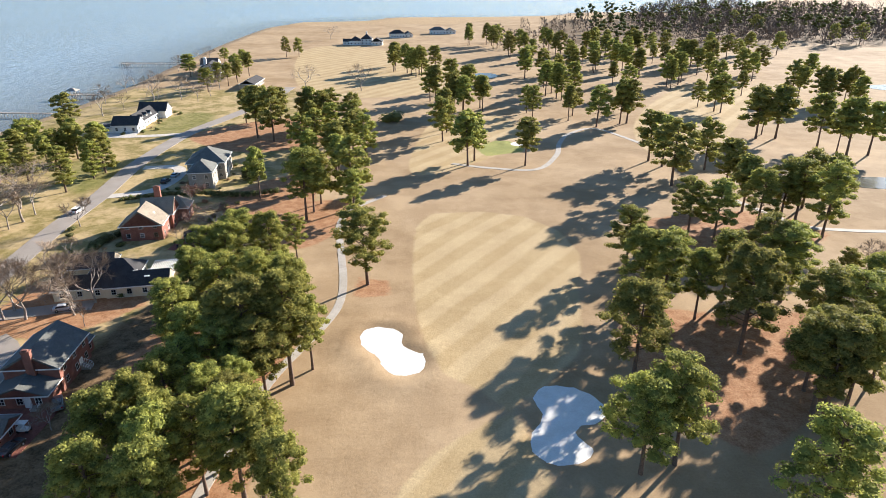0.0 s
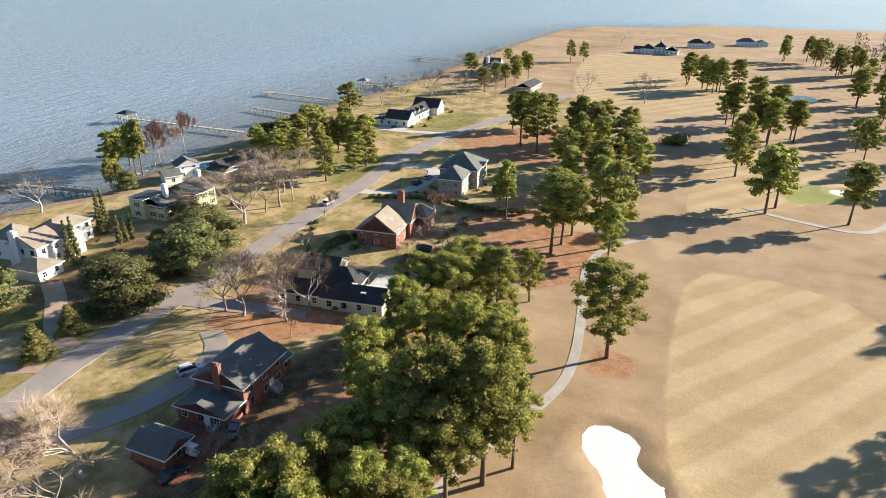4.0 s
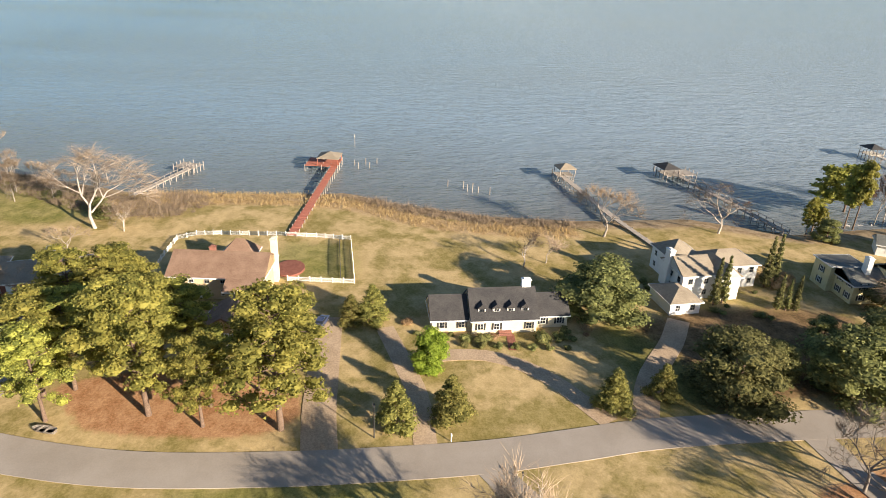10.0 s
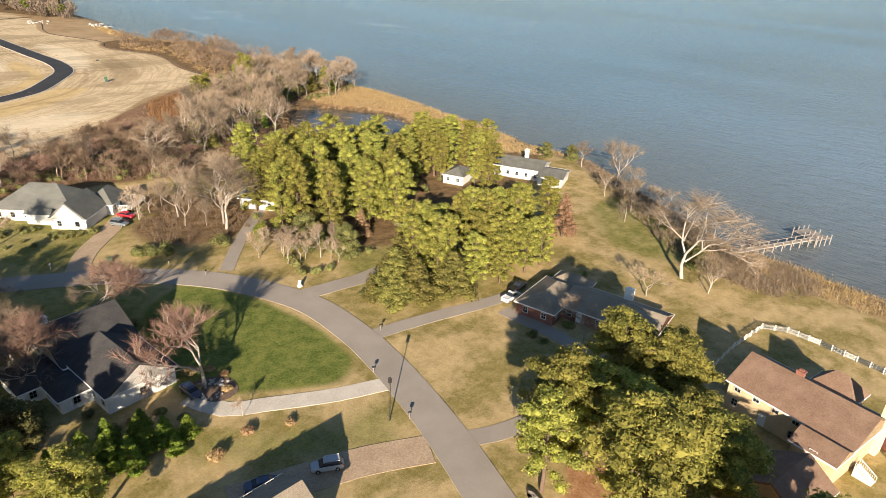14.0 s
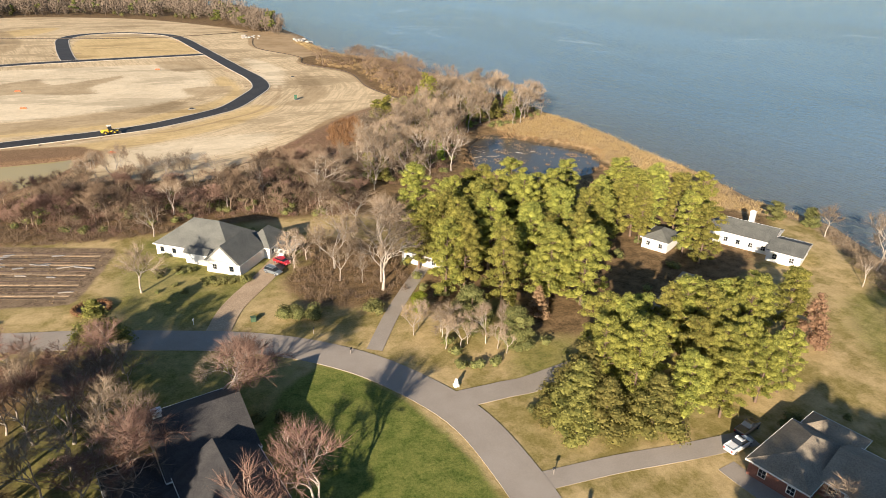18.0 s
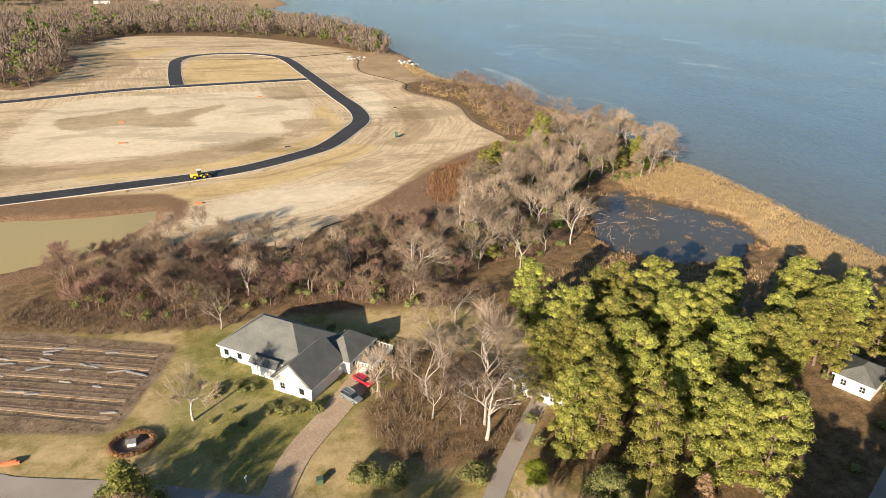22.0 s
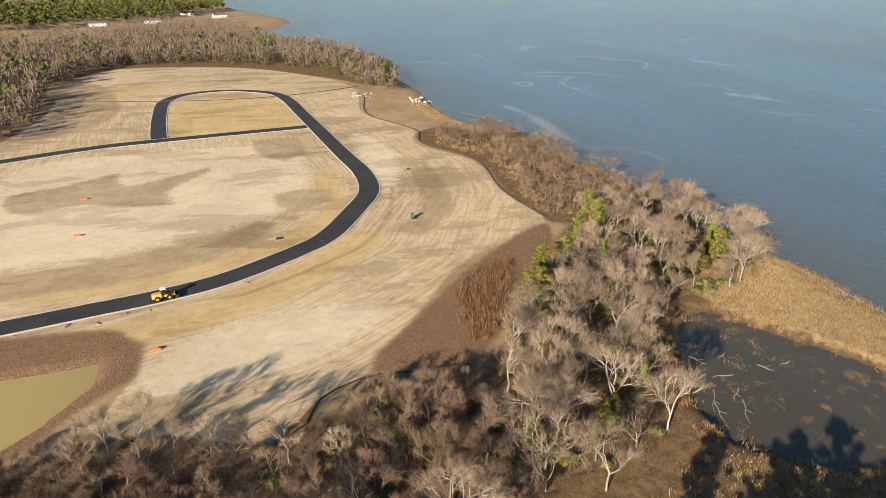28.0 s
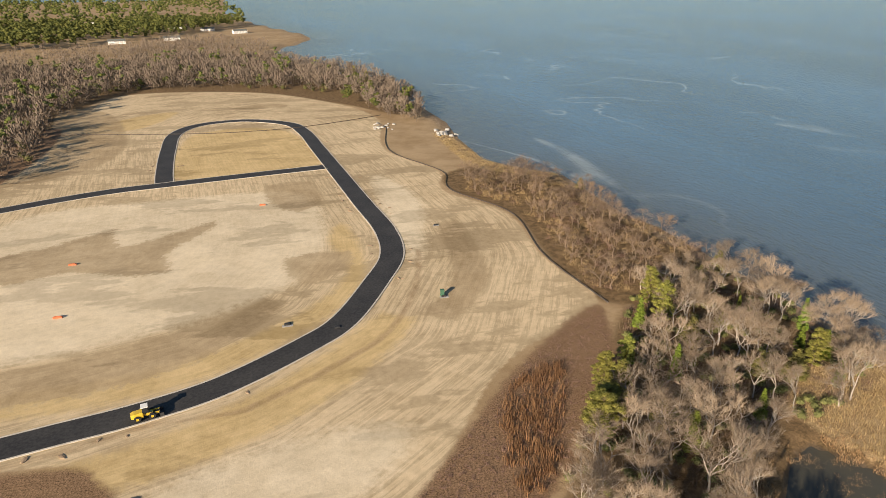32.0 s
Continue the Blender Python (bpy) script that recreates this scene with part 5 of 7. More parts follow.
house("low house with a dark roof beside the pool", -170.0, 214.0, 88.0, M["grey_siding"], M["shingle_dark"], [(-8.0, 9.5, 0, 9.0, 3.0, 2.6, "x", "fr"), (-12.0, -6.0, -3.0, 5.0, 2.8, 1.8, "y", "f")], chimneys=[(4.0, 8.4, .8, .5, 6.4, M["brick"])])
# white gabled house further up the lane
house("white gabled house with black roof and dormers", -146.5, 322.0, 92.0, M["white"], M["shingle_dark"],
      [(-16.0, -7.0, 1.0, 13.0, 3.4, 3.8, "y", "fl"), (-7.0, 16.0, 2.5, 11.0, 3.2, 3.6, "x", "f"), (16.0, 25.0, -1.0, 13.0, 3.6, 4.2, "y", "fr"), (-16.5, -8, 13, 20, 2.8, .4, "hip", "lb")],
      dormers=[(-3.0, 3.2, 3.6, 3.0), (2.5, 3.2, 3.6, 3.0), (8.0, 3.2, 3.6, 3.0)])
house("large white waterside house with dark roofs", -163.0, 487.0, 100.0, M["white"], M["shingle_dark"], [(-10, 8, 0, 14, 6.0, 3.5, "x", "flr"), (8, 24, 4, 16, 6.0, 4.0, "y", "fr"), (-18, -10, 4, 12, 3.2, 2.4, "hip", "fl")], chimneys=[(-6, 10, 1.2, 1.0, 13, M["white"])])
house("low dark-roofed house under pines", -122.0, 436.0, 90.0, M["grey_siding"], M["shingle_dark"], [(-12, 12, 0, 10, 3.0, 2.4, "x", "fb")])
# grey house with hipped roofs
house("grey clapboard two-storey house with hipped grey roof", -82.0, 235.0, 98.0, M["grey_siding"], M["shingle_grey"],
      [(-3.0, 12.0, 0, 13.5, 6.4, 4.4, "hip", "fblr"), (-14.0, -3.0, 2.6, 11.0, 6.0, 3.4, "hip", "flb")], garages=[(-10.0, 11.0, 180), (-6.8, 11.0, 180)], doors=[(3, 0, 0)])
# brick house with a steep tan roof
house("red brick house with a steep tan gabled roof", -83.2, 182.0, 98.0, M["brick"], M["shingle_tan"],
      [(-8.5, 0.0, 0, 11.5, 4.6, 4.6, "x", "fl"), (0.0, 8.0, -1.0, 8.0, 4.8, 4.2, "y", "fr"), (6.5, 13.0, -4.0, 2.0, 4.2, 3.2, "hip", "f")], chimneys=[(8.6, 4.6, .6, .9, 11.0, M["brick"])], skylights=[(-4.0, 2.6, 6.75, 39, 0)])
# dark rambling roof with skylights and a pergola
house("low cream house with dark brown roofs and skylights", -73.0, 148.0, 100.0, M["cream"], M["shingle_dark"],
      [(-9.5, -3.0, -4.2, 10.0, 2.9, 2.6, "y", "l"), (-3.0, 5.0, 4.0, 16.0, 3.0, 3.0, "hip", "f"), (3.0, 10.5, 12.0, 22.0, 2.9, 2.6, "y", "r"), (-9.0, -3.0, 10.0, 22.0, 2.9, 2.4, "y", "lb")],
      skylights=[(-4.5, 0.5, 4.6, 0, 0), (-7.9, 0.5, 4.5, 0, 0), (-4.5, 4.0, 4.6, 0, 0), (-.5, 6.0, 4.4, 25, 0), (2.0, 6.0, 4.4, 25, 0)])
pg = tagged(new("pergola"), "white slatted pergola beside a dark-roofed house", "pergola")
pg.matrix_basis = Matrix.Translation((-72.0, 149.5, 0)) @ Matrix.Rotation(radians(100), 4, "Z")
for i in range(13):
    part("slat", boxes((-2.6, 4.0, -2.6 + i * .45, -2.5 + i * .45, 2.75, 2.92)), M["white"], pg)
for px in (-2.4, 3.8):
    part("beam", boxes((px - .08, px + .08, -2.8, 3.1, 2.55, 2.745)), M["white"], pg)
    for py in (-2.5, 2.8):
        part("post", boxes((px - .07, px + .07, py - .07, py + .07, -.1, 2.55)), M["white"], pg)
# brick house on the near side
h = house("red brick house with a grey-green gabled roof and rear steps", -72.0, 105.4, 94.0, M["brick"], M["shingle_grey"],
          [(-5.4, 6.6, 0, 10.0, 5.4, 3.2, "x", "fb"), (-10.2, -5.4, .4, 10.2, 2.8, 1.9, "x", "l"), (6.6, 9.8, .8, 7.0, 2.8, 2.0, "x", "fr")], chimneys=[(-5.8, 4.6, .4, .75, 9.6, M["brick"])], doors=[(2.4, 0, 0), (-10.2, 4.0, -90)])
steps(h, 2.4, 0, 0, 6, 1.4, M["wood_deck"])
steps(h, -10.2, 2.6, -90, 4, 1.4, M["wood_deck"])
house("small brick garage with a grey roof", -72.4, 86.8, 92.0, M["brick"], M["shingle_grey"], [(-2.6, 2.8, 1.0, 8.0, 2.6, 1.6, "y", "f")], garages=[(0.1, 8.0, 180)])
# low brick ranch house at the bend
house("low brick ranch house with a pale grey roof", -153.5, -25.5, 104.0, M["brick"], M["shingle_tan"],
      [(-4.2, 4.2, 0, 14.0, 2.9, 2.2, "hip", "flr"), (4.2, 23.5, 4.5, 15.5, 2.9, 2.4, "x", "fr"), (-3.0, 5.0, 14.0, 19.0, 2.7, 1.8, "hip", "b")], chimneys=[(14.4, 14.9, .9, .6, 6.1, M["white"])], doors=[(8.0, 4.5, 0)])
# white house with a garage front
house("white house with a brown-black roof and a double garage", -77.0, -52.5, -170.0, M["white"], M["shingle_dark"],
      [(-2.0, 10.6, 6.5, 22.5, 3.2, 4.6, "x", "flb"), (-1.2, 10.2, -6.2, 6.5, 3.4, 3.8, "y", "flr"), (-9.5, -2.0, 5.2, 13.5, 2.7, 1.8, "hip", "fl"), (-6.0, -1.2, -1.0, 5.2, 2.7, 1.6, "hip", "fl")], chimneys=[(-.8, 15.8, .6, .45, 8.6, M["white"])], garages=[(2.0, -6.2, 0), (7.0, -6.2, 0)])
# roof below the flight line
house("house with a cream roof edge beside a gravel drive", -79.0, -7.5, -175.0, M["cream"], M["shingle_tan"], [(-8, 11, -4, 5, 4.6, 2.6, "x", "fblr"), (-14, -8, -3, 4, 3.0, 2.0, "x", "fl")])
# grey-roofed house with a gabled front and rear deck
h = house("white house with a rambling grey hipped roof", -86.1, -129.8, 139.0, M["white"], M["shingle_grey"],
      [(-17.0, 4.0, 4.6, 18.5, 3.0, 5.2, "hip", "flb"), (0.4, 9.4, 0.3, 11.0, 3.0, 4.4, "y", "f"), (4.0, 11.0, 11.0, 20.5, 3.0, 3.4, "hip", "r"), (-7.0, -1.0, 2.6, 4.6, 2.8, 1.3, "x", "f")],
      doors=[(-4.0, 2.6, 0)], garages=[(9.4, 3.4, 90), (9.4, 7.2, 90)], gable=M["white"])
part("deck", boxes((11.05, 15.2, 13.0, 21.5, .95, 1.1), (11.3, 11.5, 13.2, 13.4, -.1, .95), (14.9, 15.1, 13.2, 13.4, -.1, .95), (14.9, 15.1, 21.1, 21.3, -.1, .95)), M["wood_deck"], h, "weathered wooden rear deck")
bars = [(11.2 + .35 * i, 11.26 + .35 * i, y, y + .06, 1.1, 2.0) for i in range(12) for y in (13.0, 21.4)] + [(15.1, 15.16, 13.1 + .35 * i, 13.16 + .35 * i, 1.1, 2.0) for i in range(24)]
part("railing", boxes(*bars, (11.1, 15.2, 12.98, 13.08, 2.0, 2.1), (11.1, 15.2, 21.38, 21.48, 2.0, 2.1), (15.08, 15.18, 13.08, 21.38, 2.0, 2.1)), M["white"], h, "white deck railing")
steps(h, 13.2, 13.0, 0, 6, 1.4, M["white"])
# white houses in the pines
house("white low house with a plain grey roof by the river", -219.5, -90.0, 117.0, M["white"], M["shingle_grey"], [(-10, 6, 0, 12, 3.6, 2.2, "x", "fr"), (6, 14, -3.5, 8, 3.0, 1.6, "x", "f")], chimneys=[(-2.0, 11.6, .7, .5, 7.2, M["white"])])
house("small white shed with a grey roof among pines", -196.0, -99.0, 115.0, M["white"], M["shingle_grey"], [(-3.4, 3.4, 0, 9.0, 3.0, 2.0, "hip", "f")])
house("white cottage hidden in the wood", -136.0, -112.0, 130.0, M["white"], M["shingle_grey"], [(-7, 7, 0, 8, 3.0, 2.4, "x", "f")])
# clubhouse and far roofs
house("low clubhouse with white walls and dark roofs", -80.0, 672.0, 0.0, M["white"], M["shingle_dark"], [(-13, -2, 0, 10, 4.2, 4.0, "hip", "flr"), (-2, 9, 3, 14, 5.6, 4.5, "hip", "f"), (9, 20, -2, 8, 3.6, 3.4, "y", "fr"), (-20, -13, 4, 11, 3.0, 2.6, "x", "fl")], chimneys=[(3, 12, .7, .6, 12, M["white"])])
house("white house with a dark roof beside the clubhouse", -48.0, 742.0, 12.0, M["white"], M["shingle_dark"], [(-9, 7, 0, 11, 4.4, 3.8, "hip", "flr"), (7, 16, 2, 10, 3.2, 3.0, "y", "f")])
house("pale far building with a grey roof", -2.0, 780.0, 5.0, M["white"], M["shingle_grey"], [(-12, 6, 0, 12, 4.4, 3.6, "hip", "f"), (6, 18, 3, 12, 3.4, 3.0, "y", "f")])
for fx, fy, ft in ((172, -1432, 10), (84, -1470, 5), (-30, -1600, 20), (40, -1700, 0), (260, -1900, 12), (360, -2100, 8), (120, -1800, 4)):
    house("distant pale house among far trees", fx, fy, ft, M["white"], M["shingle_grey"], [(-14, 14, 0, 12, 5.0, 3.5, "x", "b")])

# ---------------------------------------------------------------- piers
M["pile"] = surface("grey_piling", (0.22, 0.19, 0.16), (0.38, 0.34, 0.3), 1.0, 0.9, 6.0, 0.4)
M["metal"] = surface("painted_metal", (0.5, 0.5, 0.5), (0.6, 0.6, 0.6), 1.0, 0.4, 5.0, 0.15, 0.6)
M["silt"] = surface("black_silt_fence", (0.045, 0.036, 0.028), (0.09, 0.07, 0.055), 1.0, 0.8, 5.0, 0.3)
M["rock"] = surface("pale_rock", (0.32, 0.3, 0.27), (0.5, 0.47, 0.42), 0.8, 0.9, 5.0, 0.4)
M["tyre"] = surface("tyre_rubber", (0.015, 0.015, 0.015), (0.03, 0.03, 0.03), 1.0, 0.9, 6.0, 0.2)


def pier(label, a, b, wide, deck, z=0.45, roof=None, head=None, rail=False, step=3.2):
    """A timber pier from a to b on piles; head: end platform (along, across); roof: (length, width, material)."""
    a, b = Vector((*a, 0)), Vector((*b, 0))
    d = b - a
    L = d.length
    ob = tagged(new("pier"), label, "pier")
    ob.matrix_basis = Matrix.Translation(a) @ Matrix.Rotation(math.atan2(d.y, d.x), 4, "Z")
    n = max(1, int(L / 2.4))
    me = shared("plank", boxes((0.03, L / n - .03, -wide / 2, wide / 2, z - .08, z)), deck)
    for i in range(n):
        child("deck_section", me, ob, Matrix.Translation((i * L / n, 0, random.Random(i).uniform(-.02, .02))))
    for s in (-1, 1):
        part("stringer", boxes((0, L, s * wide * .38 - .08, s * wide * .38 + .08, z - .35, z - .1)), deck, ob)
    V, Fc = [], []
    tube(V, Fc, [(0, 0, -4.0), (0, 0, z + (.9 if rail else .25))], [.15, .14], 7)
    pm = bpy.data.meshes.new("support_post")
    pm.from_pydata(V, [], Fc)
    pm.materials.append(M["pile"])
    k = max(2, int(L / step))
    for i in range(k + 1):
        for s in (-1, 1):
            child("support_post", pm, ob, Matrix.Translation((L * i / k, s * (wide / 2 + .1), 0)))
    if rail:
        for s in (-1, 1):
            part("rail", boxes((0, L, s * (wide / 2 + .1) - .05, s * (wide / 2 + .1) + .05, z + .85, z + .95)), deck, ob)
    if head:
        hl, hw, off = head
        part("platform", boxes((L - hl * .3, L + hl * .7, off - hw / 2, off + hw / 2, z - .05, z + .06)), deck, ob)
        for i in range(4):
            for s in (-1, 0, 1):
                child("support_post", pm, ob, Matrix.Translation((L - hl * .3 + hl * i / 3, off + s * hw / 2, .3)))
    if roof:
        rl, rw, rm, ro = roof
        part("roof", roof_mesh(L - rl * .3, L + rl * .7, ro - rw / 2, ro + rw / 2, z + 2.6, 1.5, "hip", .4), rm, ob)
        for px in (L - rl * .3, L + rl * .7):
            for s in (-1, 1):
                part("post", boxes((px - .08, px + .08, ro + s * rw / 2 - .08, ro + s * rw / 2 + .08, z - .1, z + 2.6)), deck, ob)
    return ob


pier("long red-stained pier with a roofed boat house", (-192, 34.2), (-256, 40.6), 2.4, M["red_deck"], .6, (7.5, 7.0, M["shingle_tan"], 2.2), (10.0, 11.5, 4.4))
pier("weathered grey pier with a railed end platform", (-222, -16.5), (-251, -7.2), 1.6, M["wood_deck"], .4, None, (6.0, 7.5, 2.0), True)
pier("grey timber pier with a small hipped shelter", (-206, 125.2), (-247, 119.6), 2.0, M["wood_deck"], .5, (5.5, 5.5, M["shingle_tan"], -1.5), (5.0, 6.0, -1.0))
pier("grey timber walk across the reeds", (-184, 130.0), (-205, 125.4), 1.6, M["wood_deck"], .5)
pier("grey timber pier with a dark roofed boat lift", (-196, 172.0), (-250, 162.4), 2.0, M["wood_deck"], .5, (7.0, 6.0, M["shingle_dark"], 3.4), (7.0, 12.0, -1.0), True)
pier("long pale pier with a dark shelter at its end", (-210, 262.0), (-281, 260.5), 2.2, M["pale_concrete"], .7, (6.5, 6.0, M["shingle_dark"], 0.0), (6.0, 6.5, 0.0), True)
pier("long grey pier far along the shore", (-203, 403.0), (-227.7, 402.2), 2.0, M["wood_deck"], .8, (6.0, 5.0, M["wood_deck"], 0.0), (6.0, 6.0, 0.0), True)
pier("long grey pier far along the shore", (-206.3, 536.5), (-258.3, 540.5), 2.0, M["wood_deck"], .8, None, (6.0, 6.0, 0.0), True)
pier("plain grey pier behind pines", (-211, 347.2), (-264.5, 350.6), 2.0, M["wood_deck"], .8, None, (6.0, 8.0, 0.0))
pier("plain grey pier behind pines", (-212, 304.5), (-243.8, 309.3), 2.0, M["wood_deck"], .8)


def pole(name, label, x, y, z0, z1, r, mat, category):
    V, Fc = [], []
    tube(V, Fc, [(0, 0, z0), (0, 0, z1)], [r, r * .9], 8)
    Fc.append(tuple(range(len(V) - 8, len(V))))
    ob = mesh_part(name, V, Fc, mat, None, label)
    ob.location = (x, y, 0)
    return tagged(ob, category=category)


for i, (px, py) in enumerate(((-262, 47), (-258, 48.5), (-263, 51), (-259, 52.5), (-264, 55), (-234, 85), (-233, 86.5), (-236, 87), (-237, 84), (-233, 88.5), (-239, 79), (-231, 92), (-254, 118), (-259, 158))):
    pole("piling", "old grey mooring pile standing in the river", px, py, -4, .6 + .25 * (i % 3), .16, M["pile"], "piling")
mk = tagged(new("channel_marker"), "thin channel marker post in the river", "marker")
mk.location = (-285, 46, 0)
part("post", boxes((-.1, .1, -.1, .1, -4, 4.2)), M["pile"], mk)
part("board", boxes((-.45, .45, -.06, -.11, 3.2, 4.1)), M["white"], mk)

# ---------------------------------------------------------------- vehicles
def paint(name, col):
    m, nt, p = nodes_of(name)
    n = noise_tex(nt, 3.0)
    nt.links.new(ramp(nt, n.outputs[0], tuple(.92 * c for c in col), col), p.inputs["Base Color"])
    p.inputs["Roughness"].default_value, p.inputs["Coat Weight"].default_value = 0.35, 0.6
    return m


def lamp_mat(name, col):
    m, nt, p = nodes_of(name)
    p.inputs["Base Color"].default_value, p.inputs["Roughness"].default_value = (*col, 1), 0.15
    return m


M["headlight"], M["taillight"] = lamp_mat("headlight_glass", (.7, .7, .7)), lamp_mat("taillight_glass", (.35, .02, .02))


def loft(sections, material, name, parent, bev=0.06):
    """A closed body through (x, half width, low, high, inset of the top) sections."""
    bm = bmesh.new()
    rings = []
    for x, w, lo, hi, ins in sections:
        rings.append([bm.verts.new(p) for p in ((x, -w, lo), (x, w, lo), (x, w, (lo + hi) * .55), (x, w - ins, hi), (x, -w + ins, hi), (x, -w, (lo + hi) * .55))])
    for a, b in zip(rings, rings[1:]):
        for i in range(6):
            bm.faces.new((a[i], a[(i + 1) % 6], b[(i + 1) % 6], b[i]))
    bm.faces.new(rings[0][::-1])
    bm.faces.new(rings[-1])
    bmesh.ops.recalc_face_normals(bm, faces=bm.faces)
    bmesh.ops.bevel(bm, geom=bm.edges[:], offset=bev, segments=1, affect="EDGES", clamp_overlap=True)
    return part(name, bm, material, parent)


def car(label, x, y, turn, colour, style="suv"):
    ob = tagged(new("car"), label, "car")
    ob.matrix_basis = Matrix.Translation((x, y, .1)) @ Matrix.Rotation(radians(turn), 4, "Z")
    high = {"suv": 1.72, "sedan": 1.45, "truck": 1.8}[style]
    L = {"suv": 4.7, "sedan": 4.7, "truck": 5.6}[style] / 2
    loft([(-L, .78, .45, .95, .05), (-L + .25, .9, .3, 1.05, .06), (0, .93, .28, 1.05, .06), (L - .9, .92, .28, 1.0, .08), (L - .2, .86, .32, .88, .1), (L, .7, .42, .75, .08)], colour, "body", ob)
    rear = {"suv": -L + .2, "sedan": -L + .75, "truck": -.75}[style]
    loft([(rear, .8, 1.0, 1.06, .05), (rear + .35, .8, 1.0, high - .05, .16), (.2, .8, 1.0, high, .17), (L - 1.15, .78, .98, 1.04, .1)], M["glass"], "cabin_glass", ob, .03)
    loft([(rear + .34, .66, high - .06, high + .0, .05), (.1, .66, high - .03, high + .04, .05), (.55, .62, high - .2, high - .12, .05)], colour, "roof", ob, .02)
    if style == "truck":
        part("cargo_bed", boxes((-L + .15, -.85, -.8, .8, 1.052, 1.09), (-L + .05, -L + .15, -.88, .88, 1.0, 1.25), (-L + .1, -.8, -.92, -.82, 1.0, 1.25), (-L + .1, -.8, .82, .92, 1.0, 1.25)), colour, ob)
    V, Fc = [], []
    tube(V, Fc, [(0, -.11, 0), (0, .11, 0)], [.36, .36], 14)
    Fc += [tuple(range(13, -1, -1)), tuple(range(14, 28))]
    tm = bpy.data.meshes.new("tyre")
    tm.from_pydata(V, [], Fc)
    tm.materials.append(M["tyre"])
    rm = shared("rim", boxes((-.16, .16, -.125, .125, -.16, .16)), M["metal"])
    for wx in (-L + .95, L - .95):
        for s in (-1, 1):
            w = child("wheel", tm, ob, Matrix.Translation((wx, s * .84, .36)))
            child("rim", rm, w, Matrix.Identity(4))
    for s in (-1, 1):
        part("headlight", boxes((L - .22, L - .05, s * .62 - .16, s * .62 + .16, .62, .78)), M["headlight"], ob)
        part("taillight", boxes((-L - .02, -L + .14, s * .68 - .12, s * .68 + .12, .72, .98)), M["taillight"], ob)
    return ob


C = {k: paint(k + "_car_paint", v) for k, v in {"white": (.75, .75, .74), "black": (.02, .02, .022), "silver": (.42, .43, .44), "red": (.45, .02, .03), "blue": (.05, .06, .11), "grey": (.16, .18, .19)}.items()}
car("white sport utility car parked on a dark drive", -89.6, 105.6, 62, C["white"])
car("black car in a brick courtyard", -71.6, 83.8, 78, C["black"], "sedan")
car("dark utility vehicle beside a brick house", -70.4, 95.6, 120, C["grey"], "sedan")
car("silver estate car on a gravel drive", -97.6, -15.2, -25, C["silver"])
car("dark blue car on a gravel drive beside a house", -88.5, -17.6, -20, C["blue"], "sedan")
car("dark blue car parked on a brown drive", -147.4, 46.2, 165, C["blue"], "sedan")
car("white pickup truck on an asphalt drive", -155.8, -34.2, -172, C["white"], "truck")
car("dark pickup truck on an asphalt drive", -160.5, -36.6, -168, C["black"], "truck")
car("bright red car on a gravel drive", -103.8, -127.2, 122, C["red"], "sedan")
car("grey-green car on a gravel drive", -100.7, -122.6, 125, C["grey"])
car("dark car on a pale loop drive", -102.6, 227.5, 80, C["black"])
car("silver car on a pale loop drive", -102.0, 235.0, 85, C["silver"], "sedan")
car("white car on the lane", -119.2, 196.5, 88, C["white"])
car("silver car under bare trees", -88.5, 131.2, 20, C["silver"], "sedan")
car("dark car in front of a white garage", -88.8, -43.6, 100, C["blue"], "sedan")
gc = tagged(new("golf_cart"), "white covered golf cart on brick paving", "golf cart")
gc.location = (-72.5, 88.6, .08)
part("body", boxes((-1.0, 1.0, -.55, .55, .3, .75), (-.9, -.1, -.55, .55, .75, 1.1)), M["white"], gc)
part("canopy", boxes((-.9, .9, -.6, .6, 1.85, 1.93)), M["white"], gc)
for cx in (-.8, .8):
    for cy in (-.5, .5):
        part("post", boxes((cx - .03, cx + .03, cy - .03, cy + .03, .74, 1.86)), M["metal"], gc)
        part("wheel", boxes((cx - .25, cx + .25, cy - .08, cy + .08, -.02, .42)), M["tyre"], gc)

# wheel loader on the new road
yel = paint("yellow_machine_paint", (.62, .42, .03))
ld = tagged(new("wheel_loader"), "yellow wheel loader with a black bucket on fresh asphalt", "loader")
ld.matrix_basis = Matrix.Translation((-65.0, -273.5, .13)) @ Matrix.Rotation(radians(192), 4, "Z")
loft([(-3.4, .9, .9, 1.9, .1), (-2.6, 1.1, .8, 2.1, .15), (-.7, 1.1, .8, 2.2, .15), (-.5, 1.0, .8, 1.8, .1)], yel, "engine_hood", ld)
loft([(-.4, .6, .8, 1.5, .1), (1.6, .7, .8, 1.4, .1)], yel, "front_frame", ld)
loft([(-.7, .8, 1.7, 3.3, .12), (.5, .8, 1.7, 3.35, .12), (.8, .75, 1.5, 2.6, .1)], M["glass"], "cab", ld, .04)
part("cab_roof", boxes((-.9, .75, -.95, .95, 3.35, 3.5)), M["white"], ld)
for s in (-1, 1):
    part("lift_arm", boxes((.8, 3.2, s * .75 - .1, s * .75 + .1, 1.0, 1.4)), yel, ld)
part("bucket", boxes((3.0, 4.1, -1.45, 1.45, .15, .3), (3.0, 3.15, -1.45, 1.45, .3, 1.35), (3.0, 4.0, -1.45, -1.35, .3, 1.1), (3.0, 4.0, 1.35, 1.45, .3, 1.1)), M["shutter"], ld)
V, Fc = [], []
tube(V, Fc, [(0, -.3, 0), (0, .3, 0)], [.8, .8], 16)
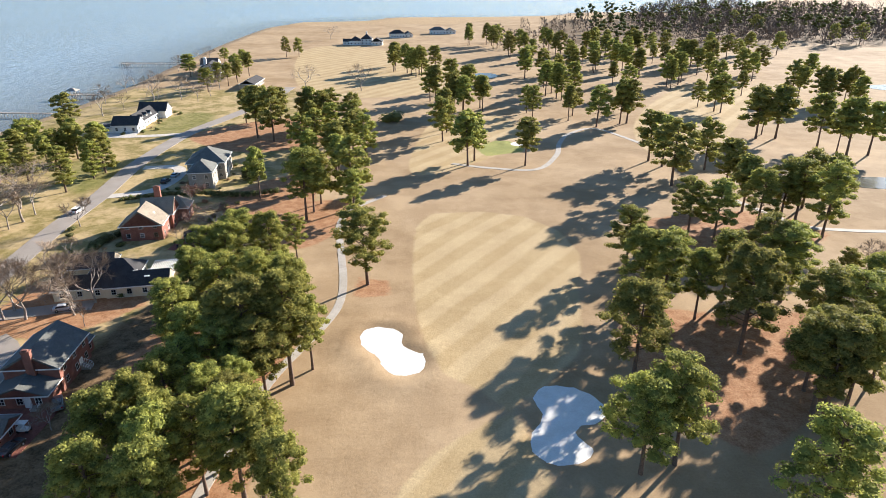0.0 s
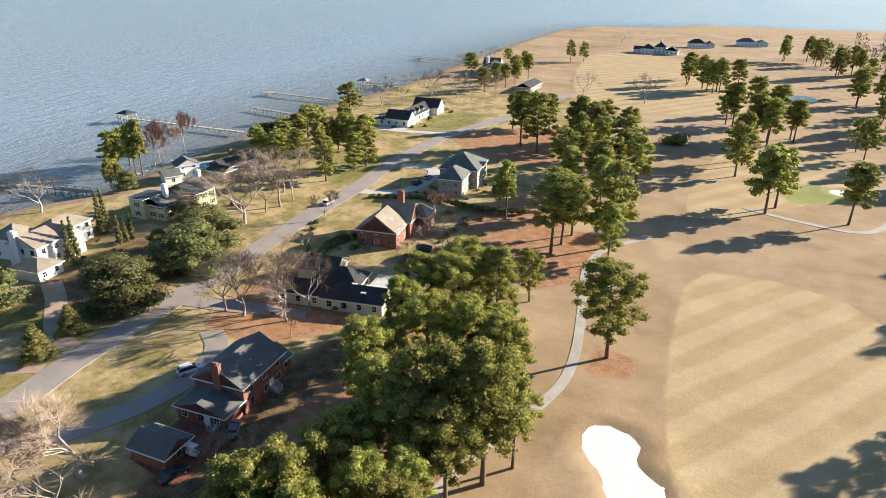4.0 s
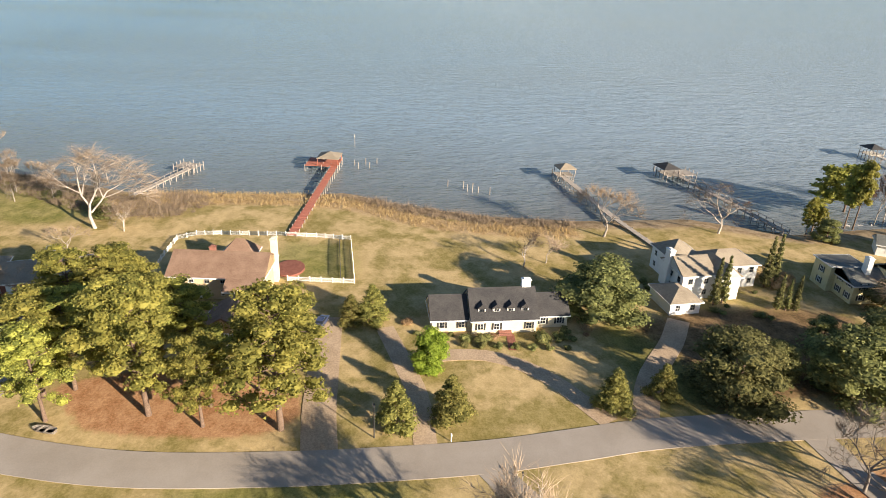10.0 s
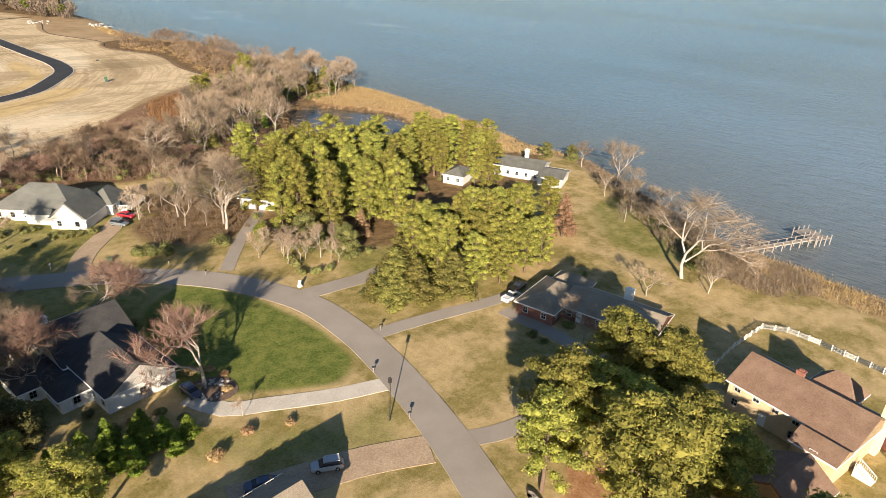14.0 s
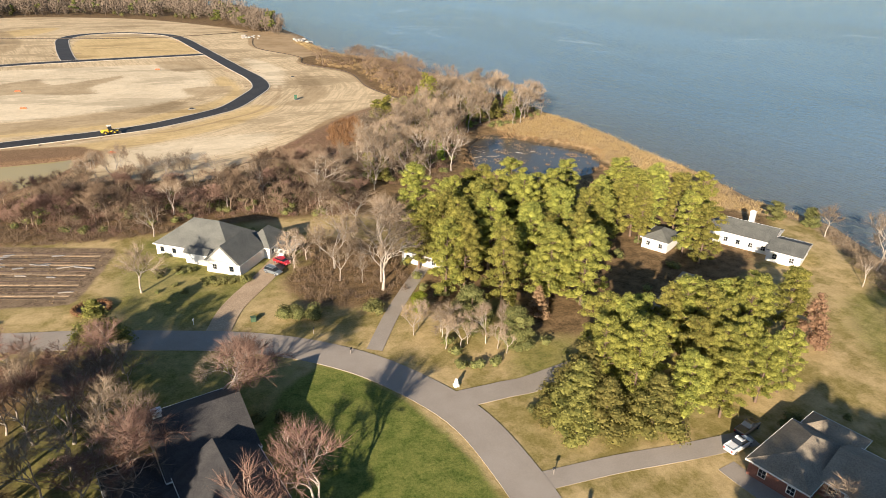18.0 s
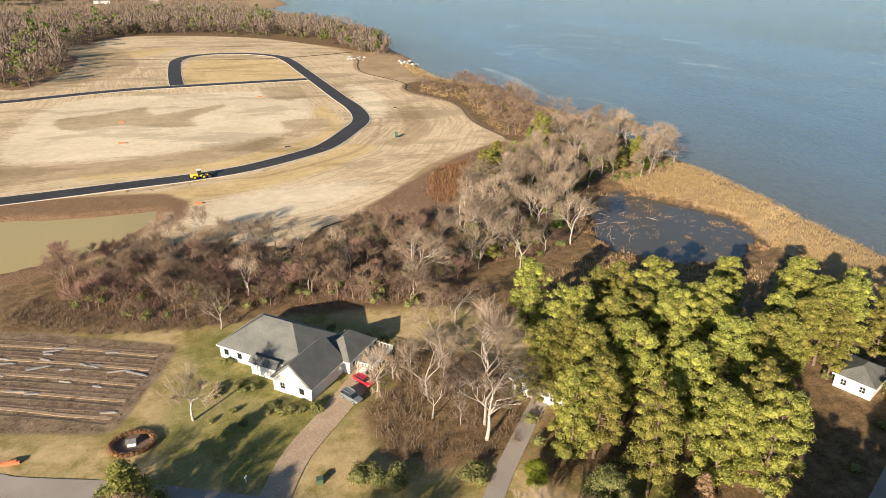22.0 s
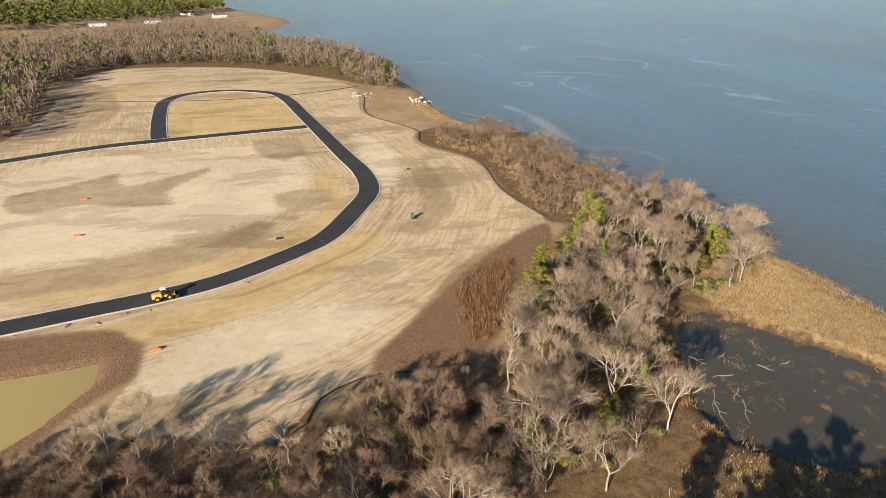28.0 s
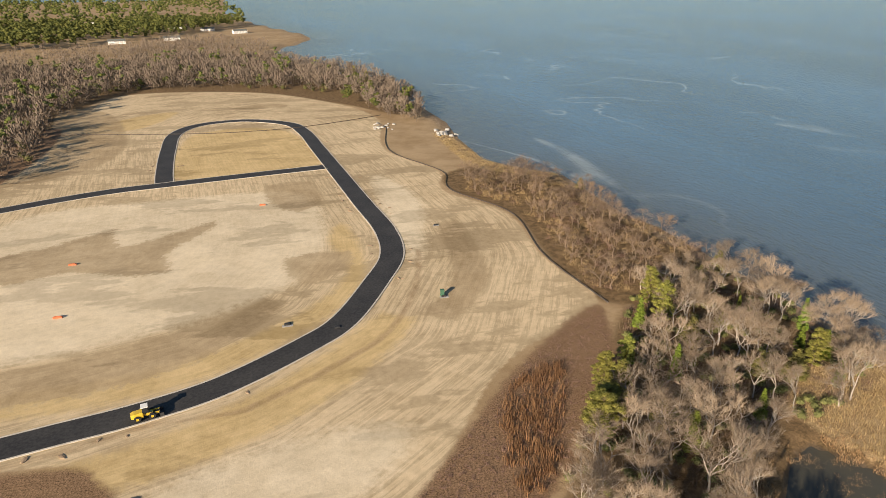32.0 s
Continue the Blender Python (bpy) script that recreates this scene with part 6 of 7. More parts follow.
Fc += [tuple(range(15, -1, -1)), tuple(range(16, 32))]
for wx in (-2.0, 1.4):
    for s in (-1, 1):
        w = mesh_part("wheel", V, Fc, M["tyre"], ld)
        w.location = (wx, s * 1.15, .8)
        part("rim", boxes((-.3, .3, -.32, .32, -.3, .3)), yel, w)

# ---------------------------------------------------------------- fences and street furniture
def fence(label, line, h=1.2, mat=None, gap=2.4):
    """White picket fence: a post, two rails and a row of pickets for each bay."""
    mat = mat or M["white"]
    ob = tagged(new("fence"), label, "fence")
    pts = [Vector((*p, 0)) for p in line]
    post = shared("post", boxes((-.08, .08, -.08, .08, -.2, h + .15), (-.11, .11, -.11, .11, h + .15, h + .2)), mat)
    for a, b in zip(pts, pts[1:]):
        d = b - a
        n = max(1, round(d.length / gap))
        w = d.length / n
        k = int(w / .16)
        xs = sorted([.1 + i * (w - .2) / k for i in range(k)] + [.17 + i * (w - .2) / k for i in range(k)])
        bay = shared("panel", lattice(xs, (.08, .25, .35, h - .25, h - .15, h), lambda i, j: i % 2 == 0 or j in (1, 3), -.04, .05), mat)
        rot = Matrix.Rotation(math.atan2(d.y, d.x), 4, "Z")
        for i in range(n):
            m = Matrix.Translation(a + d * (i / n)) @ rot
            m.translation.z = ground_z(m.translation.x, m.translation.y)
            child("post", post, ob, m)
            child("panel", bay, ob, m)
    return ob


fence("white picket fence round a lawn", [(-166.5, 36.8), (-165.2, 51.8), (-177, 50.8), (-189.8, 49.6), (-191.5, 40.7), (-192.4, 32.6), (-193, 16.2), (-192.6, 10), (-189.6, 6.0), (-177.4, 5.9), (-167.0, 6.9)])
fence("dark wire enclosure beside a picket fence", [(-166.3, 48.6), (-189.0, 46.8)], 1.6, M["shutter"])


def mailbox(x, y, turn, col="black"):
    ob = tagged(new("mailbox"), "dark mailbox on a wooden post beside the road" if col == "black" else "white mailbox on a white post beside the road", "mailbox")
    ob.matrix_basis = Matrix.Translation((x, y, 0)) @ Matrix.Rotation(radians(turn), 4, "Z")
    m = M["shutter"] if col == "black" else M["white"]
    part("post", boxes((-.06, .06, -.06, .06, -.2, 1.1), (-.35, .25, -.04, .04, 1.02, 1.1)), M["pile"] if col == "black" else M["white"], ob)
    loft([(-.3, .12, 1.1, 1.42, .05), (.28, .12, 1.1, 1.42, .05)], m, "box", ob, .03)
    return ob


for x, y, t, c in ((-116.3, -30.2, 160, "black"), (-113.8, -16.6, 160, "black"), (-125.6, -41, 0, "black"), (-112.4, 69.0, 0, "white"), (-104.0, 78.4, 180, "black"), (-118.2, 117, 0, "white"), (-102.8, -92.8, 60, "black"), (-81.2, -105.5, 60, "white"), (-107.5, -83, 40, "black")):
    mailbox(x, y, t, c)
lp = tagged(new("street_lamp"), "black street lamp on a tall thin pole beside the lane", "street lamp")
lp.location = (-111.0, -18.2, 0)
V, Fc = [], []
tube(V, Fc, [(0, 0, -.3), (0, 0, 7.4)], [.1, .07], 8)
mesh_part("pole", V, Fc, M["shutter"], lp)
loft([(-.25, .16, 7.4, 7.85, .05), (.3, .2, 7.45, 7.8, .06)], M["shutter"], "lantern", lp, .03)
l2 = copy_thing(lp, Matrix.Translation((-113.6, 57.3, 0)) @ Matrix.Diagonal((1, 1, .8, 1)))
st = part("white_statue", boxes((-.45, .45, -.4, .4, -.1, .35), (-.28, .28, -.25, .25, .35, 1.0), (-.2, .2, -.18, .18, 1.0, 1.5)), M["white"], None, "white stone ornament on a plinth at the road corner")
st.location = (-121.6, -66.0, .15)
tagged(st, category="statue")
ub = part("utility_box", boxes((-.5, .5, -.45, .45, -.1, .9), (-.55, .55, -.5, .5, .9, 1.0)), surface("green_box", (.05, .09, .05), (.08, .13, .07)), None, "green metal utility box on the verge")
ub.location = (-92.6, -102.4, 0)
tagged(ub, category="utility box")
bt = tagged(new("boat_planter"), "old wooden rowing boat lying on the verge", "boat")
bt.matrix_basis = Matrix.Translation((-116.5, 8.2, .1)) @ Matrix.Rotation(radians(75), 4, "Z")
bmh = bmesh.new()
prof = [(-2.2, .05), (-1.6, .55), (0, .75), (1.3, .65), (1.7, .5)]
ring = [[bmh.verts.new(p) for p in ((x, -w, .55), (x, -w * .6, .0), (x, w * .6, .0), (x, w, .55))] for x, w in prof]
for a, b in zip(ring, ring[1:]):
    for i in range(3):
        bmh.faces.new((a[i], a[i + 1], b[i + 1], b[i]))
bmh.faces.new(ring[-1])
bmesh.ops.solidify(bmh, geom=bmh.faces[:], thickness=.06)
part("hull", bmh, M["wood_deck"], bt)
for bx in (-.9, .3):
    part("bench", boxes((bx - .15, bx + .15, -.62, .62, .38, .43)), M["wood_deck"], bt)

# swimming pools
M["pool"] = water_material("pool_water", (0.04, 0.36, 0.42), 0.1, 1.5, 0.1)
for cx, cy, rx, ry, a in ((-187, 215, 7.0, 3.8, 60), (-66.5, 173.5, 5.5, 3.2, 50)):
    pl = tagged(new("swimming_pool"), "turquoise swimming pool with a pale stone edge", "pool")
    pl.matrix_basis = Matrix.Translation((cx, cy, 0)) @ Matrix.Rotation(radians(a), 4, "Z")
    slab("edge", [(1.25 * rx * math.cos(q), 1.35 * ry * math.sin(q)) for q in np.linspace(0, 6.1, 30)], .09, .2, M["pale_concrete"], pl)
    slab("pool_water", [(rx * math.cos(q), ry * math.sin(q)) for q in np.linspace(0, 6.1, 30)], .105, .2, M["pool"], pl)

# ---------------------------------------------------------------- building site
def silt_fence(label, line):
    c = spline(line, step=4)
    ob = tagged(new("silt_fence"), label, "silt fence")
    V, Fc = [], []
    for i, p in enumerate(c):
        j = .12 * math.sin(i * 1.7)
        for dx in (0, .06):
            V += [(p[0] + dx, p[1] + dx + j, -.1), (p[0] + dx, p[1] + dx + j, .5)]
    for i in range(len(c) - 1):
        k = 4 * i
        Fc += [(k, k + 4, k + 5, k + 1), (k + 2, k + 3, k + 7, k + 6), (k + 1, k + 5, k + 7, k + 3)]
    mesh_part("fabric", V, Fc, M["silt"], ob)
    stake = shared("stake", boxes((-.04, .04, -.04, .04, -.2, .7)), M["pile"])
    for p in c:
        child("stake", stake, ob, Matrix.Translation((p[0] - .06, p[1], 0)))


silt_fence("black silt fence along the graded edge", [(-94, -198), (-101.2, -203), (-105, -211), (-114.5, -216), (-128, -216), (-142, -215)])
silt_fence("black silt fence along the bluff", [(-203, -299), (-198, -342), (-202, -391), (-184, -433), (-188, -466), (-170, -510), (-168, -540), (-176, -590), (-172, -605)])
silt_fence("black silt fence across the graded field", [(-180, -637), (-150, -622), (-118, -610), (-90, -606), (-45, -609), (50, -634)])
rng = random.Random(77)
clod = []
for i in range(5):
    bmc = bmesh.new()
    bmesh.ops.create_icosphere(bmc, subdivisions=1, radius=1)
    for v in bmc.verts:
        v.co *= rng.uniform(.6, 1.2)
        v.co.z *= .55
    clod.append(bmc)
dirt = surface("dirt_clods", (0.25, 0.17, 0.10), (0.42, 0.31, 0.2), 1.0, 0.95, 6.0, 0.4)
clod_me = [shared("soil_mound", b, dirt) for b in clod]
rock_me = []
for i in range(4):
    bmc = bmesh.new()
    bmesh.ops.create_icosphere(bmc, subdivisions=1, radius=.6)
    for v in bmc.verts:
        v.co *= rng.uniform(.65, 1.25)
    rock_me.append(shared("rock", bmc, M["rock"]))
dev_line, lane_line = spline(DEV_ROAD, step=3), spline(DEV_LANE, step=3)
for i in range(150):
    p, q = dev_line[rng.randrange(30, len(dev_line) - 3)], None
    a = rng.uniform(0, 6.28)
    r = rng.uniform(7, 11)
    x, y = p[0] + r * math.cos(a), p[1] + r * math.sin(a)
    if min(np.hypot(dev_line[:, 0] - x, dev_line[:, 1] - y)) < 6.4 or min(np.hypot(lane_line[:, 0] - x, lane_line[:, 1] - y)) < 6.4:
        continue
    ob = tagged(new("soil_mound", rng.choice(clod_me)), "small heap of turned brown soil beside the kerb", "soil heap", "soil heaps along the new road")
    s = rng.uniform(.35, .9)
    ob.matrix_basis = Matrix.Translation((x, y, .05)) @ Matrix.Rotation(a, 4, "Z") @ Matrix.Diagonal((s * 1.6, s, s * .6, 1))
for x, y, s in ((-115, -306, 1.0), (-152, -318, 1.0), (-165, -385, .9), (-100, -312, 1.1)):
    ob = tagged(new("drain_inlet"), "dark storm drain inlet in the graded sand", "drain")
    ob.location = (x, y, 0)
    part("frame", boxes((-.9 * s, .9 * s, -.7 * s, .7 * s, -.1, .3), (-.7 * s, .7 * s, -.5 * s, .5 * s, .3, .5)), M["shutter"], ob)
    part("mat", boxes((-1.5 * s, 1.5 * s, -.1, 1.4 * s, -.05, .07)), M["rock"], ob)
orange = surface("orange_mesh", (.5, .12, .05), (.62, .2, .09))
for x, y in ((-91, -434), (-21, -381), (-28, -336), (-66, -244), (-43.7, -120.1)):
    ob = part("orange_barrier", boxes((-1.4, 1.4, -.3, .3, 0, .5), (-1.0, 1.0, -.2, .2, .5, .7)), orange, None, "low orange safety barrier on bare ground")
    ob.location = (x, y, 0)
    tagged(ob, category="barrier")
gb = part("portable_toilet", boxes((-.6, .6, -.6, .6, -.05, 2.1), (-.65, .65, -.65, .65, 2.1, 2.3)), surface("green_plastic", (.05, .12, .07), (.07, .16, .1)), None, "green portable toilet on the graded sand")
gb.location = (-151.6, -318.5, 0)
tagged(gb, category="toilet")
for i in range(16):
    x, y = -172 + rng.gauss(0, 5), -592 + rng.gauss(0, 6)
    ob = tagged(new("rock", rock_me[i % 4]), "pale broken rock in a heap", "rock", "rocks on the site edge")
    s = rng.uniform(1.2, 2.6)
    ob.matrix_basis = Matrix.Translation((x, y, .1)) @ Matrix.Rotation(i, 4, "Z") @ Matrix.Scale(s, 4)
for i in range(70):
    t = i / 69
    x, y = -206 - 6 * t + rng.gauss(0, .8), 192 + 38 * t + rng.gauss(0, .8)
    ob = tagged(new("rock", rock_me[i % 4]), "pale boulder of the shore revetment", "rock", "revetment boulders")
    s = rng.uniform(.9, 1.9)
    ob.matrix_basis = Matrix.Translation((x, y, ground_z(x, y) + .1)) @ Matrix.Rotation(i * 2.1, 4, "Z") @ Matrix.Scale(s, 4)
for i in range(14):
    x, y = -214 + rng.gauss(0, 5), -562 + rng.gauss(0, 7)
    ob = tagged(new("rock", rock_me[i % 4]), "tan boulder on the eroded bluff", "rock", "bluff boulders")
    ob.matrix_basis = Matrix.Translation((x, y, ground_z(x, y) + .3)) @ Matrix.Rotation(i * 2.1, 4, "Z") @ Matrix.Scale(rng.uniform(2, 4), 4)

# vegetable plot by the wood
surface("garden_soil", (.05, .035, .025), (.16, .12, .08))
film = surface("mulch_film", (.17, .16, .15), (.36, .34, .32), 1.0, 0.5, 4.0, 0.4)
for i in range(24):
    f, g = rng.uniform(.05, .95), rng.choice((.12, .17, .3, .36, .38, .55, .72, .86))
    x, y = -66 + 7.5 * g + 44 * f * .93 + rng.gauss(0, .4), -150 + 24.5 * g - 44 * f * .37 + rng.gauss(0, .4)
    ob = part("film_strip", boxes((-1.6, 1.6, -.25, .25, 0, .12), (-1.1, 1.8, -.42, .05, .122, .22)), film if i % 3 else M["wood_deck"], None, "torn strip of pale mulch film lying on the rows" if i % 3 else "weathered grey boards lying in the garden")
    k = rng.uniform(.5, 1.5)
    ob.matrix_basis = Matrix.Translation((x, y, .06)) @ Matrix.Rotation(-.38 + rng.gauss(0, .22), 4, "Z") @ Matrix.Diagonal((k, .7, .7, 1))
    tagged(ob, category="garden debris", group="debris in the vegetable plot")
ring = tagged(new("round_planter"), "round clipped brown hedge with a small white well house inside", "planter")
ring.location = (-62.3, -119.8, 0)
slab("mulch", [(3.6 * math.cos(a), 3.1 * math.sin(a)) for a in np.linspace(0, 6.1, 26)], .07, .2, M["bark"], ring)
clm = [(3.5 * math.cos(a), 3.0 * math.sin(a), .45, .62, .8) for a in np.linspace(0, 6.1, 26)]
mesh_part("hedge_ring", *tufts(clm, 300, .1, 310, .4, 1.1, .3, .8), M["rust_reeds"], ring)
part("well_house", boxes((-.7, .7, -.5, .5, 0, .9)), M["white"], ring)
part("roof", roof_mesh(-.7, .7, -.5, .5, .95, .45, "x", .15), M["shingle_grey"], ring)

# dry stalk rows of the plot
RA, RB = Vector((-66.0, -150.0)), Vector((-58.5, -125.5))
for i in range(15):
    a = RA.lerp(RB, (i + .5) / 15)
    d = Vector((.93, -.37)) * (50 - 6 * math.sin(i * 2.1))
    line = [tuple(a + Vector((1.5, -.6)) + d * f + Vector((.2 * math.sin(9 * f + i), .25 * math.sin(7 * f + 2 * i)))) for f in (0, .2, .4, .6, .8, 1)]
    ribbon("planting_row", line, (.55, .8, .45)[i % 3], (.05, .08, .06)[i % 3], .2, (M["bark"], dirt, bpy.data.materials["garden_soil"])[i % 3], "row of dry cut stalks in the vegetable plot", "structure", 1.5)

# ---------------------------------------------------------------- planting
def hedge(label, line, h, wide, seed, mat):
    """A clipped hedge along a plan line."""
    c = spline(line, step=wide * .8)
    r = random.Random(seed)
    clumps = [(x + r.uniform(-.15, .15), y + r.uniform(-.15, .15), h * q + ground_z(x, y), wide * .62, .85 * h / wide / 1.6) for x, y in c for q in (.35, .68)]
    return tagged(mesh_part("hedge", *tufts(clumps, 200, .13, seed, .4, 1.1, .2, .85), mat), label, "hedge")


hedge("dark clipped hedge behind a grey house", [(-90.3, 216.3), (-82.6, 212.5), (-75, 211), (-69.4, 210.8), (-64, 212), (-58.6, 214.6)], 2.2, 1.9, 401, M["leaves"])
hedge("dark hedge beside a brick house", [(-99.7, 168), (-97.5, 173), (-95.5, 177.8), (-92.8, 180)], 1.9, 2.2, 402, M["leaves"])
hedge("low dark hedge along a cream house wall", [(-90, 141), (-84, 139.2), (-78, 137.5)], 1.2, 1.2, 403, M["leaves"])
hedge("low hedge round a forecourt", [(-104.5, 164), (-101, 160), (-98, 157)], 1.0, 1.3, 404, M["leaves"])
hedge("clipped evergreen hedge beside a drive", [(-98.5, -101), (-101.3, -99.3), (-104.5, -98)], 2.2, 2.4, 405, M["leaves"])
gz = tagged(new("gazebo"), "dark hip-roofed gazebo beside the pool patio", "gazebo")
gz.matrix_basis = Matrix.Translation((-72.9, 171.8, 0)) @ Matrix.Rotation(radians(20), 4, "Z")
part("roof", roof_mesh(-1.9, 1.9, -1.9, 1.9, 2.5, 1.5, "hip", .3), M["shingle_dark"], gz)
for px in (-1.8, 1.8):
    for py in (-1.8, 1.8):
        part("post", boxes((px - .08, px + .08, py - .08, py + .08, -.1, 2.4)), M["wood_deck"], gz)
slab("patio", [(-78, 166), (-70, 163.5), (-60.5, 169), (-59.5, 178), (-68, 181), (-77, 176)], .072, .2, M["brick_paving"], label="shaded brick patio round a pool", kind="structure")
for i in range(7):
    a = (i * .9, -75.5 + 1.9 * (i % 4) + .4 * i, 166.8 + 1.7 * (i // 2))
    ch = tagged(new("patio_chair"), "dark metal patio chair on brick paving", "chair", "patio chairs")
    ch.matrix_basis = Matrix.Translation((a[1], a[2], .08)) @ Matrix.Rotation(a[0], 4, "Z")
    part("seat", boxes((-.28, .28, -.28, .28, .4, .46)), M["shutter"], ch)
    part("backrest", boxes((-.28, .28, .24, .3, .46, 1.0)), M["shutter"], ch)
    for lx in (-.25, .25):
        for ly in (-.25, .25):
            part("leg", boxes((lx - .03, lx + .03, ly - .03, ly + .03, -.01, .4)), M["shutter"], ch)
slab("mulch_bed", spline([(-88.6, -44.5), (-91.5, -46.6), (-95.6, -44), (-95.2, -39.6), (-91, -39.2)], True, 1.0), .075, .2, M["bark"], label="dark mulch bed under a bare tree", kind="structure")
srng = random.Random(406)
for i in range(46):
    a, q = srng.uniform(0, 6.28), srng.uniform(1.4, 3.1)
    ob = tagged(new("rock", rock_me[i % 4]), "pale garden stone in a dark mulch bed", "rock", "stones of the mulch bed")
    ob.matrix_basis = Matrix.Translation((-92.1 + q * math.cos(a), -42.6 + q * .95 * math.sin(a), .12)) @ Matrix.Rotation(a * 3, 4, "Z") @ Matrix.Scale(srng.uniform(.3, .6), 4)
put("pine", [(-58, -41, 15), (-51, -46, 17), (-49, -36, 17), (-62, -33, 13), (-46, -54, 18), (-44, -28, 18), (-55, -24, 17), (-66, -22, 15), (-48, -66, 18)], "pines behind the white house", 1.15)
put("oak", [(-152, 104, 12.5), (-121.5, 118.5, 13), (-123, 141, 13), (-128, 151, 12.5)], "broad evergreens by the houses", 1.6)
put("oak", [(-127, 129, 8), (-150.4, 167, 8), (-137, 144, 7), (-73, 231, 5.5), (-190, 180, 7), (-186, 250, 10), (-176, 245, 9), (-160, 112, 6)], "broad evergreens by the houses", 1.15)
put("cedar", [(-64.3, -103.2, 11)], "", 1.35)
put("oak", [(-66, -105, 5), (-60, -40, 11), (-64, -46, 9), (-205, -18, 6), (-252, -95, 6), (-246, -103, 6)], "evergreens at the bend", 1.05)
put("cedar", [(-119.5, 96.5, 8), (-122.2, 106, 7), (-116.3, 60.6, 8.5), (-117.7, 69.4, 8.5), (-148.8, 56.3, 8.5), (-148, 52, 6.5), (-134, -47, 9), (-136, -50, 12), (-139, -53, 13), (-131, -52, 5)], "cedars by the lane", 1.3)
stock("upright", [lambda i=i: plant("tall_shrub", *cone_tree(301 + i, .24, 130, .8), M["bark"], M["ivy"], "tall upright yellow-green evergreen shrub", "shrub") for i in range(2)])
HIGH["upright"] = 10
put("upright", [(-66.9, -37.2, 5), (-70.9, -32.5, 6), (-75.9, -31.8, 6), (-81.5, -34.2, 5.5), (-84.7, -33.6, 4.5), (-74.7, -38.7, 5.5), (-79.5, -38.5, 5), (-71, -36.5, 6.5), (-78, -35, 6.5), (-68.5, -33.5, 5.5), (-73.5, -34.8, 6), (-82, -31.2, 4)], "tall shrubs before the white house", 1.3, 1.2)
put("cedar", [(-135.8, -53, 8), (-139, -46.5, 10), (-146.4, -43.5, 11)], "cedars by the lane", 1.3)
put("full_pine", [(-152, -42.5, 14), (-159, -41, 13), (-168, -41.5, 14), (-174, -42, 13)], "pines of the waterside wood", 1.0)
put("bright", [(-131.5, 66.8, 8.5), (-126, -93, 5), (-160, -40, 9)], "", 1.1)
put("cypress", [(-154.6, 130.6, 12), (-155.5, 133, 12), (-163, 147, 13.5), (-164, 149.5, 13.5), (-152.3, 144, 9), (-152, 145.8, 8), (-151.7, 147.6, 9)], "columnar cypresses", 1.0, .8)
put("rust", [(-192, -50, 13), (-148, -81, 8), (-141, -76, 7)], "", 1.0)
put("pine", [(-204, 195.5, 20), (-203, 197.5, 21), (-195, 181, 9), (-196, 178, 12)], "waterside pines", .7, .8)
put("red", [(-206.7, 207, 20), (-206.4, 209.5, 21), (-210, 215, 19), (-214, 224.6, 15), (-213.3, 229, 21)], "slender waterside cypress trees", .55, 1.5)
put("bush", [(-139 + .3 * i, 74 + 3.2 * i, 1.3) for i in range(6)] + [(-140.5, 77.5, 2.2), (-140.6, 89.6, 2.6), (-141, 93, 2)], "shrubs before the cottage", 1.0, .8)
put("bush", [(-26, 329, 6.5)], "", 1.3)
put("bush", [(-110 + 2.4 * i, 208.5 + .9 * min(i, 6), 1.6) for i in range(10)], "clipped hedge", 1.2, .8)
put("bush", [(-101, -100.8, 3), (-104, -99.5, 3.2), (-99, -102, 2.8), (-117, -97, 3), (-125, -71, 2), (-128, -70, 2), (-131.4, -69.6, 1.8), (-131, -54, 2), (-131.3, -51, 2), (-80, -133, 1.5), (-83, -131, 1.4), (-86, -123, 2.2), (-88.5, -122, 2.4), (-91, -121.5, 1.6), (-94, -120.8, 2.2)], "shrubs along the lane", 1.0, .8)
put("bush", [(-99, 160 + 1.7 * i, 2.0) for i in range(9)] + [(-97, 148, 1.6), (-111, 176, 1.4), (-109, 172, 1.4), (-113, 181, 1.6), (-96, 140, 1.2), (-93, 141, 1.2), (-88, 138, 1.4)], "garden shrubs", 1.1, .8)
put("dry_bush", [(-98, -27, 1.4), (-92, -29, 1.6), (-94, -41, 1.2), (-90, -44, 1.2), (-163, 150, 4), (-166, 154, 3.5), (-170, 148, 4), (-86, -27, 2)], "dry garden shrubs", 1.0, .8)
put("bare", [(-93, -33, 4), (-99, -27.3, 3.5), (-64, 92, 6), (-57, 79, 6), (-80, 124, 7), (-75, 168, 7), (-88, 210, 5), (-60, 170, 6)], "small bare garden trees")


def scatter(poly, n, seed, keep=1.0):
    """Random plan places inside an outline."""
    rng = np.random.default_rng(seed)
    poly = spline(poly, True, 8)
    lo, hi = poly.min(0), poly.max(0)
    p = rng.uniform(lo, hi, (n * 4, 2))
    d = inside_distance(poly, p[:, 0], p[:, 1], 12)
    return p[d > keep][:n]


def wood(key, poly, n, seed, lo, hi, group, gap=3.2, wide=1.0):
    r = random.Random(seed)
    put(key, [(float(x), float(y), r.uniform(lo, hi)) for x, y in scatter(poly, n, seed)], group, wide, gap)


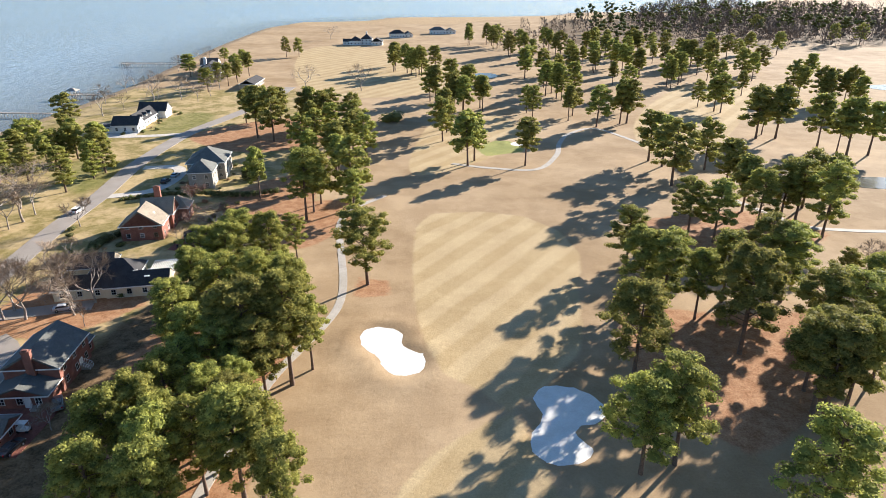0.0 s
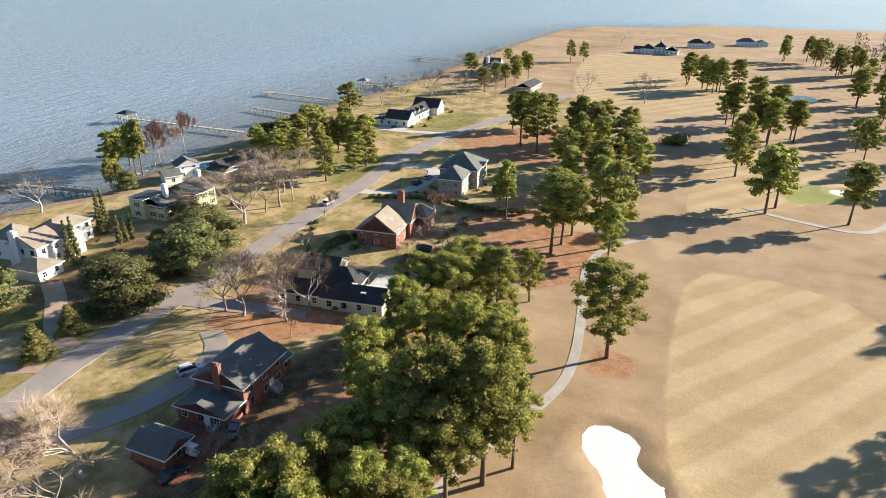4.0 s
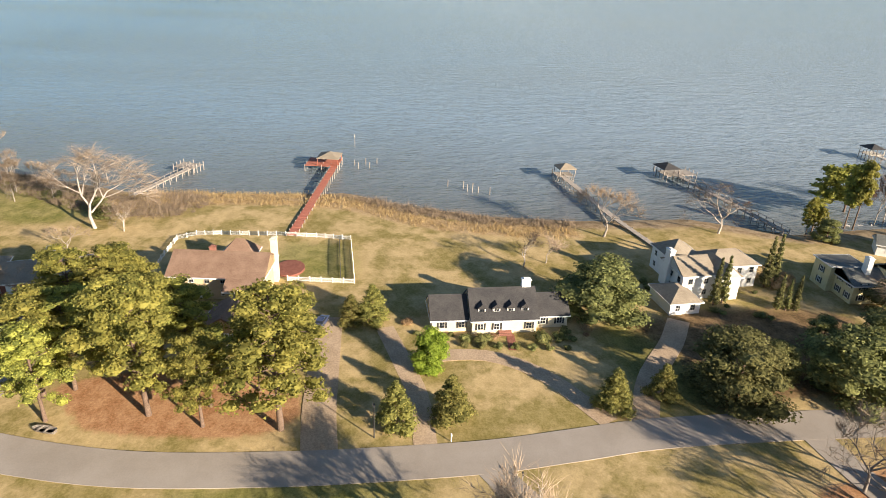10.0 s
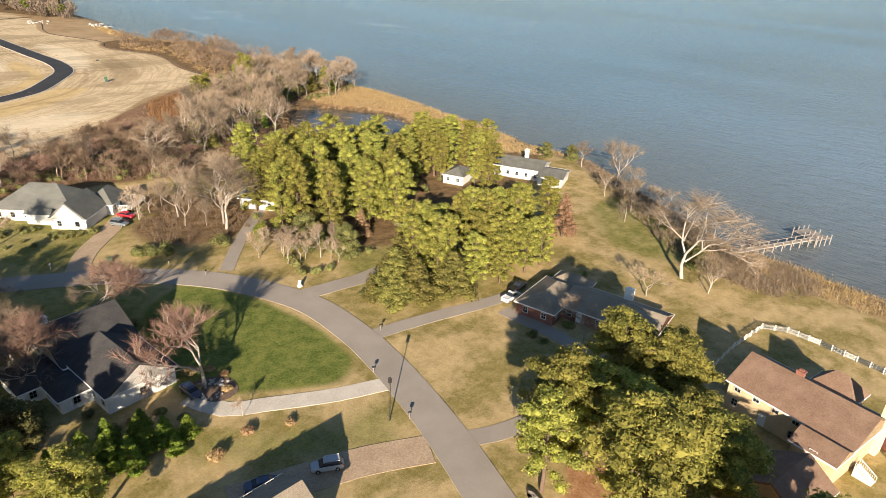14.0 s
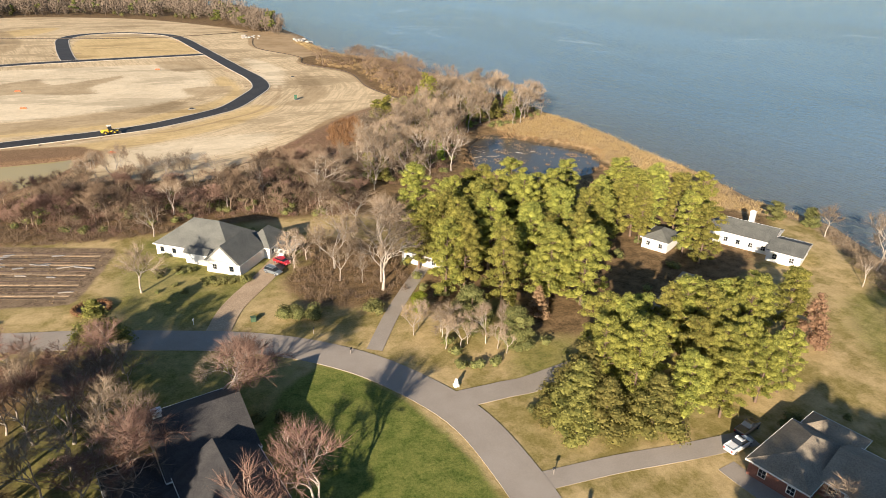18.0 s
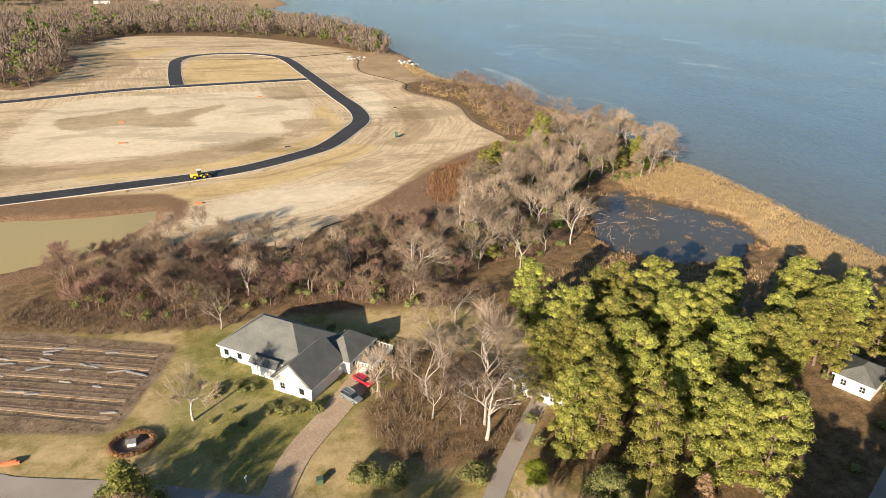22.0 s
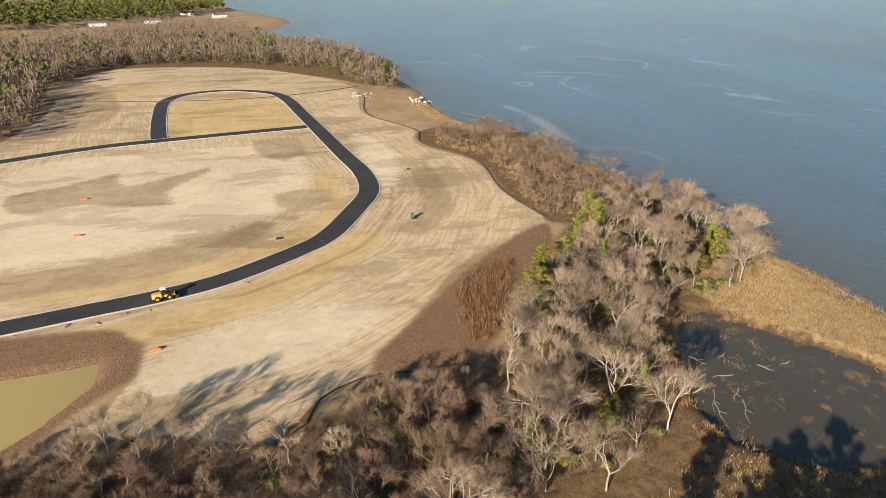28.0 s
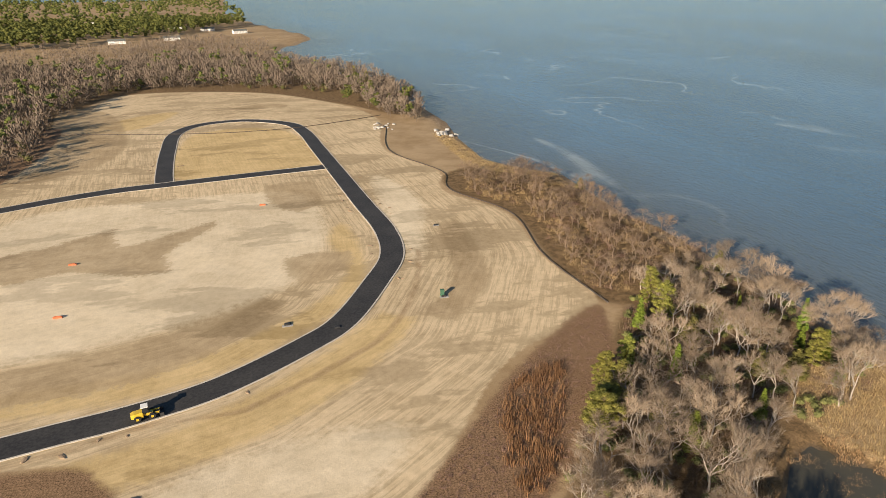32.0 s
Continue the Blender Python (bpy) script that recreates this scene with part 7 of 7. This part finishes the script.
def thick_wood(key, poly, n, seed, lo, hi, label, gap=2.6, wide=1.0, mats=()):
    """Crowded small trees that nobody could count, joined into one mesh."""
    r, source = random.Random(seed), []
    for ob in kinds[key]:
        for slot, o in enumerate(ob.children):
            co, vi, lt = np.empty(len(o.data.vertices) * 3, np.float32), np.empty(len(o.data.loops), np.int32), np.empty(len(o.data.polygons), np.int32)
            o.data.vertices.foreach_get("co", co)
            o.data.loops.foreach_get("vertex_index", vi)
            o.data.polygons.foreach_get("loop_total", lt)
            source.append((co.reshape(-1, 3), vi, lt, np.full(len(lt), slot, np.int32)))
    V, L, T, S, base = [], [], [], [], 0
    for x, y in scatter(poly, n, seed):
        x, y = float(x), float(y)
        if any((x - a) ** 2 + (y - b) ** 2 < gap * gap for a, b in stood):
            continue
        stood.append((x, y))
        h = r.uniform(lo, hi)
        k, s, a = h / HIGH[key.replace("_far", "")] * wide * r.uniform(.9, 1.12), h / HIGH[key.replace("_far", "")], r.uniform(0, 6.28)
        z0, ca, sa = ground_z(x, y) - .05, math.cos(a), math.sin(a)
        pick = 2 * r.randrange(len(kinds[key]))
        for co, vi, lt, sl in source[pick:pick + 2]:
            V.append(np.stack([x + k * (ca * co[:, 0] - sa * co[:, 1]), y + k * (sa * co[:, 0] + ca * co[:, 1]), z0 + s * co[:, 2]], 1))
            L.append(vi + base)
            T.append(lt)
            S.append(sl)
            base += len(co)
    V, L, T, S = np.concatenate(V), np.concatenate(L), np.concatenate(T), np.concatenate(S)
    me = bpy.data.meshes.new("thicket")
    me.vertices.add(len(V))
    me.vertices.foreach_set("co", V.ravel())
    me.loops.add(len(L))
    me.loops.foreach_set("vertex_index", L)
    me.polygons.add(len(T))
    me.polygons.foreach_set("loop_start", np.concatenate([[0], np.cumsum(T)[:-1]]))
    for m in mats or [o.data.materials[0] for o in kinds[key][0].children]:
        me.materials.append(m)
    me.polygons.foreach_set("material_index", S)
    me.update(calc_edges=True)
    return tagged(new("thicket", me), label, "woodland", kind="stuff")


M["dull_bark"] = surface("dull_bark", (0.15, 0.105, 0.072), (0.30, 0.222, 0.16), 0.15, 0.95, 2.0, 0.4)
M["dull_twig"] = surface("dull_twig", (0.12, 0.08, 0.052), (0.255, 0.178, 0.115), 0.12, 0.95, 2.0, 0.4)
GROVE_LANE = [(-165, 229, 13), (-155, 230, 14), (-134, 217, 17), (-173, 230, 12), (-154, 256, 13), (-131, 240, 18), (-132, 233, 15), (-166, 235, 12)]
THICKET = [(-46, -168), (-60, -158), (-84, -163), (-108, -158), (-130, -150), (-142, -176), (-140, -206), (-112, -208), (-98, -192), (-66, -200), (-48, -204), (-34, -198), (-36, -182)]
BLUFF = [(-142, -176), (-170, -172), (-186, -196), (-206, -226), (-240, -232), (-262, -256), (-262, -300), (-240, -318), (-210, -300), (-185, -262), (-160, -236), (-146, -210)]
STRIP = [(-206, -305), (-203, -345), (-206, -392), (-190, -430), (-205, -462), (-245, -445), (-254, -380), (-262, -310)]
put("bare", [(-62, -204, 13), (-68, -202, 14), (-75, -200, 12), (-82, -198, 13), (-90, -195, 14), (-97, -192, 12), (-58, -200, 12), (-86, -192, 13)], "bare trees of the thicket", 1.1, 2.5)
thick_wood("bare", THICKET, 150, 1, 6, 11, "crowded leafless trees of the brown thicket", 2.6, 1.25, (M["dull_bark"], M["dull_twig"]))
thick_wood("red", THICKET, 70, 2, 6, 10, "crowded red-budded trees of the thicket", 2.6, 1.3, (M["dull_bark"], M["red_twig"]))
wood("cedar", BLUFF, 12, 35, 5, 10, "cedars on the bluff", 5, 1.2)
wood("ivy", BLUFF, 26, 33, 6, 12, "ivy-clad trees on the bluff", 6, 1.0)
wood("ivy", THICKET, 8, 34, 4, 7, "ivy-clad trees of the thicket", 6, 1.2)
put("pine", [(-168.5, -235, 15), (-173, -241, 12.5), (-205.2, -279, 13)], "pines on the bluff", 1.35)
wood("bare", BLUFF, 125, 3, 10, 17, "bare trees on the bluff", 3.4, 1.15)
wood("pine", BLUFF, 5, 4, 9, 14, "pines on the bluff")
thick_wood("bare_far", STRIP, 150, 5, 6, 12, "crowded leafless trees on the shore bank", 2.8, 1.2, (M["dull_bark"], M["dull_twig"]))
wood("cedar", STRIP, 8, 36, 4, 7, "cedars on the shore bank", 5, 1.2)
wood("full_pine", [(-138, -84), (-150, -72), (-172, -82), (-200, -96), (-214, -112), (-190, -134), (-150, -138), (-134, -120), (-130, -98)], 30, 6, 16, 20, "pines of the waterside wood", 4.2)
wood("full_pine", [(-143, -46), (-170, -44), (-196, -50), (-192, -60), (-150, -66)], 10, 7, 13, 17, "pines of the waterside wood", 4.0)
wood("bare", [(-104, -104), (-128, -100), (-132, -124), (-112, -140), (-104, -128)], 14, 8, 6, 11, "bare trees beside the drive")
wood("bare", [(-126, -68), (-140, -66), (-142, -78), (-128, -92), (-118, -86)], 22, 9, 6, 10, "bare saplings at the corner", 2.0)
wood("oak", [(-126, -72), (-140, -70), (-142, -82), (-130, -90)], 13, 10, 7, 11, "evergreens at the corner", 3.0)
wood("bare", [(-205, -20), (-232, -30), (-250, -70), (-240, -80), (-215, -55)], 14, 11, 6, 12, "bare trees on the river bank")
wood("bare", [(-62, -58), (-70, -50), (-68, -88), (-52, -92), (-48, -60)], 12, 12, 8, 13, "bare trees round the white house")
wood("red", [(-58, -58), (-66, -56), (-72, -72), (-64, -96), (-46, -98), (-44, -66)], 16, 24, 10, 14, "red-budded trees round the white house", 3.0, 1.25)
wood("pine", [(-30, 118), (-42, 148), (-54, 130), (-53, 100), (-50, 64), (-28, 62), (-30, 92)], 14, 13, 15, 20, "pines between houses and course", 4.5)
put("full_pine", GROVE_LANE, "pines by the houses", 1.3, 2.5)
wood("bare", [(-130, 160), (-128, 200), (-140, 200), (-142, 165)], 3, 14, 12, 16, "bare trees by the houses", 6)
wood("pine", [(-190, 230), (-150, 240), (-145, 275), (-185, 275)], 10, 15, 10, 15, "pines by the houses", 5)
wood("bare", [(-200, 330), (-150, 360), (-140, 420), (-150, 520), (-200, 560), (-205, 400)], 30, 16, 9, 15, "bare trees up the shore", 6)
wood("pine", [(-170, 330), (-130, 360), (-120, 430), (-140, 540), (-180, 540)], 14, 17, 13, 18, "pines up the shore", 7)
wood("pine", [(40, 340), (110, 330), (220, 420), (260, 560), (180, 640), (90, 600), (50, 450)], 46, 18, 14, 19, "pines on the golf course", 9)
wood("pine", [(-70, 205), (-36, 215), (-30, 300), (-60, 330), (-75, 260)], 16, 19, 15, 19, "pines between houses and course", 6)
wood("pine", [(95, 150), (60, 150), (50, 110), (75, 95), (110, 120)], 10, 20, 14, 19, "pines on the golf course", 6)

# joined low growth, too fine to count
def blades(places, seed, lo, hi, per, spread, width):
    rng = np.random.default_rng(seed)
    V, Fc = [], []
    for x, y in places:
        z = ground_z(x, y)
        for _ in range(per):
            a, b = x + rng.normal() * spread, y + rng.normal() * spread
            h, t = rng.uniform(lo, hi), rng.uniform(0, 6.28)
            k = len(V)
            V += [(a + width * math.cos(t), b + width * math.sin(t), z - .1), (a - width * math.cos(t), b - width * math.sin(t), z - .1), (a + rng.normal() * .25, b + rng.normal() * .25, z + h)]
            Fc.append((k, k + 1, k + 2))
    return V, Fc


def brush(places, seed, lo, hi, twigs=26, width=.035):
    """Low leafless scrub: sprays of twigs."""
    rng = np.random.default_rng(seed)
    V, Fc = [], []
    for x, y in places:
        z, s = ground_z(x, y), rng.uniform(lo, hi)
        for _ in range(twigs):
            d = rng.normal(size=3) * np.array([.75, .75, .45]) + np.array([0, 0, .75])
            d *= s * rng.uniform(.5, 1.0) / np.linalg.norm(d)
            o = rng.normal(size=2) * .3 * s
            t, k = rng.uniform(0, 6.28), len(V)
            V += [(x + o[0] + width * math.cos(t), y + o[1] + width * math.sin(t), z), (x + o[0] - width * math.cos(t), y + o[1] - width * math.sin(t), z), (x + o[0] + d[0], y + o[1] + d[1], z + d[2])]
            Fc.append((k, k + 1, k + 2))
    return V, Fc


def stuff(name, label, category, mesh, mat):
    return tagged(mesh_part(name, *mesh, mat), label, category, kind="stuff")


stuff("reed_bed", "tall tan winter reeds along the shore", "reeds", blades(np.concatenate([scatter(p, n, 40 + i, .2) for i, (p, n) in enumerate(zip(Z["reed"][:3], (650, 1500, 500)))]), 1, .4, 1.15, 22, 1.3, .06), M["reeds"])
mrng = np.random.default_rng(50)
heads = scatter([(-196, -215), (-220, -226), (-242, -190), (-236, -166), (-205, -156), (-182, -172)], 130, 50, -2.5)
stuff("marsh_grass", "tan tussocks standing in the marsh pond", "reeds", blades(np.concatenate([h + mrng.normal(size=(mrng.integers(2, 14), 2)) * mrng.uniform(.5, 2.2) for h in heads]), 2, .4, 1.2, 12, .4, .08), M["reeds"])
for i, (x, y, a, L) in enumerate(((-197, -197, .3, 7), (-203.5, -195, -.1, 6), (-195, -191, .9, 9), (-199, -186, 1.0, 8), (-201, -190, .7, 6), (-212, -197, 2.0, 4), (-208, -204, .5, 5), (-192, -187, 1.2, 7), (-221, -196, .2, 4), (-198, -205, 1.9, 5))):
    V, Fc = [], []
    tube(V, Fc, [(0, 0, 0), (.35 * L, .3, .12), (.7 * L, -.1, .22), (L, .4, .1)], [.14, .12, .09, .03], 6)
    tube(V, Fc, [(.5 * L, .1, .15), (.62 * L, .9, .5), (.7 * L, 1.5, .6)], [.08, .06, .02], 4)
    lg = mesh_part("fallen_log", V, Fc, M["pile"], None, "fallen bleached log lying in the dark marsh water")
    tagged(lg, category="log", group="logs in the marsh")
    lg.matrix_basis = Matrix.Translation((x, y, -1.42)) @ Matrix.Rotation(a, 4, "Z")
stuff("scrub", "leafless brown scrub under the trees", "scrub", brush(np.concatenate([scatter(THICKET, 1000, 51), scatter(BLUFF, 800, 52), scatter([(-104, -104), (-128, -100), (-132, -124), (-112, -140), (-104, -128)], 170, 67)]), 3, 1.0, 3.0, 34, .045), M["scrub_twig"])
stuff("scrub", "leafless reddish scrub at the edge of the thicket", "scrub", brush(np.concatenate([scatter(THICKET, 420, 54), scatter(STRIP, 150, 53), scatter(BLUFF, 160, 66)]), 4, 1.6, 4.2, 42, .05), M["red_twig"])
stuff("scrub", "dry tan brush along the shore bank", "scrub", brush(scatter(STRIP, 700, 68), 14, 1.2, 3.4, 36, .045), M["reeds"])
stuff("scrub", "dry brown scrub along the river bank", "scrub", brush(np.concatenate([scatter([(-204, -18), (-222, -14), (-248, -62), (-262, -96), (-244, -84), (-222, -50)], 300, 55), scatter([(-205, -20), (-226, -14), (-226, 6), (-206, 6)], 260, 56), scatter([(-226, 40), (-205, 70), (-196, 110), (-205, 118), (-212, 85), (-228, 52)], 260, 57)]), 5, 1.2, 3.2, 40, .045), M["twig"])
stuff("scrub", "dark evergreen undergrowth in the wood", "undergrowth", tufts([(float(x), float(y), ground_z(x, y) + .6, 1.4, .8) for x, y in np.concatenate([scatter(BLUFF, 300, 58), scatter(THICKET, 130, 59), scatter([(-126, -70), (-200, -85), (-205, -120), (-140, -130)], 60, 60)])], 60, .25, 9, core=.8), M["leaves"])
stuff("reed_bed", "rust-brown dead reeds on the cleared slope", "reeds", blades(scatter([(-175, -271), (-158.4, -265.9), (-149.1, -251.2), (-144, -233), (-146, -221), (-153, -226), (-163, -241)], 300, 62, .2), 12, .7, 2.2, 14, .6, .09), M["rust_reeds"])
stuff("dry_stalks", "dry stalks and weeds standing in the vegetable plot", "weeds", brush(scatter(Z["garden"][0], 900, 84, .4), 15, .2, .8, 12, .03), M["scrub_twig"])
stuff("dry_stalks", "pale dead grass between the garden rows", "weeds", brush(scatter(Z["garden"][0], 420, 85, .4), 16, .15, .6, 12, .03), M["reeds"])
stuff("scrub", "brown scrub between the garden and the thicket", "scrub", brush(scatter([(-30, -184), (-26, -172), (-48, -160), (-70, -156), (-86, -160), (-60, -168), (-46, -174)], 260, 86, .2), 17, .9, 2.4, 30, .04), M["scrub_twig"])
stuff("marsh_grass", "flattened brown grass in the shade beside the marsh", "grass", blades(scatter([(-138, -150), (-180, -172), (-205, -157), (-240, -150), (-238, -128), (-190, -138), (-150, -143)], 620, 87, .2), 18, .4, 1.1, 12, 1.1, .07), M["reeds"])
stuff("mown_stubble", "brown broken brush on the cleared slope", "brush", brush(scatter(Z["mud"][1], 900, 61, .3), 6, .4, 1.1, 12, .05), M["red_twig"])


def far_wood(poly, n, seed, lo, hi, twigs, dens=1.0):
    rng = np.random.default_rng(seed)
    V, Fc = [], []
    for x, y in scatter(poly, n, seed):
        h = rng.uniform(lo, hi)
        tube(V, Fc, [(x, y, -.2), (x + rng.normal() * .3, y + rng.normal() * .3, h * .8)], [.16, .05], 3)
        for _ in range(twigs):
            q = rng.uniform(.2, 1.0)
            a, r = rng.uniform(0, 6.28), h * .34 * math.sqrt(max(0, 1 - ((q - .6) / .45) ** 2)) * rng.uniform(.2, 1.1)
            w, k = rng.uniform(.1, .3), len(V)
            e = (x + r * math.cos(a), y + r * math.sin(a), h * q)
            V += [(x + .6 * r * math.cos(a), y + .6 * r * math.sin(a), h * q * .8), (e[0] + rng.normal() * .5, e[1] + rng.normal() * .5, e[2] + .5), (e[0] + w, e[1] - w, e[2] - .5)]
            Fc.append((k, k + 1, k + 2))
    return V, Fc


def far_pines(poly, n, seed, lo, hi, per=30):
    rng = np.random.default_rng(seed)
    clumps, V, Fc = [], [], []
    for x, y in scatter(poly, n, seed):
        h = rng.uniform(lo, hi)
        for _ in range(7):
            q = rng.uniform(.45, 1)
            clumps.append((x + rng.normal() * h * .1, y + rng.normal() * h * .1, h * q, h * .13, .7))
    return tufts(clumps, per, .9, seed, core=.85)


FARWOOD = [(-200, -650), (-180, -720), (-90, -800), (40, -822), (68, -700), (60, -650), (40, -530), (48, -500), (150, -480), (300, -520), (300, -960), (80, -1080), (-90, -1060), (-208, -830)]
stuff("far_wood", "wide belt of bare winter woodland", "woodland", far_wood(FARWOOD, 2400, 70, 11, 19, 60), M["far_twig"])
stuff("far_scrub", "dark evergreen understory of the far belt", "woodland", tufts([(float(x), float(y), 2.2, 2.6, 1.0) for x, y in scatter(FARWOOD, 520, 71)], 20, .7, 10, core=.8), M["leaves"])
stuff("far_pines", "dark pines scattered through the bare belt", "woodland", far_pines(FARWOOD, 150, 78, 12, 20, 5), M["far_needles"])
stuff("far_pines", "pines and cedars on the far river bank", "woodland", far_pines([(-205, -600), (-170, -640), (-150, -720), (-180, -800), (-216, -700)], 22, 79, 9, 15, 12), M["far_needles"])
stuff("far_wood", "bare trees on the far river bank", "woodland", far_wood([(-205, -600), (-180, -640), (-170, -720), (-206, -800), (-222, -700)], 140, 72, 9, 15, 60), M["far_twig"])


stuff("far_pines", "distant pines beyond the bare wood", "woodland", far_pines([(620, -1260), (310, -1330), (215, -1345), (205, -1430), (110, -1500), (50, -1640), (-40, -1880), (160, -1990), (620, -1760)], 1700, 73, 13, 31, 3), M["far_needles"])
stuff("far_pines", "distant forest reaching to the horizon", "woodland", far_pines([(-40, -1880), (160, -1990), (620, -1760), (1600, -2200), (1500, -3700), (320, -3900), (60, -2600)], 900, 83, 26, 44, 1.2), M["far_needles"])
stuff("far_wood", "bare woodland on the far point", "woodland", far_wood([(-50, -1130), (100, -1160), (330, -1000), (460, -1280), (180, -1310), (110, -1420), (0, -1440), (-90, -1300)], 520, 80, 10, 16, 30), M["far_twig"])
stuff("far_wood", "distant bare trees round the fields", "woodland", far_wood([(-60, -1130), (100, -1160), (90, -1380), (-20, -1330), (-90, -1200)], 160, 74, 8, 13, 40), M["far_twig"])
stuff("far_pines", "distant pine wood behind the golf course", "woodland", far_pines([(160, 640), (330, 700), (480, 640), (760, 900), (420, 1120), (200, 1000)], 330, 75, 10, 24, 3), M["far_needles"])
stuff("far_wood", "distant winter forest behind the golf course", "woodland", far_wood([(225, 735), (420, 650), (720, 1080), (560, 1290), (360, 1180)], 900, 77, 13, 20, 40), M["far_twig"])
stuff("far_wood", "distant bare trees behind the golf course", "woodland", far_wood([(60, 600), (200, 640), (420, 700), (430, 1050), (200, 1000), (60, 800)], 260, 76, 9, 15, 45), M["far_twig"])

LANES = [(spline(ROAD, step=4), 4.8)] + [(spline(line, step=3), wide / 2 + 1) for _, wide, line, _ in DRIVES]
def open_ground(x, y):
    """Clear of houses, roads, drives and trees."""
    for back, blocks in FOOTPRINTS:
        p = back @ Vector((x, y, 0))
        if any(b[0] - 1.3 < p.x < b[1] + 1.3 and b[2] - 1.3 < p.y < b[3] + 1.3 for b in blocks):
            return False
    return all(np.hypot(c[:, 0] - x, c[:, 1] - y).min() > w for c, w in LANES)


YARDS = [[(-136, 66), (-148, 60), (-152, 100), (-138, 104)], [(-146, 112), (-166, 116), (-172, 150), (-150, 152)], [(-142, 160), (-172, 160), (-178, 190), (-144, 190)], [(-64, 160), (-98, 142), (-102, 200), (-66, 206)], [(-68, 212), (-100, 216), (-98, 256), (-74, 250)],
         [(-70, -40), (-96, -40), (-96, -70), (-66, -66)], [(-148, -2), (-176, -4), (-180, -34), (-150, -36)], [(-74, -118), (-108, -118), (-112, -146), (-76, -150)], [(-140, 298), (-170, 300), (-170, 350), (-142, 352)]]
for i, yard in enumerate(YARDS):
    r = random.Random(200 + i)
    spots = []
    for x, y in scatter(yard, 40, 200 + i, .5):
        if open_ground(float(x), float(y)):
            spots.append((float(x), float(y), r.uniform(.8, 1.8)))
    put("bush", spots[:15], "garden shrubs", 1.1, 1.6)
    put("dry_bush", spots[15:23], "dry garden shrubs", 1.2, 1.6)

for obs in kinds.values():
    for ob in obs:
        for o in [*ob.children_recursive, ob]:
            bpy.data.objects.remove(o)
